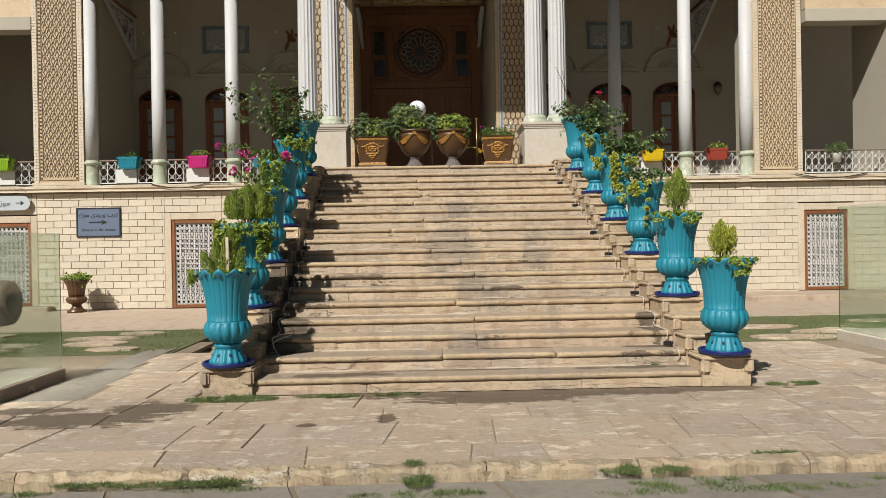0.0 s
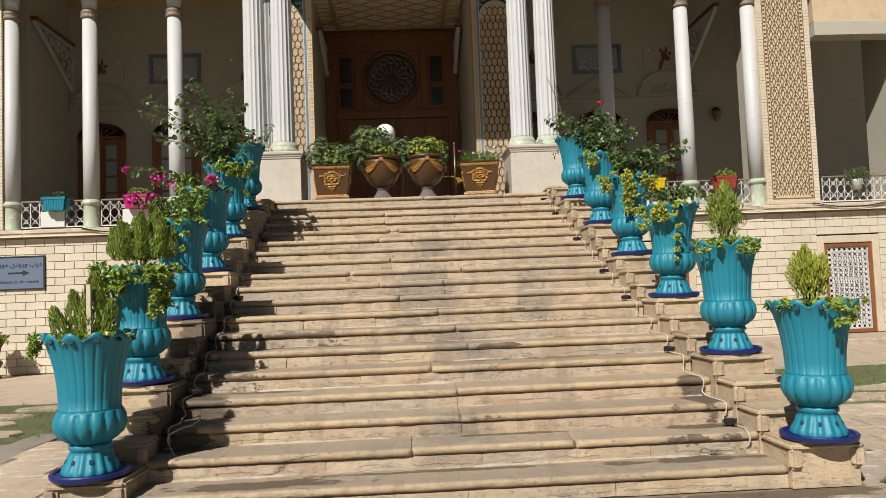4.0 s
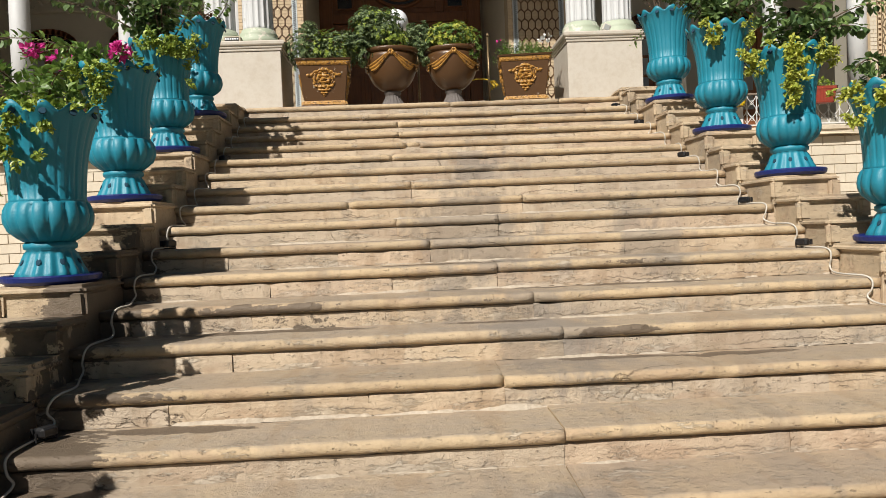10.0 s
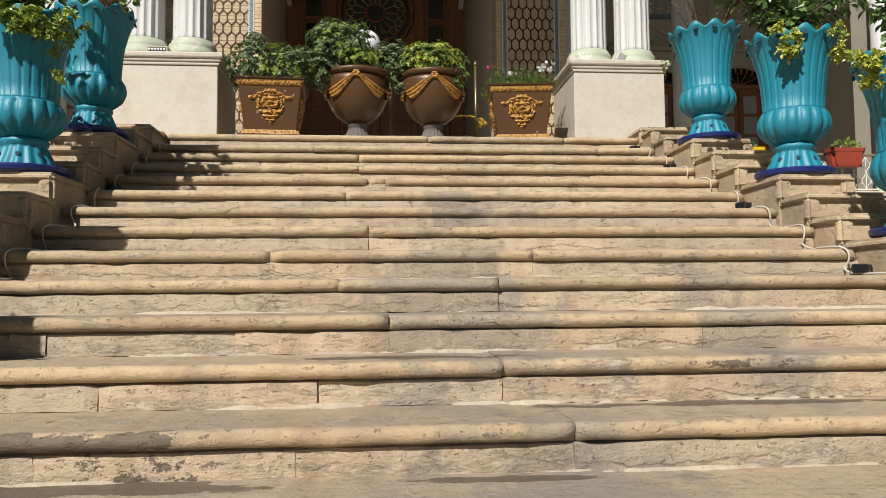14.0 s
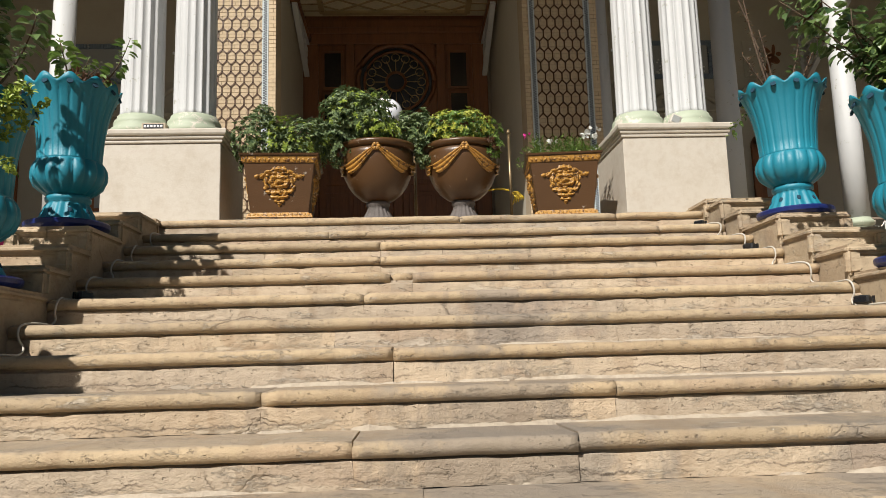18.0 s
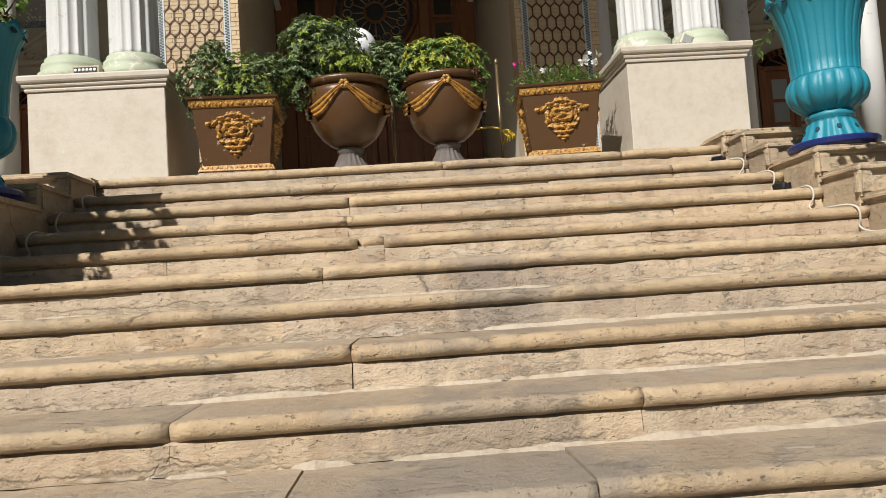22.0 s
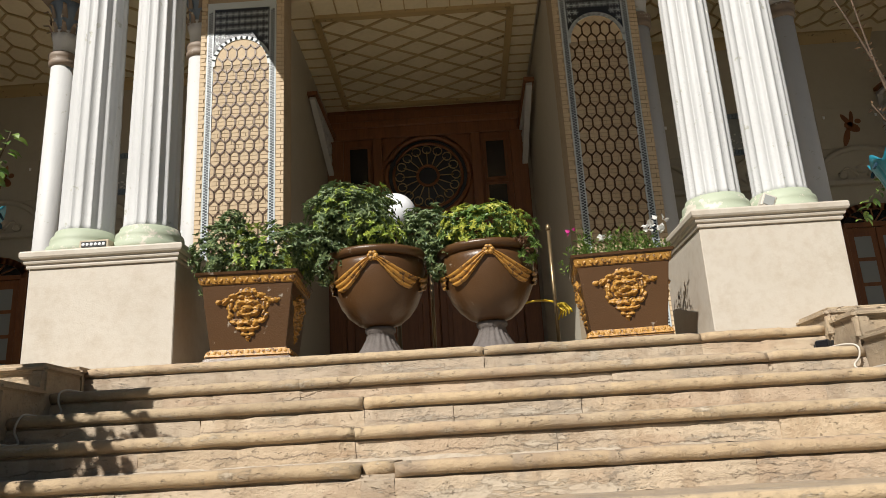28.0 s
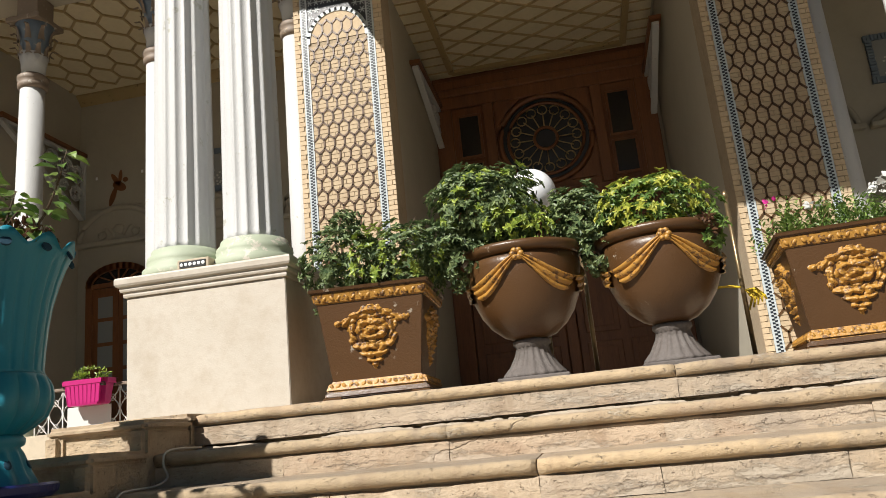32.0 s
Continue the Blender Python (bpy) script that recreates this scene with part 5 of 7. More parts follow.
for i in range(16):
    a = 2 * math.pi * i / 16
    tube([(0.2 * math.cos(a), -0.03, 4.58 + 0.2 * math.sin(a)), (0.5 * math.cos(a), -0.03, 4.58 + 0.5 * math.sin(a))], 0.012, 5, pet)
    tube([((0.54 + 0.085 * math.cos(t)) * math.cos(a) - 0.085 * math.sin(t) * math.sin(a), -0.03, 4.58 + (0.54 + 0.085 * math.cos(t)) * math.sin(a) + 0.085 * math.sin(t) * math.cos(a)) for t in (2 * math.pi * k / 10 for k in range(11))], 0.013, 5, pet)
part("rose_tracery", pet, BATTEN, portal, "pale brown tracery", smooth=True)
for sx in (-1, 1):
    for sz in (-1, 1):
        part("corner_carving", wall_shape([(sx * 0.82, 4.58 + sz * 0.82), (sx * 0.82, 4.58 + sz * 0.35), (sx * 0.62, 4.58 + sz * 0.62), (sx * 0.35, 4.58 + sz * 0.82)][::sx * sz], 0, 0.05), WOOD, portal)

# ---- basement windows ----


def grille_window(x0, x1, z0, z1):
    """Brown wooden frame with a pierced white screen, in a stone surround."""
    cx = (x0 + x1) / 2
    o = thing("window", "pierced white screen in a brown wooden frame and stone surround", "window", m=pose(cx, 18.17, z0), group="basement windows", kind="structure")
    w, h = (x1 - x0) / 2, z1 - z0
    sur = bmesh.new()
    box(-w - 0.17, -w, -0.03, 0.3, 0, h + 0.18, 0.008, sur)
    box(w, w + 0.17, -0.03, 0.3, 0, h + 0.18, 0.008, sur)
    box(-w, w, -0.028, 0.3, h, h + 0.178, 0.008, sur)
    part("surround", sur, LEDGE, o, "pale stone surround")
    fr = bmesh.new()
    for b in ((-w, -w + 0.09, 0, h), (w - 0.09, w, 0, h), (-w + 0.09, w - 0.09, h - 0.1, h), (-w + 0.09, w - 0.09, 0, 0.09)):
        box(b[0] + 0.002, b[1] - 0.002, 0.0, 0.1, b[2], b[3], 0.006, fr)
    part("frame", fr, FRAMEWOOD, o, "brown wooden frame")
    part("dark", box(-w + 0.06, w - 0.06, 0.2, 0.25, 0.05, h - 0.05), BLACKGLASS, o, "dark glass behind the screen")
    g = bmesh.new()
    xa, xb, za, zb = -w + 0.09, w - 0.09, 0.09, h - 0.1
    nx, nz = 8, 16
    dx, dz = (xb - xa) / nx, (zb - za) / nz
    pairs = []
    for i in range(nx + 1):
        pairs.append(((xa + dx * i, za), (xa + dx * i, zb)))
    for j in range(nz + 1):
        pairs.append(((xa, za + dz * j), (xb, za + dz * j)))
    bars = strip_bars(pairs, 0.06, 0.020, 0.02)
    extra = []
    for i in range(nx):
        for j in range(nz):
            px, pz = xa + dx * (i + 0.5), za + dz * (j + 0.5)
            edge = i in (0, nx - 1) or j in (0, nz - 1)
            if j % 4 == 1 and not edge:
                extra += [((px - dx / 2, pz - dz / 2), (px, pz + dz / 2)), ((px + dx / 2, pz - dz / 2), (px, pz + dz / 2)), ((px, pz - dz / 2), (px, pz + dz / 2))]
            elif edge:
                tube([(px + dx * 0.36 * math.cos(a), 0.05, pz + dz * 0.36 * math.sin(a)) for a in (2 * math.pi * k / 8 for k in range(9))], 0.013, 4, g)
            else:
                tube([(px + dx * 0.3 * math.cos(a), 0.05, pz + dz * 0.3 * math.sin(a)) for a in (2 * math.pi * k / 8 for k in range(9))], 0.010, 4, g)
    part("screen_bars", bars, WHITEIRON, o)
    part("screen_diagonals", strip_bars(extra, 0.058, 0.015, 0.018), WHITEIRON, o)
    part("screen_rings", g, WHITEIRON, o)
    return o


grille_window(-11.58, -10.47, 0.12, 2.34)
grille_window(-6.77, -5.59, 0.0, 2.36)
grille_window(5.77, 6.95, 0.16, 2.34)
grille_window(10.31, 11.51, 0.16, 2.34)

# ---- signs ----


def writing(name, text, size, material, parent, m, squeeze=1.0):
    cu = bpy.data.curves.new(name, "FONT")
    cu.body, cu.size, cu.extrude, cu.offset, cu.align_x, cu.align_y = text, size, 0.001, size * 0.010, "CENTER", "CENTER"
    tmp = new(name + "_tmp", cu)
    dg = bpy.context.evaluated_depsgraph_get()
    me = bpy.data.meshes.new_from_object(tmp.evaluated_get(dg))
    bpy.data.objects.remove(tmp)
    bpy.data.curves.remove(cu)
    me.materials.clear()
    me.materials.append(material)
    o = part(name, me, None, parent)
    o.matrix_basis = m @ Matrix.Diagonal((squeeze, 1, 1, 1))
    return o


sign = thing("museum_sign", "blue-grey enamel sign with an arrow on the brick wall", "sign", m=pose(-8.67, 18.14, 2.32))
part("board", box(-0.56, 0.56, -0.02, 0.01, -0.37, 0.37, 0.005), SIGNBLUE, sign)
fr = bmesh.new()
for b in ((-0.585, -0.545, -0.39, 0.39), (0.545, 0.585, -0.39, 0.39), (-0.545, 0.545, 0.355, 0.39), (-0.545, 0.545, -0.39, -0.355)):
    box(b[0], b[1], -0.03, 0.01, b[2], b[3], 0.003, fr)
part("frame", fr, SIGNINK, sign, "black frame")
part("arrow", wall_shape([(-0.25, -0.02), (0.08, -0.02), (0.08, -0.07), (0.24, 0.0), (0.08, 0.07), (0.08, 0.02), (-0.25, 0.02)], -0.021, 0.002), SIGNINK, sign, "black arrow")
for wx, word in ((-0.292, "Entrance"), (-0.072, "to"), (0.065, "the"), (0.305, "museum")):
    writing("english_word", word, 0.105, SIGNINK, sign, pose(wx, -0.022, -0.2, 90), 0.78)
writing("persian_line", "\ufee9\ufeaf\ufeee\ufee3 \ufbfc\ufea9\ufeed\ufead\ufeed \ufe8f\ufead\ufea9", 0.17, SIGNINK, sign, pose(0, -0.022, 0.2, 90), 0.9)
sign2 = thing("arrow_sign", "pale blue rounded signboard with black lettering and an arrow", "sign", m=pose(-11.2, 18.05, 2.86))
part("board", wall_shape([(-0.9, -0.19)] + [(0.6 + 0.19 * math.cos(a), 0.19 * math.sin(a)) for a in (-1.57 + 3.14 * i / 10 for i in range(11))] + [(-0.9, 0.19)], 0, 0.03), BLUETILE, sign2)
part("arrow", wall_shape([(0.42, -0.012), (0.56, -0.012), (0.53, -0.05), (0.57, -0.05), (0.64, 0.0), (0.57, 0.05), (0.53, 0.05), (0.56, 0.012), (0.42, 0.012)], -0.031, 0.002), SIGNINK, sign2, "black arrow")
writing("persian_word", "\ufee9\ufeaf\ufeee\ufee3", 0.2, SIGNINK, sign2, pose(0.1, -0.032, 0.0, 90))
part("post", tube([(-0.6, 0.02, -2.8), (-0.6, 0.02, -0.1)], 0.03, 8), GREYBLUE, sign2)

# ---- display cases ----


def display_case(x0, x1, y0, y1, top, base, stone_mt):
    o = thing("display_case", "frameless glass display case on a low stone plinth", "display case", m=pose((x0 + x1) / 2, (y0 + y1) / 2, -0.05), group="garden display cases")
    w, d = (x1 - x0) / 2, (y1 - y0) / 2
    part("plinth", box(-w - 0.03, w + 0.03, -d - 0.03, d + 0.03, 0, base, 0.012), stone_mt, o, "low stone plinth")
    part("bed", box(-w + 0.02, w - 0.02, -d + 0.02, d - 0.02, base, base + 0.006), GREYPAVE, o, "grey floor of the case")
    for xa, xb, ya, yb in ((-w, w, -d, -d + 0.012), (-w, w, d - 0.012, d), (-w, -w + 0.012, -d + 0.014, d - 0.014), (w - 0.012, w, -d + 0.014, d - 0.014)):
        p = part("pane", box(xa, xb, ya, yb, base + 0.002, top), CLEAR, o, "clear glass pane")
        p.visible_shadow = False
    part("clip", box(-w + 0.02, -w + 0.5, -d + 0.05, -d + 0.1, base + 0.007, base + 0.035), WHITEIRON, o, "white strip")
    return o


display_case(-7.6, -4.45, 5.2, 7.3, 1.84, 0.19, TAUPE)
display_case(6.42, 9.4, 6.0, 9.5, 2.1, 0.2, MARBLE)
cannon = thing("cannon", "old grey-brown cannon barrel on a wooden cradle inside the case", "cannon", m=pose(-5.8, 6.85, 0.146))
part("barrel", lathe([(0.14, -0.95), (0.2, -0.9), (0.23, -0.3), (0.25, 0.6), (0.27, 0.9), (0.25, 0.99), (0.12, 1.0), (0.1, 0.8)], 28), CASK, cannon, smooth=True, m=pose(0, 0, 0.83, 0, 90, 0))
for dx in (-0.55, 0.35):
    part("cradle", box(dx - 0.1, dx + 0.1, -0.3, 0.3, 0, 0.63, 0.02), FRAMEWOOD, cannon, "wooden cradle")

# ---- turquoise vases ----
TEETH, RIBS, LOBES = 12, 24, 16


def vase(name, label, x, y, z, turn=0.0, size=1.0):
    o = thing(name, label, "vase", m=pose(x, y, z, 0, 0, turn) @ Matrix.Scale(size, 4), group="turquoise vases on the stair sides")
    n = 96

    def foot_mod(i, a, r, zz):
        return (r * (1 + (0.045 * math.cos(a * LOBES) if 1 <= i <= 4 else 0)), zz)

    foot = part("foot", lathe([(0.190, 0.035), (0.194, 0.05), (0.185, 0.075), (0.165, 0.115), (0.142, 0.175), (0.130, 0.20), (0.146, 0.21), (0.148, 0.235), (0.134, 0.25)], n, foot_mod), TURQ, o, smooth=True)

    def bowl_mod(i, a, r, zz):
        d = abs(math.sin(a * LOBES / 2)) ** 0.45
        return (r * (1 - 0.10 * (1 - d) * (1 if 1 <= i <= 6 else 0)), zz)

    part("bowl", lathe([(0.14, 0.25), (0.18, 0.275), (0.226, 0.315), (0.247, 0.365), (0.25, 0.40), (0.243, 0.44), (0.23, 0.468), (0.218, 0.482), (0.212, 0.485)], n, bowl_mod), TURQ, o, smooth=True)
    prof = [(0.205, 0.48), (0.214, 0.49), (0.208, 0.50), (0.212, 0.58), (0.220, 0.68), (0.235, 0.78), (0.258, 0.87), (0.280, 0.94), (0.300, 0.99), (0.312, 1.015),
            (0.297, 1.01), (0.279, 0.96), (0.255, 0.91), (0.02, 0.905)]

    def cup_mod(i, a, r, zz):
        rib = -0.030 * max(0.0, math.cos(a * RIBS)) ** 3 if 2 <= i <= 7 else 0.0
        k = {7: 0.15, 8: 0.55, 9: 1.0, 10: 1.0, 11: 0.3}.get(i, 0.0)
        tooth = abs(math.cos(a * TEETH / 2)) ** 1.6
        return (r * (1 + rib) + 0.012 * k * tooth, zz + k * (0.055 * tooth - 0.025))

    cup = part("cup", lathe(prof, n * 2, cup_mod, cap=False), TURQ, o, smooth=True)
    part("soil", lathe([(0.27, 0.925), (0.2, 0.945), (0.03, 0.95)], 20), SOIL, o)
    part("saucer", lathe([(0.20, 0.0), (0.246, 0.0), (0.272, 0.02), (0.276, 0.045), (0.268, 0.055), (0.248, 0.05), (0.24, 0.034), (0.10, 0.034)], 40), NAVY, o, "navy blue saucer", smooth=False)
    # dark discs paint the shaded holes below the rim teeth
    hole = mesh_of("rim_hole", lathe([(0.021, -0.004), (0.021, 0.006), (0.010, 0.0065)], 12), DOT)
    for i in range(TEETH):
        a = 2 * math.pi * i / TEETH
        q = part("rim_hole", hole, None, cup)
        q.matrix_basis = Matrix.Rotation(a, 4, "Z") @ Matrix.Translation((0.3065, 0, 0.983)) @ Matrix.Rotation(radians(64), 4, "Y")
    # smaller dark discs give the foot its shaded holes
    dot = mesh_of("foot_dot", lathe([(0.014, -0.004), (0.014, 0.006), (0.006, 0.008)], 10), DOT)
    for i in range(8):
        a = 2 * math.pi * (i + 0.5) / 8
        q = part("foot_dot", dot, None, foot)
        q.matrix_basis = Matrix.Rotation(a, 4, "Z") @ Matrix.Translation((0.160, 0, 0.13)) @ Matrix.Rotation(radians(62), 4, "Y") @ Matrix.Diagonal((1.6, 1, 1, 1))
    return o


vrng = random.Random(3)
vase0 = None
for vx, vy, vz in V_L + V_R:
    label = "turquoise painted fluted vase with a scalloped rim on a navy saucer"
    if vase0 is None:
        vase0 = vase("fluted_vase", label, vx, vy, vz)
    else:
        copy_thing(vase0, pose(vx, vy, vz, vrng.uniform(-1, 1), vrng.uniform(-1, 1), vrng.uniform(0, 360)))

# ---- brown and gold planters on the landing ----


def relief_ornament(parent, m):
    """A gilt scrolled ornament, kept as a plain carved relief: one sheet raised over a rosette, curls and tapering leaves."""
    lobes = [(0, 0.03, 0.032, 0.032, 0.045)]
    for k in range(8):
        t = math.pi * k / 4
        lobes.append((0.066 * math.cos(t), 0.03 + 0.062 * math.sin(t), 0.027, 0.027, 0.036))
    for s in (-1, 1):
        lobes += [(s * 0.04, 0.15, 0.022, 0.035, 0.03), (s * 0.085, 0.135, 0.032, 0.020, 0.03), (s * 0.125, 0.105, 0.030, 0.018, 0.027), (s * 0.16, 0.085, 0.030, 0.017, 0.025), (s * 0.195, 0.09, 0.018, 0.017, 0.026), (s * 0.12, 0.045, 0.018, 0.036, 0.024), (s * 0.115, -0.03, 0.018, 0.032, 0.024), (s * 0.09, -0.08, 0.024, 0.022, 0.026), (s * 0.045, -0.085, 0.026, 0.022, 0.03), (s * 0.055, -0.125, 0.022, 0.022, 0.026), (s * 0.022, -0.145, 0.022, 0.022, 0.028), (s * 0.026, -0.18, 0.018, 0.02, 0.024)]
    lobes += [(0, 0.165, 0.026, 0.03, 0.034), (0, -0.09, 0.022, 0.022, 0.034), (0, -0.205, 0.017, 0.022, 0.026), (0, -0.238, 0.011, 0.018, 0.02)]

    def height(x, z):
        h = 0.0
        for lx, lz, rx, rz, a in lobes:
            d = ((x - lx) / rx) ** 2 + ((z - lz) / rz) ** 2
            if d < 1.8:
                h += (a * (1 - d / 1.8) ** 0.75) ** 3
        h = h ** (1 / 3)
        if h > 0:
            h += 0.010 * math.sin(150 * math.hypot(abs(x) - 0.02, z - 0.03) + 3 * noise.noise(Vector((x * 20, z * 20, 0.0)))) + 0.008 * noise.noise(Vector((x * 75, z * 75, 1.0)))
        return h

    b = bmesh.new()
    nx, nz = 100, 100
    grid = {}
    for i in range(nx + 1):
        for j in range(nz + 1):
            x, z = -0.23 + 0.46 * i / nx, -0.265 + 0.47 * j / nz
            h = height(x, z)
            if h > 0 or any(height(x + p, z + q) > 0 for p in (-0.0047, 0.0047) for q in (-0.0048, 0.0048)):
                grid[i, j] = b.verts.new((x, 0.006 - max(0.0, h) * 1.1, z))
    for (i, j) in list(grid):
        k = [(i, j), (i + 1, j), (i + 1, j + 1), (i, j + 1)]
        if all(p in grid for p in k):
            b.faces.new([grid[p] for p in k])
    bmesh.ops.delete(b, geom=[q for q in b.verts if not q.link_faces], context="VERTS")
    o = part("relief_ornament", b, GOLD, parent, "gilt scrolled relief ornament", smooth=True)
    o.matrix_basis = m
    return o.data


def square_planter(x, y, turn):
    o = thing("square_planter", "brown square tapered planter with gilt relief ornament and bands", "planter", m=pose(x, y, FLOOR, 0, 0, turn) @ Matrix.Diagonal((0.925, 0.925, 0.868, 1)), group="brown and gold planters")
    b0, b1 = 0.285, 0.345

    def frustum(ra, rb, za, zb, bevel=0.006):
        f = bmesh.new()
        vs = [[f.verts.new((sx * r, sy * r, z)) for sx, sy in ((-1, -1), (1, -1), (1, 1), (-1, 1))] for r, z in ((ra, za), (rb, zb))]
        f.faces.new(vs[0][::-1])
        f.faces.new(vs[1])
        for i in range(4):
            f.faces.new((vs[0][i], vs[0][(i + 1) % 4], vs[1][(i + 1) % 4], vs[1][i]))
        bmesh.ops.bevel(f, geom=f.edges[:], offset=bevel, segments=2, affect="EDGES")
        return f

    body = part("body", frustum(b0, b1, 0.13, 0.66), BROWN, o)
    part("base", frustum(0.335, 0.325, 0.025, 0.065, 0.01), BROWN, o)
    part("base_band", frustum(0.33, 0.30, 0.065, 0.135, 0.014), GOLD, o, "gilt moulded base band")
    part("rim_band", frustum(0.355, 0.375, 0.655, 0.725, 0.008), GOLD, o, "gilt beaded rim band")
    part("rim", frustum(0.385, 0.395, 0.725, 0.755, 0.008), BROWN, o)
    for sx in (-1, 1):
        for sy in (-1, 1):
            part("foot", box(sx * 0.28 - 0.06, sx * 0.28 + 0.06, sy * 0.28 - 0.06, sy * 0.28 + 0.06, 0, 0.03, 0.006), BROWN, o)
    beads = bmesh.new()
    for s in range(4):
        for i in range(15):
            c = bmesh.new()
            bmesh.ops.create_icosphere(c, subdivisions=1, radius=0.019, matrix=Matrix.Rotation(s * math.pi / 2, 4, "Z") @ Matrix.Translation((-0.335 + 0.67 * i / 14, -0.362, 0.69)) @ Matrix.Rotation(0.6 if i % 2 else -0.6, 4, "Y") @ Matrix.Diagonal((0.75, 0.5, 1.5, 1)))
            add(beads, c)
            c = bmesh.new()
            bmesh.ops.create_icosphere(c, subdivisions=1, radius=0.02, matrix=Matrix.Rotation(s * math.pi / 2, 4, "Z") @ Matrix.Translation((-0.285 + 0.57 * i / 14, -0.311, 0.10)) @ Matrix.Rotation(0.6 if i % 2 else -0.6, 4, "Y") @ Matrix.Diagonal((0.75, 0.5, 1.3, 1)))
            add(beads, c)
    part("beading", beads, GOLD, o, "gilt beading", smooth=True)["kind"] = "stuff"
    for s in range(4):
        relief_ornament(body, Matrix.Rotation(s * math.pi / 2, 4, "Z") @ Matrix.Translation((0, -0.322, 0.43)) @ Matrix.Rotation(radians(7), 4, "X") @ Matrix.Diagonal((1.12, 0.85, 0.95, 1)))
    part("soil", box(-0.34, 0.34, -0.34, 0.34, 0.69, 0.735), SOIL, o)
    return o


square_planter(-1.085, 14.15, 3.0)
square_planter(1.62, 14.24, -6.0)


def round_urn(x, y, turn):
    o = thing("round_urn", "brown egg-shaped urn with gilt swags on a fluted grey foot", "planter", m=pose(x, y, FLOOR, 0, 0, turn) @ Matrix.Diagonal((1, 1, 0.945, 1)), group="brown and gold planters")
    part("plinth", box(-0.21, 0.21, -0.21, 0.21, 0, 0.045, 0.008), GREYFOOT, o, "grey square plinth")
    part("foot", lathe([(0.2, 0.045), (0.18, 0.07), (0.14, 0.12), (0.105, 0.19), (0.095, 0.235), (0.115, 0.25), (0.115, 0.275), (0.095, 0.285)], 72, lambda i, a, r, z: (r * (1 + (0.05 * math.cos(a * 18) if 1 <= i <= 4 else 0)), z)), GREYFOOT, o, "fluted grey foot", smooth=True)
    body = [(0.09, 0.28), (0.16, 0.31), (0.23, 0.37), (0.285, 0.45), (0.325, 0.55), (0.345, 0.65), (0.352, 0.74), (0.348, 0.80)]
    bowl = part("bowl", lathe(body, 48), BROWN, o, smooth=True)
    part("rim", lathe([(0.345, 0.795), (0.375, 0.81), (0.388, 0.835), (0.38, 0.86), (0.35, 0.865), (0.32, 0.85), (0.31, 0.80)], 48), BROWN, o, "brown rolled rim", smooth=True)
    part("soil", lathe([(0.315, 0.80), (0.2, 0.83), (0.02, 0.84)], 24), SOIL, o)

    def rad(z):
        for (ra, za), (rb, zb) in zip(body, body[1:]):
            if za <= z <= zb:
                return ra + (rb - ra) * (z - za) / (zb - za)
        return 0.35

    n = 3
    for k in range(2 * n):
        sw = bmesh.new()
        hi = k // 2
        a0 = 2 * math.pi * hi / n
        a1 = a0 + (1 if k % 2 == 0 else -1) * math.pi / n
        nt, ns = 20, 36
        sheet = []
        for i in range(nt + 1):
            t = i / nt
            row = []
            for j in range(ns + 1):
                s = j / ns * 5.0
                spread = 0.019 * s * math.sin(min(1.0, t * 1.25 + 0.12) * math.pi / 2)
                z = 0.785 - 0.165 * math.sin(t * math.pi / 2) ** 1.25 - spread + 0.012 * t
                a = a0 + (a1 - a0) * (t * (1 - 0.035 * s))
                edge = 0.0 if j in (0, ns) else 1.0
                r = rad(z) - 0.004 + edge * (0.014 + 0.016 * abs(math.sin(s * math.pi * 0.5 + 0.8 * t)) ** 0.8)
                row.append(sw.verts.new((r * math.cos(a), r * math.sin(a), z)))
            sheet.append(row)
        for p, q in zip(sheet, sheet[1:]):
            for j in range(ns):
                f4 = (p[j], q[j], q[j + 1], p[j + 1])
                sw.faces.new(f4 if k % 2 == 0 else f4[::-1])
        part("swag", sw, GOLD, bowl, "gilt draped swag", smooth=True)
        if k % 2:
            continue
        kn = bmesh.new()
        r = rad(0.765) + 0.012
        for j in range(6):
            c = bmesh.new()
            bmesh.ops.create_icosphere(c, subdivisions=2, radius=0.02, matrix=Matrix.Translation((r * math.cos(a0) - 0.024 * math.sin(a0) * math.cos(j * 1.05), r * math.sin(a0) + 0.024 * math.cos(a0) * math.cos(j * 1.05), 0.775 + 0.024 * math.sin(j * 1.05))))
            add(kn, c)
        part("knot", kn, GOLD, bowl, "gilt knot", smooth=True)
    return o


round_urn(-0.185, 14.24, -90)
round_urn(0.645, 14.26, -90)

# ---- coloured plastic flower boxes on the balustrades ----


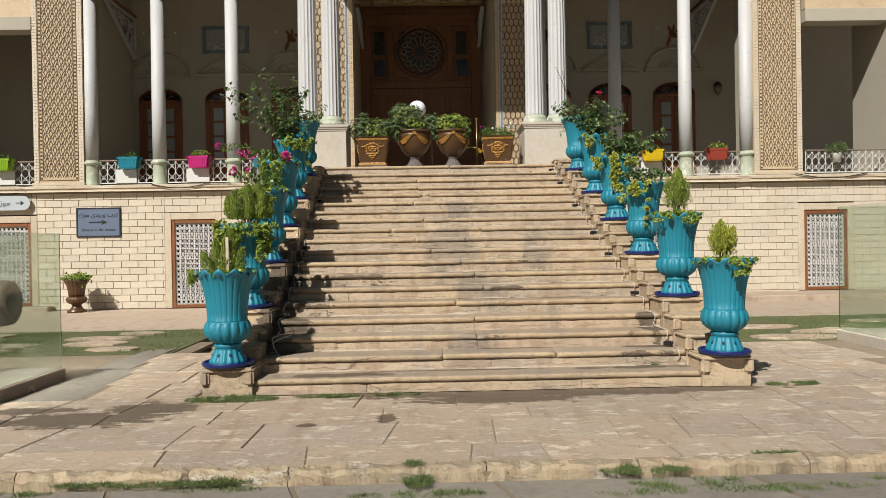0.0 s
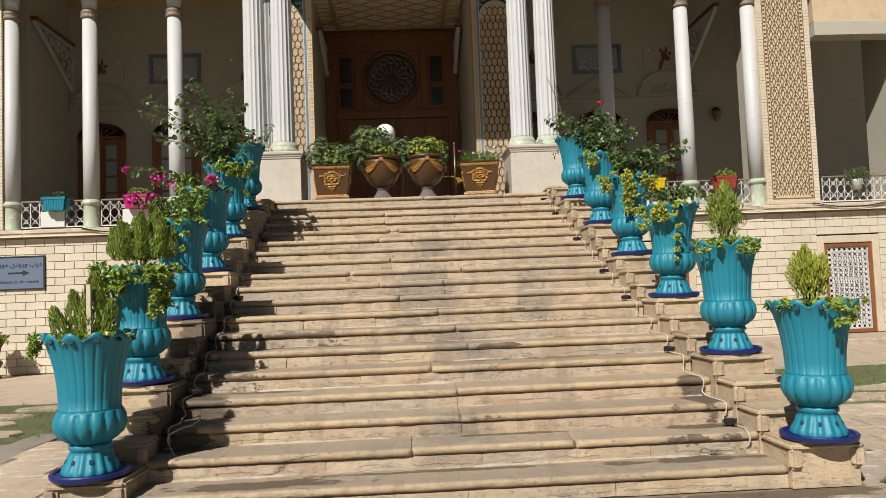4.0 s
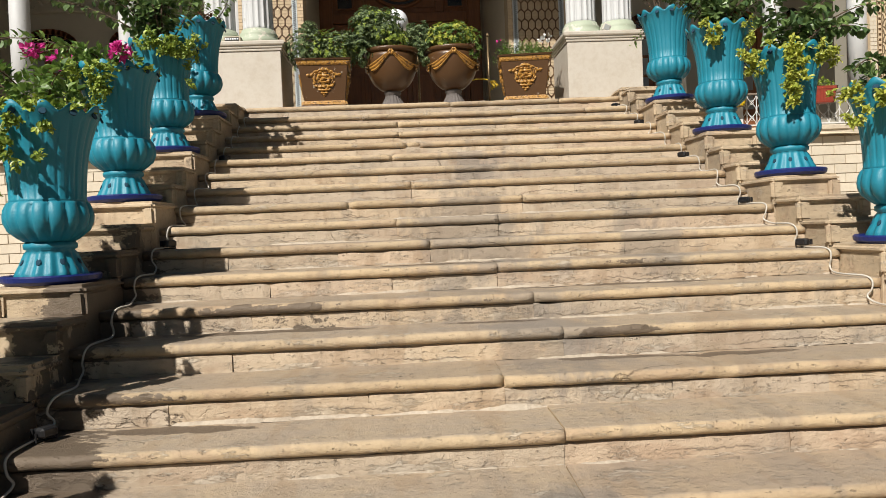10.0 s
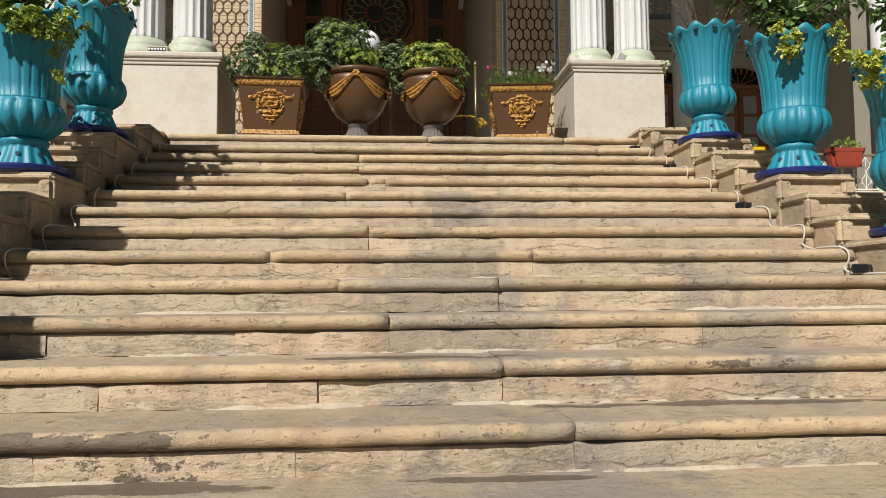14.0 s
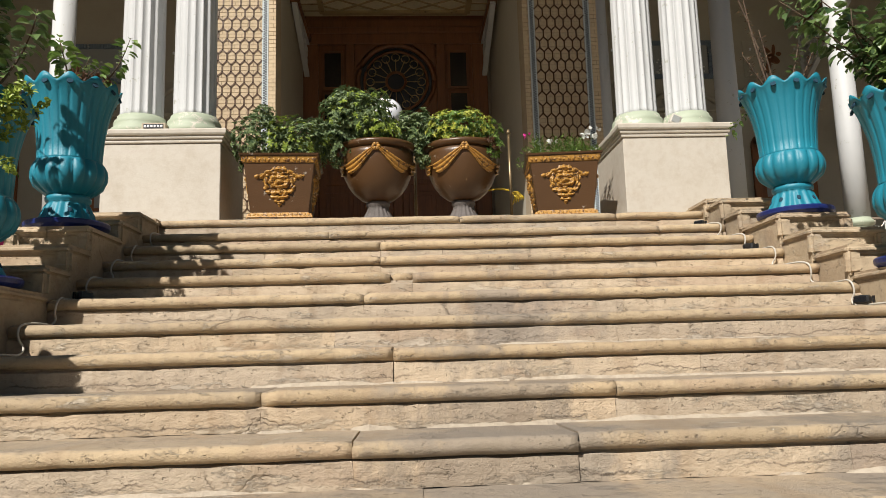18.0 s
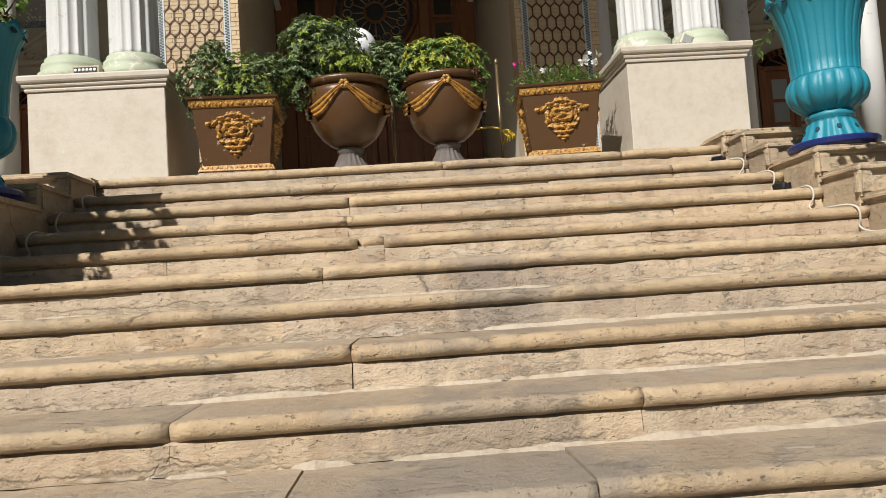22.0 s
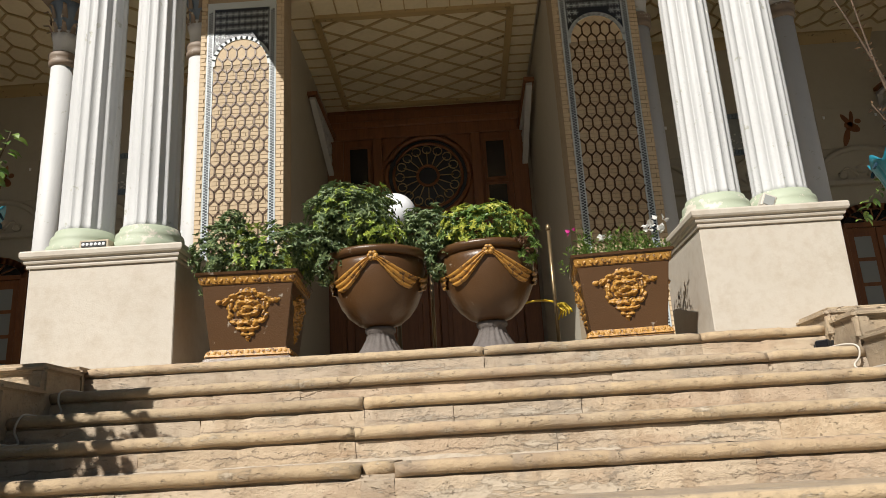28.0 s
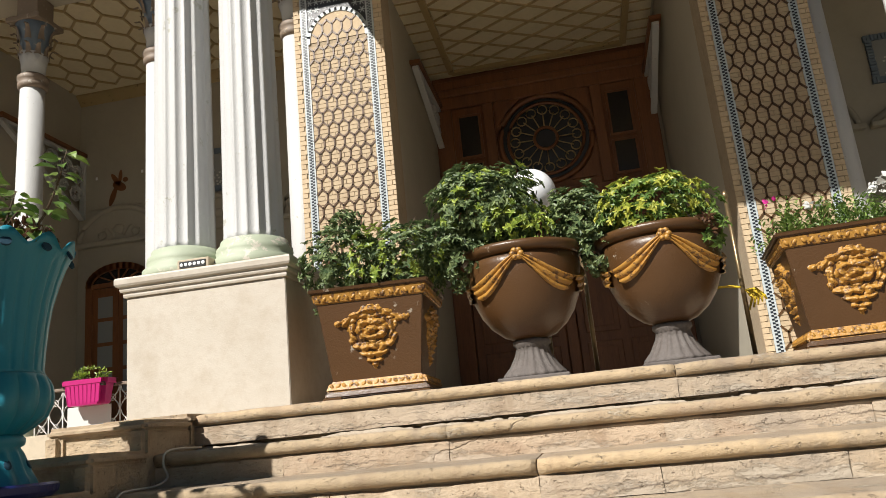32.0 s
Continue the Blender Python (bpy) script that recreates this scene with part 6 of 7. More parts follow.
def flower_box(x, c, label, w=0.30, h=0.31, z=3.72):
    o = thing("flower_box", label, "flower box", m=pose(x, 18.06, z), group="flower boxes on the gallery rail")
    mt = plastic("plastic_" + label.split()[0], c)
    b = bmesh.new()
    rows = []
    for r, zz in ((0.82, 0.0), (0.86, 0.02), (0.97, h * 0.8), (1.0, h * 0.8), (1.04, h * 0.82), (1.06, h), (1.0, h), (0.93, h * 0.75)):
        rows.append([b.verts.new((w * r * sx, 0.13 * r * sy, zz)) for sx, sy in ((-1, -1), (1, -1), (1, 1), (-1, 1))])
    for p, q in zip(rows, rows[1:]):
        for i in range(4):
            b.faces.new((p[i], p[(i + 1) % 4], q[(i + 1) % 4], q[i]))
    b.faces.new(rows[0][::-1])
    bmesh.ops.bevel(b, geom=[e for e in b.edges if abs(e.verts[0].co.z - e.verts[1].co.z) > 0.01], offset=0.055, segments=4, affect="EDGES")
    tub = part("tub", b, mt, o)
    for i in range(9):
        rx = -w * 0.78 + w * 1.56 * i / 8
        part("rib", tube([(rx * 0.9, -0.112, 0.025), (rx, -0.128, h * 0.78)], 0.007, 5), mt, tub)
    part("soil", box(-w * 0.93, w * 0.93, -0.115, 0.115, h * 0.7, h * 0.85), SOIL, o)
    part("hook", tube([(-w * 0.5, 0.13, h * 0.9), (-w * 0.5, 0.2, h + 0.02), (-w * 0.5, 0.24, h - 0.1)], 0.008, 5), BLACK, o)
    part("hook", tube([(w * 0.5, 0.13, h * 0.9), (w * 0.5, 0.2, h + 0.02), (w * 0.5, 0.24, h - 0.1)], 0.008, 5), BLACK, o)
    return o


BOXES = [(-7.80, (0.015, 0.26, 0.36), "turquoise plastic flower box hooked on the gallery rail"), (-5.96, (0.62, 0.02, 0.22), "pink plastic flower box hooked on the gallery rail"),
         (-11.15, (0.28, 0.5, 0.02), "lime plastic flower box hooked on the gallery rail"), (-4.25, (0.015, 0.30, 0.36), "teal plastic flower box hooked on the gallery rail"),
         (6.17, (0.8, 0.55, 0.01), "yellow plastic flower box hooked on the gallery rail"), (7.91, (0.36, 0.06, 0.035), "brick-red plastic flower box hooked on the gallery rail")]
for bx, bc, bl in BOXES:
    flower_box(bx, bc, bl)
wp = thing("white_pot", "small white pot on the gallery rail", "flower pot", m=pose(11.2, 18.1, 3.62))
part("pot", lathe([(0.09, 0.0), (0.13, 0.22), (0.14, 0.24), (0.12, 0.24), (0.1, 0.2)], 20), WHITEIRON, wp, smooth=True)
part("hook", tube([(0, 0.1, 0.2), (0, 0.13, 0.37), (0, 0.2, 0.3)], 0.008, 5), BLACK, wp)

# ---- stone urn by the basement wall ----
urn = thing("stone_urn", "brown glazed fluted urn planter standing by the brick wall", "urn", m=pose(-9.0, 17.5, -0.012) @ Matrix.Scale(1.06, 4), group="")
part("foot", lathe([(0.22, 0.0), (0.22, 0.04), (0.14, 0.1), (0.1, 0.17), (0.12, 0.2)], 32), BROWN, urn, smooth=True)
part("bowl", lathe([(0.11, 0.19), (0.21, 0.24), (0.25, 0.31), (0.22, 0.37), (0.17, 0.39)], 64, lambda i, a, r, z: (r * (1 - 0.08 * (1 - abs(math.sin(a * 7)) ** 0.5)), z)), BROWN, urn, smooth=True)
part("cup", lathe([(0.17, 0.38), (0.18, 0.5), (0.21, 0.65), (0.27, 0.76), (0.3, 0.79), (0.27, 0.79), (0.2, 0.7)], 64, lambda i, a, r, z: (r * (1 + 0.04 * math.cos(a * 16)), z)), BROWN, urn, smooth=True)
part("soil", lathe([(0.25, 0.72), (0.05, 0.76)], 16), SOIL, urn)

# ---- plants ----


def leaf_mesh(name, items, material, wide=0.5, fold=0.12):
    """Many small folded leaves as one mesh; items are (place, direction, up, length)."""
    n = len(items)
    p = np.array([i[0] for i in items], float)
    d = np.array([i[1] for i in items], float)
    u = np.array([i[2] for i in items], float)
    ln = np.array([i[3] for i in items], float)[:, None]
    d /= np.linalg.norm(d, axis=1, keepdims=True) + 1e-9
    s = np.cross(d, u)
    s /= np.linalg.norm(s, axis=1, keepdims=True) + 1e-9
    w = np.cross(s, d)
    if wide < 0.4:
        v = np.stack([p, p + ln * (0.42 * d + 0.5 * wide * s + fold * w), p + ln * (0.45 * d), p + ln * (0.42 * d - 0.5 * wide * s + fold * w), p + ln * d - ln * 0.08 * w], 1).reshape(-1, 3)
        tris, m = [[0, 2, 1], [0, 3, 2], [1, 2, 4], [2, 3, 4]], 5
    else:
        edge = ((0.14, 0.34, 0.6), (0.40, 0.5, 1.0), (0.70, 0.36, 0.7))
        rim = [p] + [p + ln * (t * d + r * wide * s + fold * k * w) for t, r, k in edge] + [p + ln * (d - 0.14 * w)] + [p + ln * (t * d - r * wide * s + fold * k * w) for t, r, k in edge[::-1]]
        v = np.stack(rim + [p + ln * (0.45 * d)], 1).reshape(-1, 3)
        tris, m = [[8, i, (i + 1) % 8] for i in range(8)], 9
    base = (np.arange(n) * m)[:, None, None]
    f = (np.array(tris)[None] + base).reshape(-1, 3)
    me = bpy.data.meshes.new(name)
    me.from_pydata(v.tolist(), [], f.tolist())
    me.materials.append(material)
    return me


def rvec(q):
    return Vector((q.gauss(0, 1), q.gauss(0, 1), q.gauss(0, 1))).normalized()


def cloud(q, c, r, n, size, up=0.4, hollow=0.55, tufts=0):
    """Leaves in an uneven rounded crown: tufts of leaves round many twig ends."""
    out = []
    c = Vector(c)
    tufts = tufts or max(6, n // 7)
    per = max(3, n // tufts)
    for _ in range(tufts):
        v = rvec(q)
        k = (hollow + (1 - hollow) * q.random()) * (1 + 0.28 * noise.noise(v * 2.3 + c))
        tip = c + Vector((v.x * r[0], v.y * r[1], v.z * r[2])) * k
        ax = (Vector((v.x, v.y, v.z + up)) + rvec(q) * 0.35).normalized()
        for i in range(per):
            a = (rvec(q) + ax * 0.9).normalized()
            out.append((tip + a * size * 0.3, a, (ax + rvec(q) * 0.6), size * q.uniform(0.6, 1.25)))
    return out


def spray(q, pts, n, size, droop=0.3, off=0.012):
    """Leaves set along a branch."""
    out = []
    pts = [Vector(p) for p in pts]
    for i in range(n):
        t = (i + q.random()) / n * (len(pts) - 1)
        k = min(int(t), len(pts) - 2)
        p = pts[k].lerp(pts[k + 1], t - k)
        ax = (pts[k + 1] - pts[k]).normalized()
        side = ax.cross(rvec(q)).normalized()
        a = (side + ax * 0.4 + Vector((0, 0, -droop))).normalized()
        out.append((p + side * off, a, Vector((0, 0, 1)) + rvec(q) * 0.5, size * q.uniform(0.65, 1.2)))
    return out


def fan(q, c, h, w, n, size, bare=0.25, tilt=0.7):
    """Feathery conifer: pointed fronds that fan out from one stock, leaflets on both sides of each."""
    out = []
    c = Vector(c)
    for _ in range(n):
        a, k, u = q.uniform(0, 6.283), math.sqrt(q.random()), q.random()
        d = Vector((math.cos(a) * (tilt + 0.25) * k, math.sin(a) * (tilt + 0.25) * k, 1.0)).normalized()
        ln = h * q.uniform(0.26, 0.42)
        wide = math.sin(math.pi * (0.22 + 0.62 * u)) ** 0.8
        base = c + Vector((math.cos(a) * w * 0.62 * k * wide, math.sin(a) * w * 0.62 * k * wide, h * (bare + (0.72 - bare) * u)))
        side = d.cross(rvec(q)).normalized()
        up = side.cross(d)
        m = 20
        t0 = 0.05
        for i in range(m):
            t = t0 + (1 - t0) * i / m
            p = base + d * ln * t + Vector((math.cos(a), math.sin(a), 0)) * 0.06 * k * t * t
            s = 1 if i % 2 else -1
            out.append((p, (d * 0.9 + side * s * 0.7 + up * q.uniform(-0.5, 0.5)).normalized(), up + rvec(q) * 0.4, size * q.uniform(0.7, 1.15) * (1.15 - 0.65 * t)))
    return out


def rosettes(q, c, r, n, size, hollow=0.62):
    """An uneven rounded crown of leaf rosettes, one at each twig end, turned outwards."""
    out = []
    c = Vector(c)
    for _ in range(n):
        v = rvec(q)
        k = (hollow + (1 - hollow) * math.sqrt(q.random())) * (1 + 0.30 * noise.noise(v * 2.6 + c))
        tip = c + Vector((v.x * r[0], v.y * r[1], v.z * r[2])) * k
        ax = (v + Vector((0, 0, 0.55)) + rvec(q) * 0.3).normalized()
        side = ax.cross(rvec(q)).normalized()
        other = ax.cross(side)
        a0, big = q.uniform(0, 6.283), size * q.uniform(0.75, 1.2)
        for ring, (m, lift, ln) in enumerate(((6, 0.25, 1.0), (4, 0.9, 0.7))):
            for i in range(m):
                a = a0 + 6.283 * i / m + ring * 0.5
                d = side * math.cos(a) + other * math.sin(a) + ax * lift + rvec(q) * 0.38
                out.append((tip - ax * 0.01 * ring, d, ax, big * ln * q.uniform(0.8, 1.15)))
    return out


def flame(q, base, h, r, n, size, lean=(0.0, 0.0)):
    """A dense upright clump of scale-like conifer sprays, pointed at the top."""
    out = []
    base = Vector(base)
    for _ in range(n):
        t, a = q.random() ** 0.85, q.uniform(0, 6.283)
        wide = r * (1 - t) ** 0.65 * min(1.0, 0.45 + 2.2 * t) * (0.72 + 0.28 * math.sqrt(q.random())) * (1 + 0.25 * math.cos(a * 3 + base.x * 40 + 5 * t))
        o = Vector((math.cos(a), math.sin(a), 0))
        p = base + o * wide + Vector((lean[0] * t * h, lean[1] * t * h, h * 0.92 * t))
        out.append((p, o * 0.42 + Vector((lean[0], lean[1], 1.0)) + rvec(q) * 0.22, o + rvec(q) * 0.5, size * q.uniform(0.7, 1.25)))
    return out


def egg(q, c, r, n, size):
    """A compact round head of small upright sprays."""
    out = []
    c = Vector(c)
    for _ in range(n):
        v = rvec(q)
        k = (0.55 + 0.45 * q.random()) * (1 + 0.55 * noise.noise(v * 2.6 + c))
        p = c + Vector((v.x * r[0], v.y * r[1], v.z * r[2])) * k
        out.append((p, Vector((v.x * 0.55, v.y * 0.55, 0.9)) + rvec(q) * 0.35, v + rvec(q) * 0.5, size * q.uniform(0.65, 1.25)))
    return out


def curve(a, b, bend, n=7):
    a, b, bend = Vector(a), Vector(b), Vector(bend)
    return [a.lerp(b, i / n) + bend * math.sin(math.pi * i / n) for i in range(n + 1)]


def plant(name, label, parts, stem=None, r0=0.008, r1=0.003, category="plant", group="potted plants"):
    """One plant: parts are (part name, leaves, material, width)."""
    o = thing(name, label, category, group=group)
    for path in stem or ():
        part("stem", tube(path, r0, 5, None, r1), BARK, o, "brown woody stem", smooth=True)
    for pn, items, mt, wide in parts:
        q = part(pn, leaf_mesh(pn, items, mt, wide), None, o)
        q["kind"] = "stuff"
    return o


def rim_cover(q, v, n=260, size=0.042, lift=0.03):
    """Low leaves that fill the top of a vase."""
    x, y, z = v
    n, size = int(n * 1.5), size * 1.1
    out = []
    for _ in range(n // 4):
        a, r = q.uniform(0, 6.283), 0.30 * math.sqrt(q.random())
        p = Vector((x + r * math.cos(a), y + r * math.sin(a), z + 0.975 + lift * q.random() + 0.035 * (1 - r / 0.3)))
        for i in range(4):
            d = (rvec(q) + Vector((math.cos(a) * 0.5, math.sin(a) * 0.5, 0.55))).normalized()
            out.append((p, d, Vector((0, 0, 1)) + rvec(q) * 0.5, size * q.uniform(0.6, 1.2)))
    return out


def trail(q, v, ang, length, n, size=0.04, width=0.09):
    """Plump clusters of leaves that hang over the rim of a vase; ang in degrees from +x."""
    x, y, z = v
    a = radians(ang)
    out = []
    k = max(4, n // 7)
    for _ in range(k):
        t = q.random() ** 1.1
        da = q.gauss(0, width / 0.33 * (1 - 0.5 * t))
        r = 0.345 + 0.05 * q.random() - (0.07 * min(1.0, t * length / 0.5))
        c = Vector((x + r * math.cos(a + da), y + r * math.sin(a + da), z + 1.02 - length * t + 0.02 * q.gauss(0, 1)))
        o = Vector((math.cos(a + da), math.sin(a + da), 0.15))
        for i in range(24):
            d = (o * 0.55 + rvec(q)).normalized()
            out.append((c + rvec(q) * size * 0.75 * q.random() ** 0.4, d, o + Vector((0, 0, 0.7)) + rvec(q) * 0.5, size * 0.92 * q.uniform(0.6, 1.2)))
    return out


pq = random.Random(21)
L, R = V_L, V_R


def at(v, dx=0.0, dy=0.0, dz=0.0):
    return Vector((v[0] + dx, v[1] + dy, v[2] + 0.97 + dz))


# left flight, from the bottom up
plant("potted_conifer", "small feathery yellow-green conifer with low leaves in a turquoise vase",
      [("foliage", flame(pq, at(L[0], 0.02, 0, 0.0), 0.52, 0.12, 1500, 0.04, (0.05, 0)) + flame(pq, at(L[0], -0.07, 0.03, 0.0), 0.38, 0.10, 900, 0.04, (-0.15, 0)), LEAF_CON, 0.34), ("side_foliage", flame(pq, at(L[0], -0.15, -0.05, 0.0), 0.26, 0.08, 500, 0.04, (-0.3, 0)) + flame(pq, at(L[0], 0.12, -0.03, 0.0), 0.30, 0.07, 500, 0.04, (0.2, 0)), LEAF_CON, 0.34),
       ("ground_cover", rim_cover(pq, L[0], 380) + trail(pq, L[0], 200, 0.10, 70, 0.042, 0.06), LEAF_LIME, 0.62)], [curve(at(L[0], 0, 0, -0.05), at(L[0], 0.0, 0, 0.3), (0, 0, 0))], category="conifer")
stake = thing("plant_stake", "pale wooden stake in the vase", "stake", bm=box(L[0][0] + 0.02, L[0][0] + 0.05, L[0][1] - 0.1, L[0][1] - 0.08, L[0][2] + 0.9, L[0][2] + 1.38), material=LEDGE)
plant("potted_conifer", "bushy green dwarf conifer above trailing leaves in a turquoise vase",
      [("foliage", sum((flame(pq, at(L[1], dx, dy, 0.12), hh, 0.075, 800, 0.042, (dx * 0.7, dy * 0.5)) for dx, dy, hh in ((-0.20, 0.0, 0.30), (-0.12, -0.06, 0.36), (-0.05, 0.05, 0.40), (0.02, -0.05, 0.44), (0.10, 0.03, 0.47), (0.16, -0.04, 0.38), (0.22, 0.02, 0.30), (-0.14, 0.1, 0.36), (0.05, 0.12, 0.42))), []), LEAF_CON, 0.34), ("fronds", fan(pq, at(L[1], -0.0, -0.02, 0.02), 0.36, 0.30, 26, 0.04, 0.05, 0.5), LEAF_CON, 0.3),
       ("ground_cover", rim_cover(pq, L[1], 420), LEAF_LIME, 0.62), ("trailing_leaves", trail(pq, L[1], 205, 0.50, 520, 0.048, 0.14) + trail(pq, L[1], 262, 0.24, 120, 0.046, 0.06) + trail(pq, L[1], 315, 0.40, 300, 0.048, 0.08), LEAF_LIME, 0.62)],
      [curve(at(L[1], 0, 0, -0.05), at(L[1], 0.12 * math.cos(a), 0.12 * math.sin(a), 0.42), (0, 0, 0)) for a in range(6)], category="conifer")
sp = [curve(at(L[2]), at(L[2], -0.45, -0.1, 0.27), (0, 0, 0.08)), curve(at(L[2]), at(L[2], -0.20, -0.15, 0.30), (0, 0, 0.04)), curve(at(L[2]), at(L[2], 0.18, -0.12, 0.27), (0, 0, 0.08)), curve(at(L[2]), at(L[2], -0.05, 0.1, 0.34), (0, 0, 0.05))]
plant("bougainvillea", "bougainvillea with magenta flowers and trailing leaves in a turquoise vase",
      [("foliage", sum((spray(pq, p, 60, 0.065) for p in sp), []) + cloud(pq, at(L[2], -0.05, 0, 0.12), (0.26, 0.24, 0.12), 260, 0.055), LEAF_MID, 0.6),
       ("ground_cover", rim_cover(pq, L[2], 420, 0.042, 0.08), LEAF_LIME, 0.62), ("trailing_leaves", trail(pq, L[2], 250, 0.36, 330, 0.038, 0.18) + trail(pq, L[2], 200, 0.4, 160, 0.038, 0.12), LEAF_LIME, 0.62),
       ("blossom", cloud(pq, at(L[2], -0.45, -0.1, 0.31), (0.06, 0.05, 0.035), 60, 0.04) + cloud(pq, at(L[2], -0.2, -0.15, 0.33), (0.035, 0.035, 0.03), 9, 0.04), PETAL, 0.7)], sp)
sp = [curve(at(L[3]), at(L[3], -0.62, -0.2, 0.12), (0, 0, 0.14)), curve(at(L[3]), at(L[3], -0.35, -0.2, 0.2), (0, 0, 0.08)), curve(at(L[3]), at(L[3], 0.12, -0.28, 0.1), (0, 0, 0.08)), curve(at(L[3]), at(L[3], -0.9, -0.1, 0.3), (0, 0, 0.12))]
plant("bougainvillea", "spreading bougainvillea with magenta flower clusters in a turquoise vase",
      [("foliage", sum((spray(pq, p, 65, 0.07) for p in sp), []) + cloud(pq, at(L[3], -0.1, -0.05, 0.1), (0.28, 0.24, 0.1), 240, 0.06), LEAF_MID, 0.6),
       ("ground_cover", rim_cover(pq, L[3], 330) + trail(pq, L[3], 232, 0.32, 190, 0.042, 0.1) + trail(pq, L[3], 268, 0.30, 150, 0.042, 0.05), LEAF_LIME, 0.62),
       ("blossom", cloud(pq, at(L[3], -0.55, -0.22, 0.18), (0.08, 0.06, 0.04), 75, 0.044) + cloud(pq, at(L[3], 0.13, -0.3, 0.13), (0.07, 0.06, 0.04), 65, 0.044) + cloud(pq, at(L[3], -0.35, -0.2, 0.1), (0.07, 0.06, 0.05), 20, 0.045) + cloud(pq, at(L[3], -0.95, -0.1, 0.32), (0.04, 0.04, 0.03), 9, 0.04), PETAL, 0.7)], sp)
v = L[4]
tips = [(-1.12, -0.1, 0.92), (-1.25, 0.0, 0.78), (-0.55, 0.0, 1.12), (-0.40, 0.1, 0.98), (0.03, 0.0, 1.06), (0.22, 0.05, 0.86), (-0.98, -0.1, 0.42), (-0.15, -0.1, 0.72), (0.10, -0.1, 0.62), (-0.6, -0.05, 0.45), (-0.3, 0.05, 0.82), (-0.75, 0.1, 0.98), (-0.1, 0.12, 0.94), (-0.42, -0.12, 0.62), (0.32, -0.05, 0.5)]
sp = [curve(at(v), at(v, t[0], t[1], t[2] * 1.14), (pq.uniform(-0.14, 0.14), pq.uniform(-0.1, 0.1), 0.10 if t[0] < -0.3 else 0.04)) for t in tips]
plant("climbing_shrub", "tall leafy shrub with long arching branches in a turquoise vase",
      [("foliage", sum((spray(pq, p, 74, 0.078, 0.6, 0.026) for p in sp), []) + cloud(pq, at(v, -0.10, 0, 0.3), (0.24, 0.22, 0.28), 130, 0.07, hollow=0.2), LEAF_DARK, 0.82),
       ("ground_cover", rim_cover(pq, v, 340, 0.04) + trail(pq, v, 300, 0.15, 260, 0.042, 0.15) + trail(pq, v, 330, 0.5, 80, 0.036, 0.04), LEAF_LIME, 0.62)], sp, 0.009, 0.003, category="shrub")
v = L[5]
sp = [curve(at(v), at(v, 0.42, -0.1, 0.40), (0.05, 0, -0.08)), curve(at(v), at(v, 0.1, 0, 0.30), (0, 0, 0)), curve(at(v), at(v, -0.12, 0, 0.45), (0, 0, 0)), curve(at(v), at(v, 0.22, -0.1, 0.18), (0, 0, 0.04))]
plant("leggy_shrub", "leggy shrub with reddish dry leaves in the topmost vase", [("foliage", spray(pq, sp[0], 56, 0.07, 0.5, 0.02) + spray(pq, sp[2], 60, 0.085, 0.5, 0.03) + spray(pq, sp[1], 44, 0.07, 0.5, 0.02), LEAF_MID, 0.75),
      ("dry_leaves", cloud(pq, at(v, 0.05, -0.03, 0.05), (0.24, 0.22, 0.09), 260, 0.05), LEAF_RED, 0.45)], sp, category="shrub")
# right flight, from the bottom up
v = R[0]
plant("potted_conifer", "small round yellow-green conifer over low leaves in a turquoise vase", [("foliage", egg(pq, at(v, 0.0, 0, 0.23), (0.135, 0.135, 0.17), 1300, 0.044) + flame(pq, at(v, -0.02, 0, 0.22), 0.26, 0.09, 420, 0.042) + flame(pq, at(v, 0.06, -0.02, 0.18), 0.22, 0.07, 260, 0.042, (0.2, 0)), LEAF_YEL, 0.34),
      ("ground_cover", rim_cover(pq, v, 520, 0.045) + trail(pq, v, 280, 0.16, 70, 0.04, 0.06), LEAF_LIME, 0.62)], [curve(at(v, 0, 0, -0.05), at(v, 0.09 * math.cos(a * 1.3), 0.09 * math.sin(a * 1.3), 0.38), (0.01, 0, 0)) for a in range(5)], category="conifer")
v = R[1]
plant("potted_conifer", "upright green conifer with a bare lower stem in a turquoise vase", [("foliage", egg(pq, at(v, 0.02, 0, 0.33), (0.145, 0.145, 0.21), 1700, 0.044) + flame(pq, at(v, 0.03, 0, 0.32), 0.32, 0.10, 650, 0.042), LEAF_CON, 0.36), ("lower_twigs", fan(pq, at(v, 0.02, 0, 0.0), 0.30, 0.16, 16, 0.036, 0.4, 0.5), LEAF_CON, 0.2),
      ("ground_cover", rim_cover(pq, v, 520, 0.045, 0.06) + trail(pq, v, 270, 0.1, 80, 0.04, 0.25), LEAF_LIME, 0.62)], [curve(at(v, 0, 0, -0.05), at(v, 0.1 * math.cos(a), 0.1 * math.sin(a), 0.45), (0.01, 0, 0)) for a in range(7)], category="conifer")
v = R[2]
sp = [curve(at(v), at(v, t * 0.32, -0.15 + 0.1 * abs(t), 0.14), (0, 0, 0.14)) for t in (-1, -0.4, 0.3, 0.9, 1.4)]
plant("leafy_shrub", "drooping leafy shrub and trailing yellow-green leaves in a turquoise vase", [("foliage", sum((spray(pq, p, 55, 0.06) for p in sp), []) + cloud(pq, at(v, 0, 0, 0.12), (0.24, 0.22, 0.12), 160, 0.055), LEAF_DARK, 0.6),
      ("ground_cover", rim_cover(pq, v, 260, 0.042), LEAF_LIME, 0.62), ("trailing_leaves", trail(pq, v, 235, 0.22, 130, 0.042, 0.08) + trail(pq, v, 262, 0.62, 90, 0.034, 0.03) + trail(pq, v, 190, 0.3, 90, 0.04, 0.1), LEAF_YEL, 0.62)], sp, category="shrub")
v = R[3]
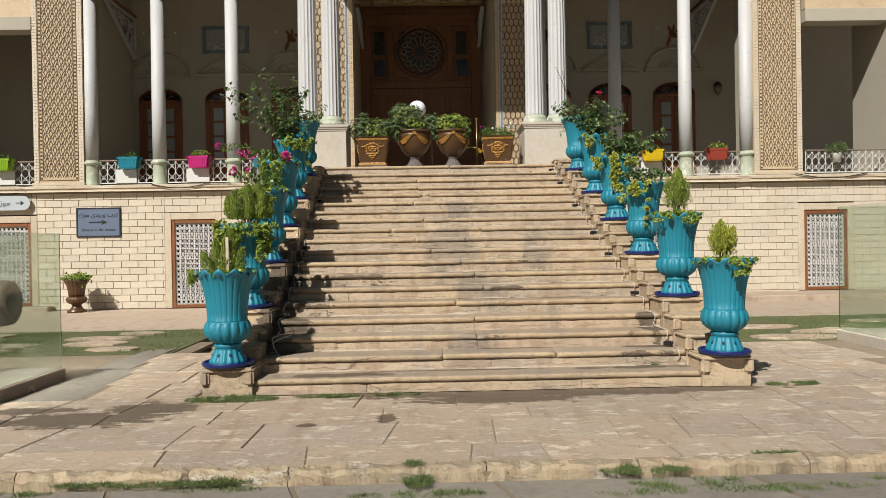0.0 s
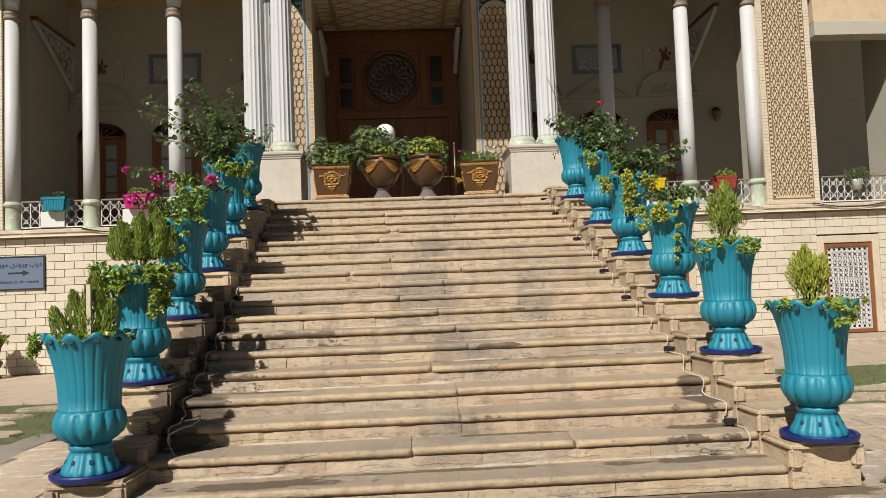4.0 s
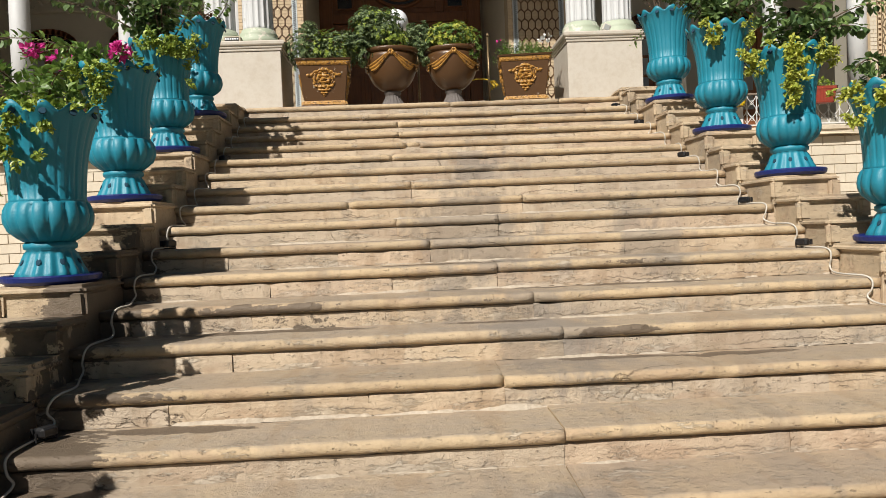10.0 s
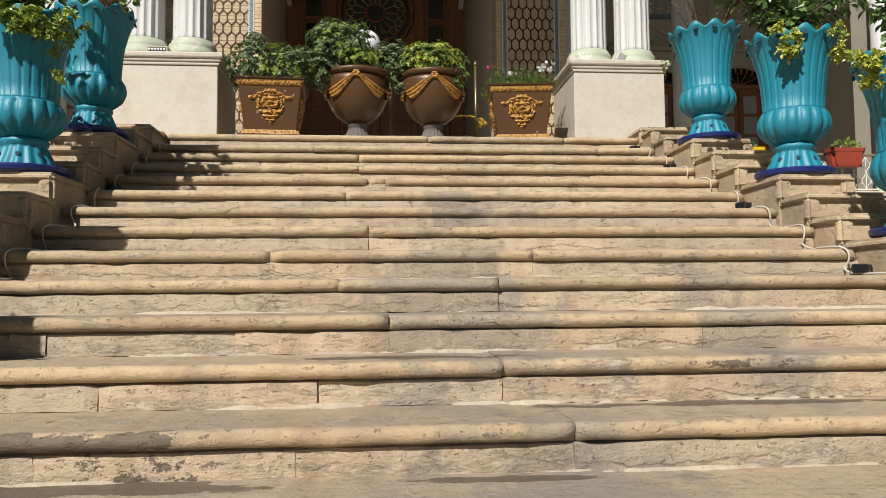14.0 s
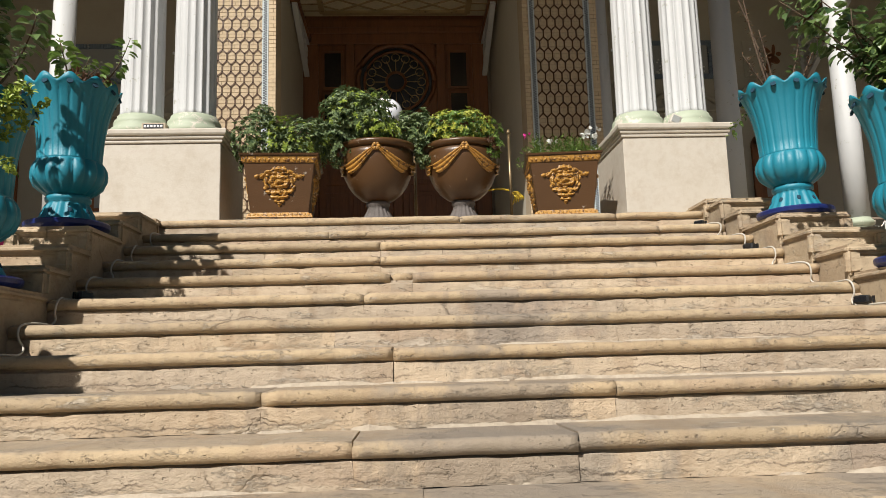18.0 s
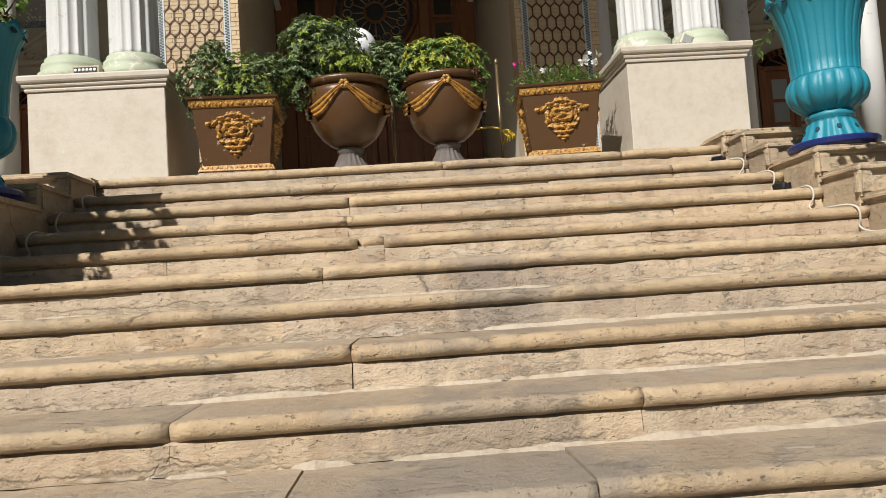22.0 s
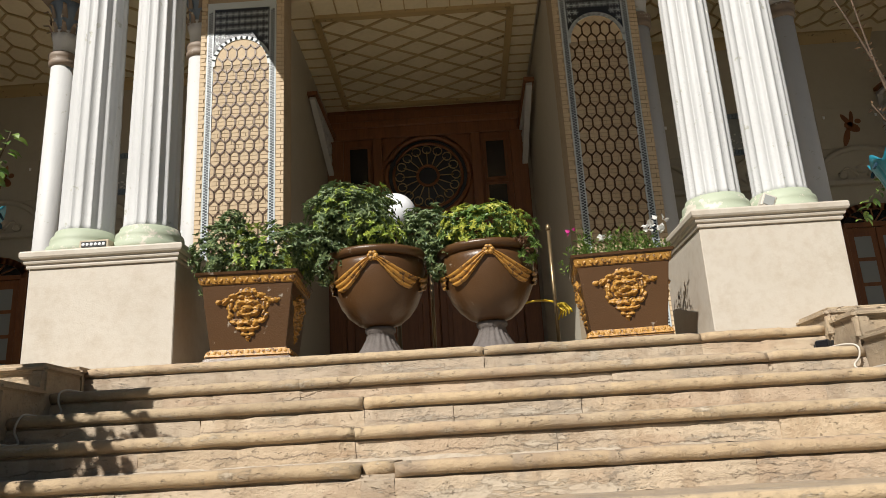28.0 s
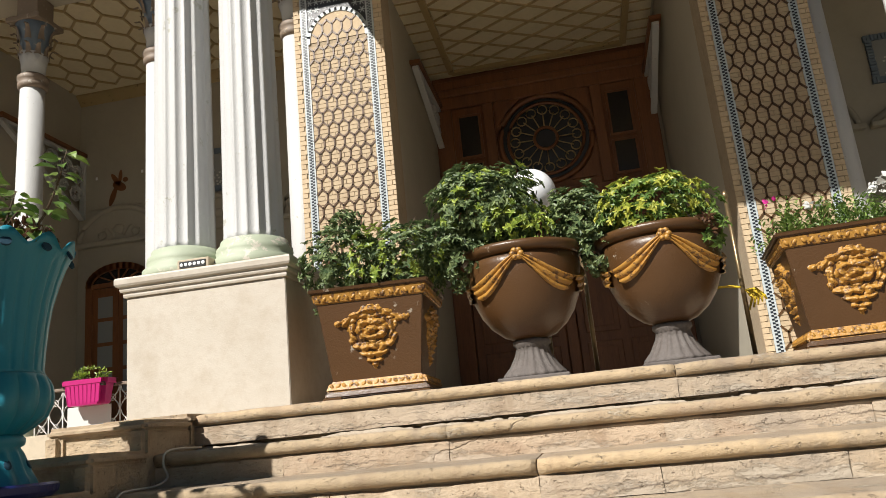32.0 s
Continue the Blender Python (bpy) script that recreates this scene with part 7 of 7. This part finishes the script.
sp = [curve(at(v), at(v, 0.75, -0.1, 0.42), (0, 0, 0.10)), curve(at(v), at(v, 0.4, 0.1, 0.5), (0, 0, 0.05)), curve(at(v), at(v, 0.2, -0.1, 0.42), (0, 0, 0.05)), curve(at(v), at(v, -0.25, 0, 0.36), (0, 0, 0.08)), curve(at(v), at(v, 0.55, -0.2, 0.18), (0, 0, 0.12)), curve(at(v), at(v, -0.05, 0.1, 0.5), (0, 0, 0))]
plant("leafy_shrub", "leafy shrub with an arching branch in a turquoise vase", [("foliage", sum((spray(pq, p, 72, 0.078, 0.55, 0.026) for p in sp), []) + cloud(pq, at(v, 0.08, 0, 0.16), (0.26, 0.24, 0.16), 190, 0.07), LEAF_DARK, 0.82),
      ("trailing_leaves", trail(pq, v, 250, 0.46, 300, 0.042, 0.055) + trail(pq, v, 200, 0.2, 120, 0.04, 0.1) + trail(pq, v, 300, 0.2, 100, 0.04, 0.1) + rim_cover(pq, v, 200), LEAF_YEL, 0.62)], sp, category="shrub")
v = R[4]
sp = [curve(at(v), at(v, t, u, w), (pq.uniform(-0.12, 0.12), 0, 0.06)) for t, u, w in ((-0.55, 0, 0.72), (-0.75, -0.05, 0.62), (0.12, 0, 0.70), (0.42, 0, 0.55), (0.05, 0.1, 0.78), (-0.2, 0.1, 0.5), (0.3, -0.15, 0.35), (-0.35, -0.1, 0.55), (-0.05, -0.1, 0.62), (0.22, 0.1, 0.64), (-0.62, 0.05, 0.5), (0.55, -0.05, 0.38))]
plant("bougainvillea", "dense leafy bougainvillea with one red flower in a turquoise vase", [("foliage", sum((spray(pq, p, 70, 0.074, 0.55, 0.026) for p in sp), []) + cloud(pq, at(v, 0.03, 0, 0.26), (0.22, 0.20, 0.24), 190, 0.066, hollow=0.2), LEAF_DARK, 0.82),
      ("trailing_leaves", trail(pq, v, 240, 0.26, 130, 0.04, 0.06) + trail(pq, v, 300, 0.24, 80, 0.04, 0.05) + rim_cover(pq, v, 220), LEAF_YEL, 0.62), ("flower", cloud(pq, at(v, 0.06, 0, 0.80), (0.05, 0.04, 0.03), 26, 0.04), PETAL_RED, 0.7)], sp, category="shrub")
v = R[5]
tw = [curve(at(v, -0.08), at(v, -0.42, -0.05, 1.05), (0.03, 0, 0)), curve(at(v, -0.1), at(v, -0.30, -0.05, 0.98), (-0.02, 0, 0)), curve(at(v, -0.05), at(v, -0.2, -0.1, 0.5), (0, 0, 0)), curve(at(v, 0.05), at(v, 0.16, 0, 0.42), (0, 0, 0)), curve(at(v, 0.1), at(v, 0.22, -0.1, 0.34), (0, 0, 0)), curve(at(v, -0.1), at(v, -0.35, -0.1, 0.3), (0, 0, 0))]
plant("bare_shrub", "mostly bare twiggy shrub in the topmost vase", [("foliage", spray(pq, tw[3], 22, 0.05) + spray(pq, curve(at(v, 0, 0.2, 0), at(v, -0.34, 0.25, -0.25), (0, 0, 0.1)), 40, 0.055), LEAF_MID, 0.6),
      ("dry_leaves", sum((spray(pq, p[2:], 26, 0.035, 0.1) for p in tw), []), LEAF_RED, 0.35)], tw, 0.010, 0.004, category="shrub")

# plants of the landing
bz = FLOOR + 0.76
sp = [curve((-1.1, 14.34, bz), (-1.1 + a, 14.3 + b, bz + c), (0, 0, 0.03)) for a, b, c in ((-0.38, -0.1, 0.3), (-0.2, 0, 0.55), (0.1, 0.1, 0.4), (0.3, -0.1, 0.42), (-0.3, 0.2, 0.32))]
shrub_l = plant("planter_shrub", "dense dark green small-leaved shrub in the square planter", [("foliage", rosettes(pq, (-1.30, 14.3, bz + 0.18), (0.28, 0.3, 0.29), 437, 0.04) + rosettes(pq, (-0.88, 14.3, bz + 0.18), (0.27, 0.3, 0.25), 323, 0.04) + rosettes(pq, (-1.28, 14.3, bz + 0.48), (0.10, 0.1, 0.09), 49, 0.036), LEAF_ROSETTE, 0.43),
      ("young_growth", rosettes(pq, (-0.98, 14.2, bz + 0.16), (0.34, 0.27, 0.24), 142, 0.036), LEAF_LIME, 0.43)], sp, category="shrub")
uz = FLOOR + 0.85
shrub_m = plant("urn_shrub", "large rounded dark green shrub in the brown urn", [("foliage", rosettes(pq, (-0.39, 14.38, uz + 0.30), (0.35, 0.35, 0.31), 988, 0.042) + rosettes(pq, (0.18, 14.40, uz + 0.17), (0.21, 0.24, 0.21), 494, 0.04) + rosettes(pq, (-0.58, 14.3, uz + 0.03), (0.26, 0.25, 0.22), 266, 0.04) + rosettes(pq, (0.26, 14.35, uz - 0.02), (0.11, 0.15, 0.18), 87, 0.04), LEAF_ROSETTE, 0.43),
      ("young_growth", rosettes(pq, (-0.2, 14.2, uz + 0.13), (0.24, 0.2, 0.14), 95, 0.04) + rosettes(pq, (-0.38, 14.34, uz + 0.33), (0.34, 0.34, 0.29), 114, 0.04), LEAF_LIME, 0.43)], [curve((-0.2, 14.4, uz - 0.05), (-0.2 + a, 14.4, uz + 0.4), (0, 0, 0)) for a in (-0.25, -0.1, 0.15, 0.3)], category="shrub")
shrub_r = plant("urn_shrub", "yellow-green rounded shrub in the brown urn", [("foliage", rosettes(pq, (0.68, 14.38, uz + 0.15), (0.36, 0.35, 0.23), 399, 0.042) + rosettes(pq, (0.94, 14.22, uz - 0.03), (0.12, 0.12, 0.14), 64, 0.04), LEAF_MID, 0.43),
      ("bright_leaves", rosettes(pq, (0.64, 14.30, uz + 0.16), (0.35, 0.33, 0.21), 228, 0.04), LEAF_YEL, 0.43), ("dry_leaves", cloud(pq, (0.85, 14.12, uz - 0.06), (0.14, 0.06, 0.09), 90, 0.045), LEAF_RED, 0.4)], [curve((0.68, 14.4, uz - 0.05), (0.68 + a, 14.4, uz + 0.25), (0, 0, 0)) for a in (-0.2, 0.05, 0.2)], category="shrub")
wz = FLOOR + 0.74
items, white = [], []
for i in range(130):
    x, y = pq.uniform(1.28, 1.98), pq.uniform(14.12, 14.7)
    h = pq.uniform(0.06, 0.24)
    items += spray(pq, [(x, y, wz), (x + pq.uniform(-0.06, 0.06), y, wz + h)], 14, 0.045, -0.4)
for x, y, z in ((1.92, 14.2, wz + 0.25), (1.98, 14.3, wz + 0.22), (1.84, 14.15, wz + 0.2), (1.55, 14.4, wz + 0.2), (1.9, 14.4, wz + 0.26)):
    white += cloud(pq, (x, y, z), (0.03, 0.03, 0.012), 12, 0.038, tufts=3)
petunias = plant("petunias", "light green petunias with white flowers in the square planter", [("foliage", items, LEAF_MID, 0.35), ("blossom", white, PETAL_WHITE, 0.8), ("purple_flower", cloud(pq, (1.28, 14.2, wz + 0.2), (0.02, 0.02, 0.015), 8, 0.03, tufts=2), PETAL, 0.7)], category="flowers")

for ob, shift in ((shrub_l, (0.015, -0.19, -0.105)), (shrub_m, (0.015, -0.16, -0.05)), (shrub_r, (-0.035, -0.14, -0.05)), (petunias, (-0.01, -0.17, -0.095))):
    ob.location = shift

# small plants of the gallery rail and the wall urn
for bx, bc, bl in BOXES:
    n = 60 if bx in (-5.96, 7.91) else 26
    plant("box_plant", "small sparse succulents in a plastic flower box", [("foliage", cloud(pq, (bx, 18.06, 4.07), (0.25, 0.08, 0.1 if n > 50 else 0.05), n * 3, 0.06), LEAF_LIME if n > 50 else LEAF_MID, 0.4)], None)
plant("box_plant", "grey-green bushy plant in the white pot", [("foliage", cloud(pq, (11.2, 18.08, 3.98), (0.36, 0.22, 0.16), 700, 0.05, hollow=0.3), LEAF_DARK, 0.4)], None)
plant("urn_plant", "low yellow-green plant filling the wall urn", [("foliage", cloud(pq, (-9.0, 17.5, 0.87), (0.35, 0.32, 0.12), 800, 0.06, hollow=0.3) + cloud(pq, (-8.8, 17.4, 0.74), (0.1, 0.1, 0.12), 70, 0.05), LEAF_LIME, 0.62)], None)

# ---- grass ----


def tufts(q, spots, per, hi):
    out = []
    for x, y, z, rx, ry in spots:
        for _ in range(int(per * rx * ry * 3.14 * 400) + 30):
            a, r = q.uniform(0, 6.283), math.sqrt(q.random())
            p = Vector((x + 1.15 * rx * r * math.cos(a), y + 1.25 * ry * r * math.sin(a), z - 0.004))
            dense = noise.noise(Vector((p.x * 7, p.y * 9, 1.7)))
            if dense > -0.28:
                out.append((p, Vector((q.gauss(0, 0.9), q.gauss(0, 0.9), 0.8)), rvec(q), hi * q.uniform(0.35, 1.0) * (0.7 + 0.6 * max(0.0, dense))))
    return out


gq = random.Random(8)
spots = [(-2.0, 5.82, 0.0, 0.42, 0.12), (-1.02, 5.88, 0.0, 0.30, 0.07), (-0.35, 5.9, 0.0, 0.16, 0.05), (-0.1, 5.9, 0.0, 0.05, 0.03), (-1.9, 3.27, -0.06, 0.6, 0.06), (-1.45, 3.2, -0.1, 0.3, 0.05), (-3.0, 3.2, -0.1, 0.4, 0.05), (-0.05, 3.22, -0.06, 0.09, 0.14), (-0.05, 3.0, -0.1, 0.4, 0.07), (-0.08, 3.4, 0.0, 0.06, 0.06), (1.55, 3.27, -0.04, 0.28, 0.09), (1.85, 3.12, -0.1, 0.4, 0.09), (1.45, 2.95, -0.1, 0.28, 0.07), (2.45, 2.96, -0.1, 0.5, 0.06), (2.62, 3.45, 0.0, 0.2, 0.03), (3.6, 3.1, -0.1, 0.5, 0.05),
         (3.95, 6.02, 0.0, 0.24, 0.08), (2.62, 6.45, RISE, 0.05, 0.03), (-2.5, 7.2, 0.0, 0.2, 0.05), (0.5, 2.2, -0.1, 0.5, 0.06), (-1.4, 2.2, -0.1, 0.5, 0.06), (2.1, 2.15, -0.1, 0.5, 0.06)]
grass = thing("grass_tufts", "short green grass growing in the paving joints", "grass", kind="stuff")
q = part("blades", leaf_mesh("blades", tufts(gq, spots, 85, 0.066), BLADE, 0.11, 0.02), None, grass)
q["kind"] = "stuff"
for x0, x1, y0, y1, z in ((-9.5, -3.95, 9.7, 12.85, -0.02), (4.3, 10.5, 9.5, 13.1, -0.015)):
    it = []
    for _ in range(9000):
        x, y = gq.uniform(x0, x1), gq.uniform(y0, y1)
        if noise.noise(Vector((x * 0.9, y * 1.3, 3.0))) > -0.05:
            it.append((Vector((x, y, z)), Vector((gq.gauss(0, 0.6), gq.gauss(0, 0.6), 1.0)), rvec(gq), gq.uniform(0.03, 0.07)))
    lawn_grass = thing("lawn_grass", "thin patchy grass of the lawn", "grass", kind="stuff")
    q = part("blades", leaf_mesh("blades", it, BLADE, 0.14, 0.02), None, lawn_grass)
    q["kind"] = "stuff"

# ---- floodlights and cables on the stair sides ----


def floodlight(x, y, z, turn, first=None):
    if first:
        return copy_thing(first, pose(x, y, z, 0, 0, turn))
    o = thing("floodlight", "small black floodlight lying on a stair tread", "lamp", m=pose(x, y, z, 0, 0, turn), group="stair floodlights")
    housing = part("housing", box(-0.045, 0.045, -0.03, 0.025, 0.015, 0.065, 0.012), BLACK, o)
    part("lens", box(-0.037, 0.037, -0.036, -0.0305, 0.022, 0.058, 0.004), BLACKGLASS, housing, "dark glass lens")
    part("bracket", tube([(-0.055, 0, 0.045), (-0.055, 0, 0.004), (0.055, 0, 0.004), (0.055, 0, 0.045)], 0.005, 5), BLACK, o)
    fins = bmesh.new()
    for i in range(5):
        box(-0.05 + 0.022 * i, -0.04 + 0.022 * i, 0.025, 0.04, 0.02, 0.06, 0, fins)
    part("cooling_fin", fins, BLACK, housing)
    return o


frng = random.Random(4)
flood = None
for k in (2, 5, 8, 10, 13, 16, 18):
    y = step_y(k) + 0.26
    flood = flood or floodlight(edge_r(y) - 0.12, y, k * RISE + 0.005, -40)
    if k > 2:
        floodlight(edge_r(y) - 0.12, y, k * RISE + 0.005, frng.uniform(-70, -10), flood)
for k in (4, 9, 14):
    y = step_y(k) + 0.26
    floodlight(edge_l(y) + 0.13, y, k * RISE + 0.005, frng.uniform(10, 70), flood)


def stair_cable(name, label, side, ks, material, seed):
    q = random.Random(seed)
    pts = []
    for k in ks:
        y, z = step_y(k), k * RISE
        e = (edge_l(y) + 0.06) if side < 0 else (edge_r(y) - 0.06)
        s = -side
        pts += [(e + s * q.uniform(0, 0.06), y + 0.36, z + 0.012), (e + s * q.uniform(0.0, 0.1), y + 0.16, z + 0.014), (e + s * q.uniform(0, 0.05), y - 0.012, z + 0.012), (e + s * q.uniform(0, 0.03), y - 0.02, z - 0.07), (e + s * q.uniform(0, 0.05), y + 0.02, z - RISE + 0.05)]
    cu = bpy.data.curves.new(name, "CURVE")
    cu.dimensions, cu.bevel_depth, cu.bevel_resolution = "3D", 0.006, 1
    spl = cu.splines.new("NURBS")
    spl.points.add(len(pts) - 1)
    for p, c in zip(spl.points, pts):
        p.co = (*c, 1)
    spl.order_u, spl.use_endpoint_u = 3, True
    tmp = new(name + "_tmp", cu)
    me = bpy.data.meshes.new_from_object(tmp.evaluated_get(bpy.context.evaluated_depsgraph_get()))
    bpy.data.objects.remove(tmp)
    me.materials.clear()
    me.materials.append(material)
    return tagged(new(name, me), label, "cable")


stair_cable("power_cable", "pale grey cable running down the side of the steps", 1, range(18, 1, -1), CABLE, 2)
stair_cable("power_cable", "pale grey cable running down the side of the steps", -1, range(18, 2, -1), CABLE, 3)
thing("loose_cable", "loose white cable end hanging over the steps", "cable", bm=tube([(edge_l(7) + 0.22 + 0.10 * math.sin(t * 1.3), 7.0 - 0.09 * t, 3 * RISE + 0.05 + 0.03 * math.sin(t * 2) - (0.10 * max(0, t - 2.5))) for t in (i * 0.4 for i in range(16))], 0.0055, 6), material=CABLE)
thing("ledge_cable", "dark cable sagging along the stone ledge", "cable", bm=tube([(-7.2 + 0.16 * i, 17.96, 3.30 - 0.11 * math.sin(math.pi * min(1, i / 9)) if i < 10 else 3.305) for i in range(14)], 0.011, 5), material=BLACK)
thing("ledge_cable", "dark cable sagging along the stone ledge", "cable", bm=tube([(10.0 + 0.15 * i, 17.96, 3.31 - 0.12 * math.sin(math.pi * i / 13)) for i in range(14)], 0.011, 5), material=BLACK)

# ---- lamps on the pedestals ----
lamp_l = thing("pedestal_lamp", "long slotted floodlight at the foot of the porch columns", "lamp", m=pose(-2.25, 14.0, FLOOR + 0.93))
part("housing", box(-0.11, 0.11, -0.05, 0.05, 0.0, 0.075, 0.006), LEDGE, lamp_l)
part("slot", box(-0.09, 0.09, -0.056, -0.051, 0.018, 0.06), BLACK, lamp_l, "dark slotted lens")
for i in range(6):
    part("bulb", lathe([(0.004, -0.004), (0.012, 0.0), (0.004, 0.004)], 8), OPAL, lamp_l, m=pose(-0.075 + 0.03 * i, -0.058, 0.039, 90))
lamp_r = thing("pedestal_lamp", "small square floodlight tilted between the porch columns", "lamp", m=pose(2.70, 14.04, FLOOR + 0.95, 0, 25, 0))
part("housing", box(-0.05, 0.05, -0.04, 0.04, 0.0, 0.10, 0.006), CABLE, lamp_r)
part("lens", box(-0.036, 0.036, -0.046, -0.041, 0.015, 0.085), PALEBLUE, lamp_r, "square lens")

# ---- stanchions, rope and globe lamp ----


def stanchion(x, y, h):
    o = thing("stanchion", "slim brass rope stanchion on a dark foot", "stanchion", m=pose(x, y, FLOOR), group="brass stanchions")
    part("foot", lathe([(0.09, 0), (0.09, 0.015), (0.03, 0.04), (0.015, 0.06)], 20), BLACK, o, "dark round foot", smooth=True)
    part("pole", lathe([(0.016, 0.03), (0.016, h - 0.05)], 12), BRASS, o, smooth=True)
    part("finial", lathe([(0.016, h - 0.06), (0.026, h - 0.04), (0.02, h - 0.02), (0.012, h)], 12), BRASS, o, smooth=True)
    return o


stanchion(0.19, 14.9, 0.98)
stanchion(1.21, 14.9, 1.2)
stanchion(1.86, 15.0, 1.06)
thing("barrier_rope", "thin yellow cord tied between stanchions", "rope", bm=tube([(1.21 - 0.26 * i / 6 * 2, 14.9, FLOOR + 0.52 + 0.02 * math.sin(i)) for i in range(7)], 0.009, 6), material=YELLOW)
rib = bmesh.new()
for i in range(5):
    b = bmesh.new()
    tube([(1.23 + 0.012 * i, 14.88, FLOOR + 0.5), (1.25 + 0.02 * i, 14.86, FLOOR + 0.44), (1.22 + 0.03 * i, 14.87, FLOOR + 0.36 + 0.015 * i)], 0.014, 5, b, 0.006)
    add(rib, b)
thing("yellow_ribbon", "knotted yellow ribbon on the brass stanchion", "ribbon", bm=rib, material=YELLOW)
globe = thing("globe_lamp", "white opal globe lamp on a slim post behind the shrub", "lamp", m=pose(-0.12, 15.15, FLOOR - 0.003))
part("post", lathe([(0.1, 0), (0.1, 0.02), (0.02, 0.05), (0.02, 1.3)], 12), BRASS, globe, smooth=True)
part("globe", lathe([(0.04, 1.27)] + [(0.195 * math.sin(a), 1.46 - 0.195 * math.cos(a)) for a in (0.3 + 2.8 * i / 14 for i in range(15))], 32), OPAL, globe, "white opal globe", smooth=True)

# ---- basement bricks ----
BW, BH, BD = 0.44, 0.182, 0.018


def brick_mesh(w, h):
    b = box(0, w - 0.014, -BD, 0.004, 0, h - 0.014, 0.005)
    return mesh_of("brick", b, BRICK)


full, half = brick_mesh(BW, BH), brick_mesh(BW / 2, BH)
rest_v, rest_f = [], []
rows = 17
for seg, (a, b) in enumerate(LOW):
    near = seg in (1, 4)
    for row in range(rows):
        z = 0.012 + row * BH
        x = a + (0 if row % 2 == 0 else -BW / 2)
        while x < b - 0.03:
            xa, xb = max(x, a), min(x + BW, b)
            w = xb - xa
            if w > 0.06:
                if near and abs(w - BW) < 0.01:
                    o = part("brick", full, None, lower)
                    o.location = (xa + 0.007, 18.165, z)
                elif near and abs(w - BW / 2) < 0.01:
                    o = part("brick", half, None, lower)
                    o.location = (xa + 0.007, 18.165, z)
                else:
                    n = len(rest_v)
                    p, q = xa + 0.007, xb - 0.007
                    for yy in (18.165 - BD, 18.165):
                        rest_v += [(p, yy, z), (q, yy, z), (q, yy, z + BH - 0.014), (p, yy, z + BH - 0.014)]
                    rest_f += [(n, n + 1, n + 2, n + 3), (n, n + 4, n + 5, n + 1), (n + 1, n + 5, n + 6, n + 2), (n + 2, n + 6, n + 7, n + 3), (n + 3, n + 7, n + 4, n)]
            x += BW
for a, b in ((-11.75, -10.3), (-6.94, -5.42), (5.6, 7.12), (10.14, 11.68)):
    for row in (14, 15, 16):
        z = 0.012 + row * BH
        x = a + (0 if row % 2 == 0 else -BW / 2)
        while x < b - 0.03:
            xa, xb = max(x, a) + 0.007, min(x + BW, b) - 0.007
            if xb - xa > 0.05:
                n = len(rest_v)
                for yy in (18.165 - BD, 18.165):
                    rest_v += [(xa, yy, z), (xb, yy, z), (xb, yy, z + BH - 0.014), (xa, yy, z + BH - 0.014)]
                rest_f += [(n, n + 1, n + 2, n + 3), (n, n + 4, n + 5, n + 1), (n + 1, n + 5, n + 6, n + 2), (n + 2, n + 6, n + 7, n + 3), (n + 3, n + 7, n + 4, n)]
            x += BW
me = bpy.data.meshes.new("more_bricks")
me.from_pydata(rest_v, [], rest_f)
me.materials.append(BRICK)
o = part("more_bricks", me, None, lower)
o["kind"] = "stuff"
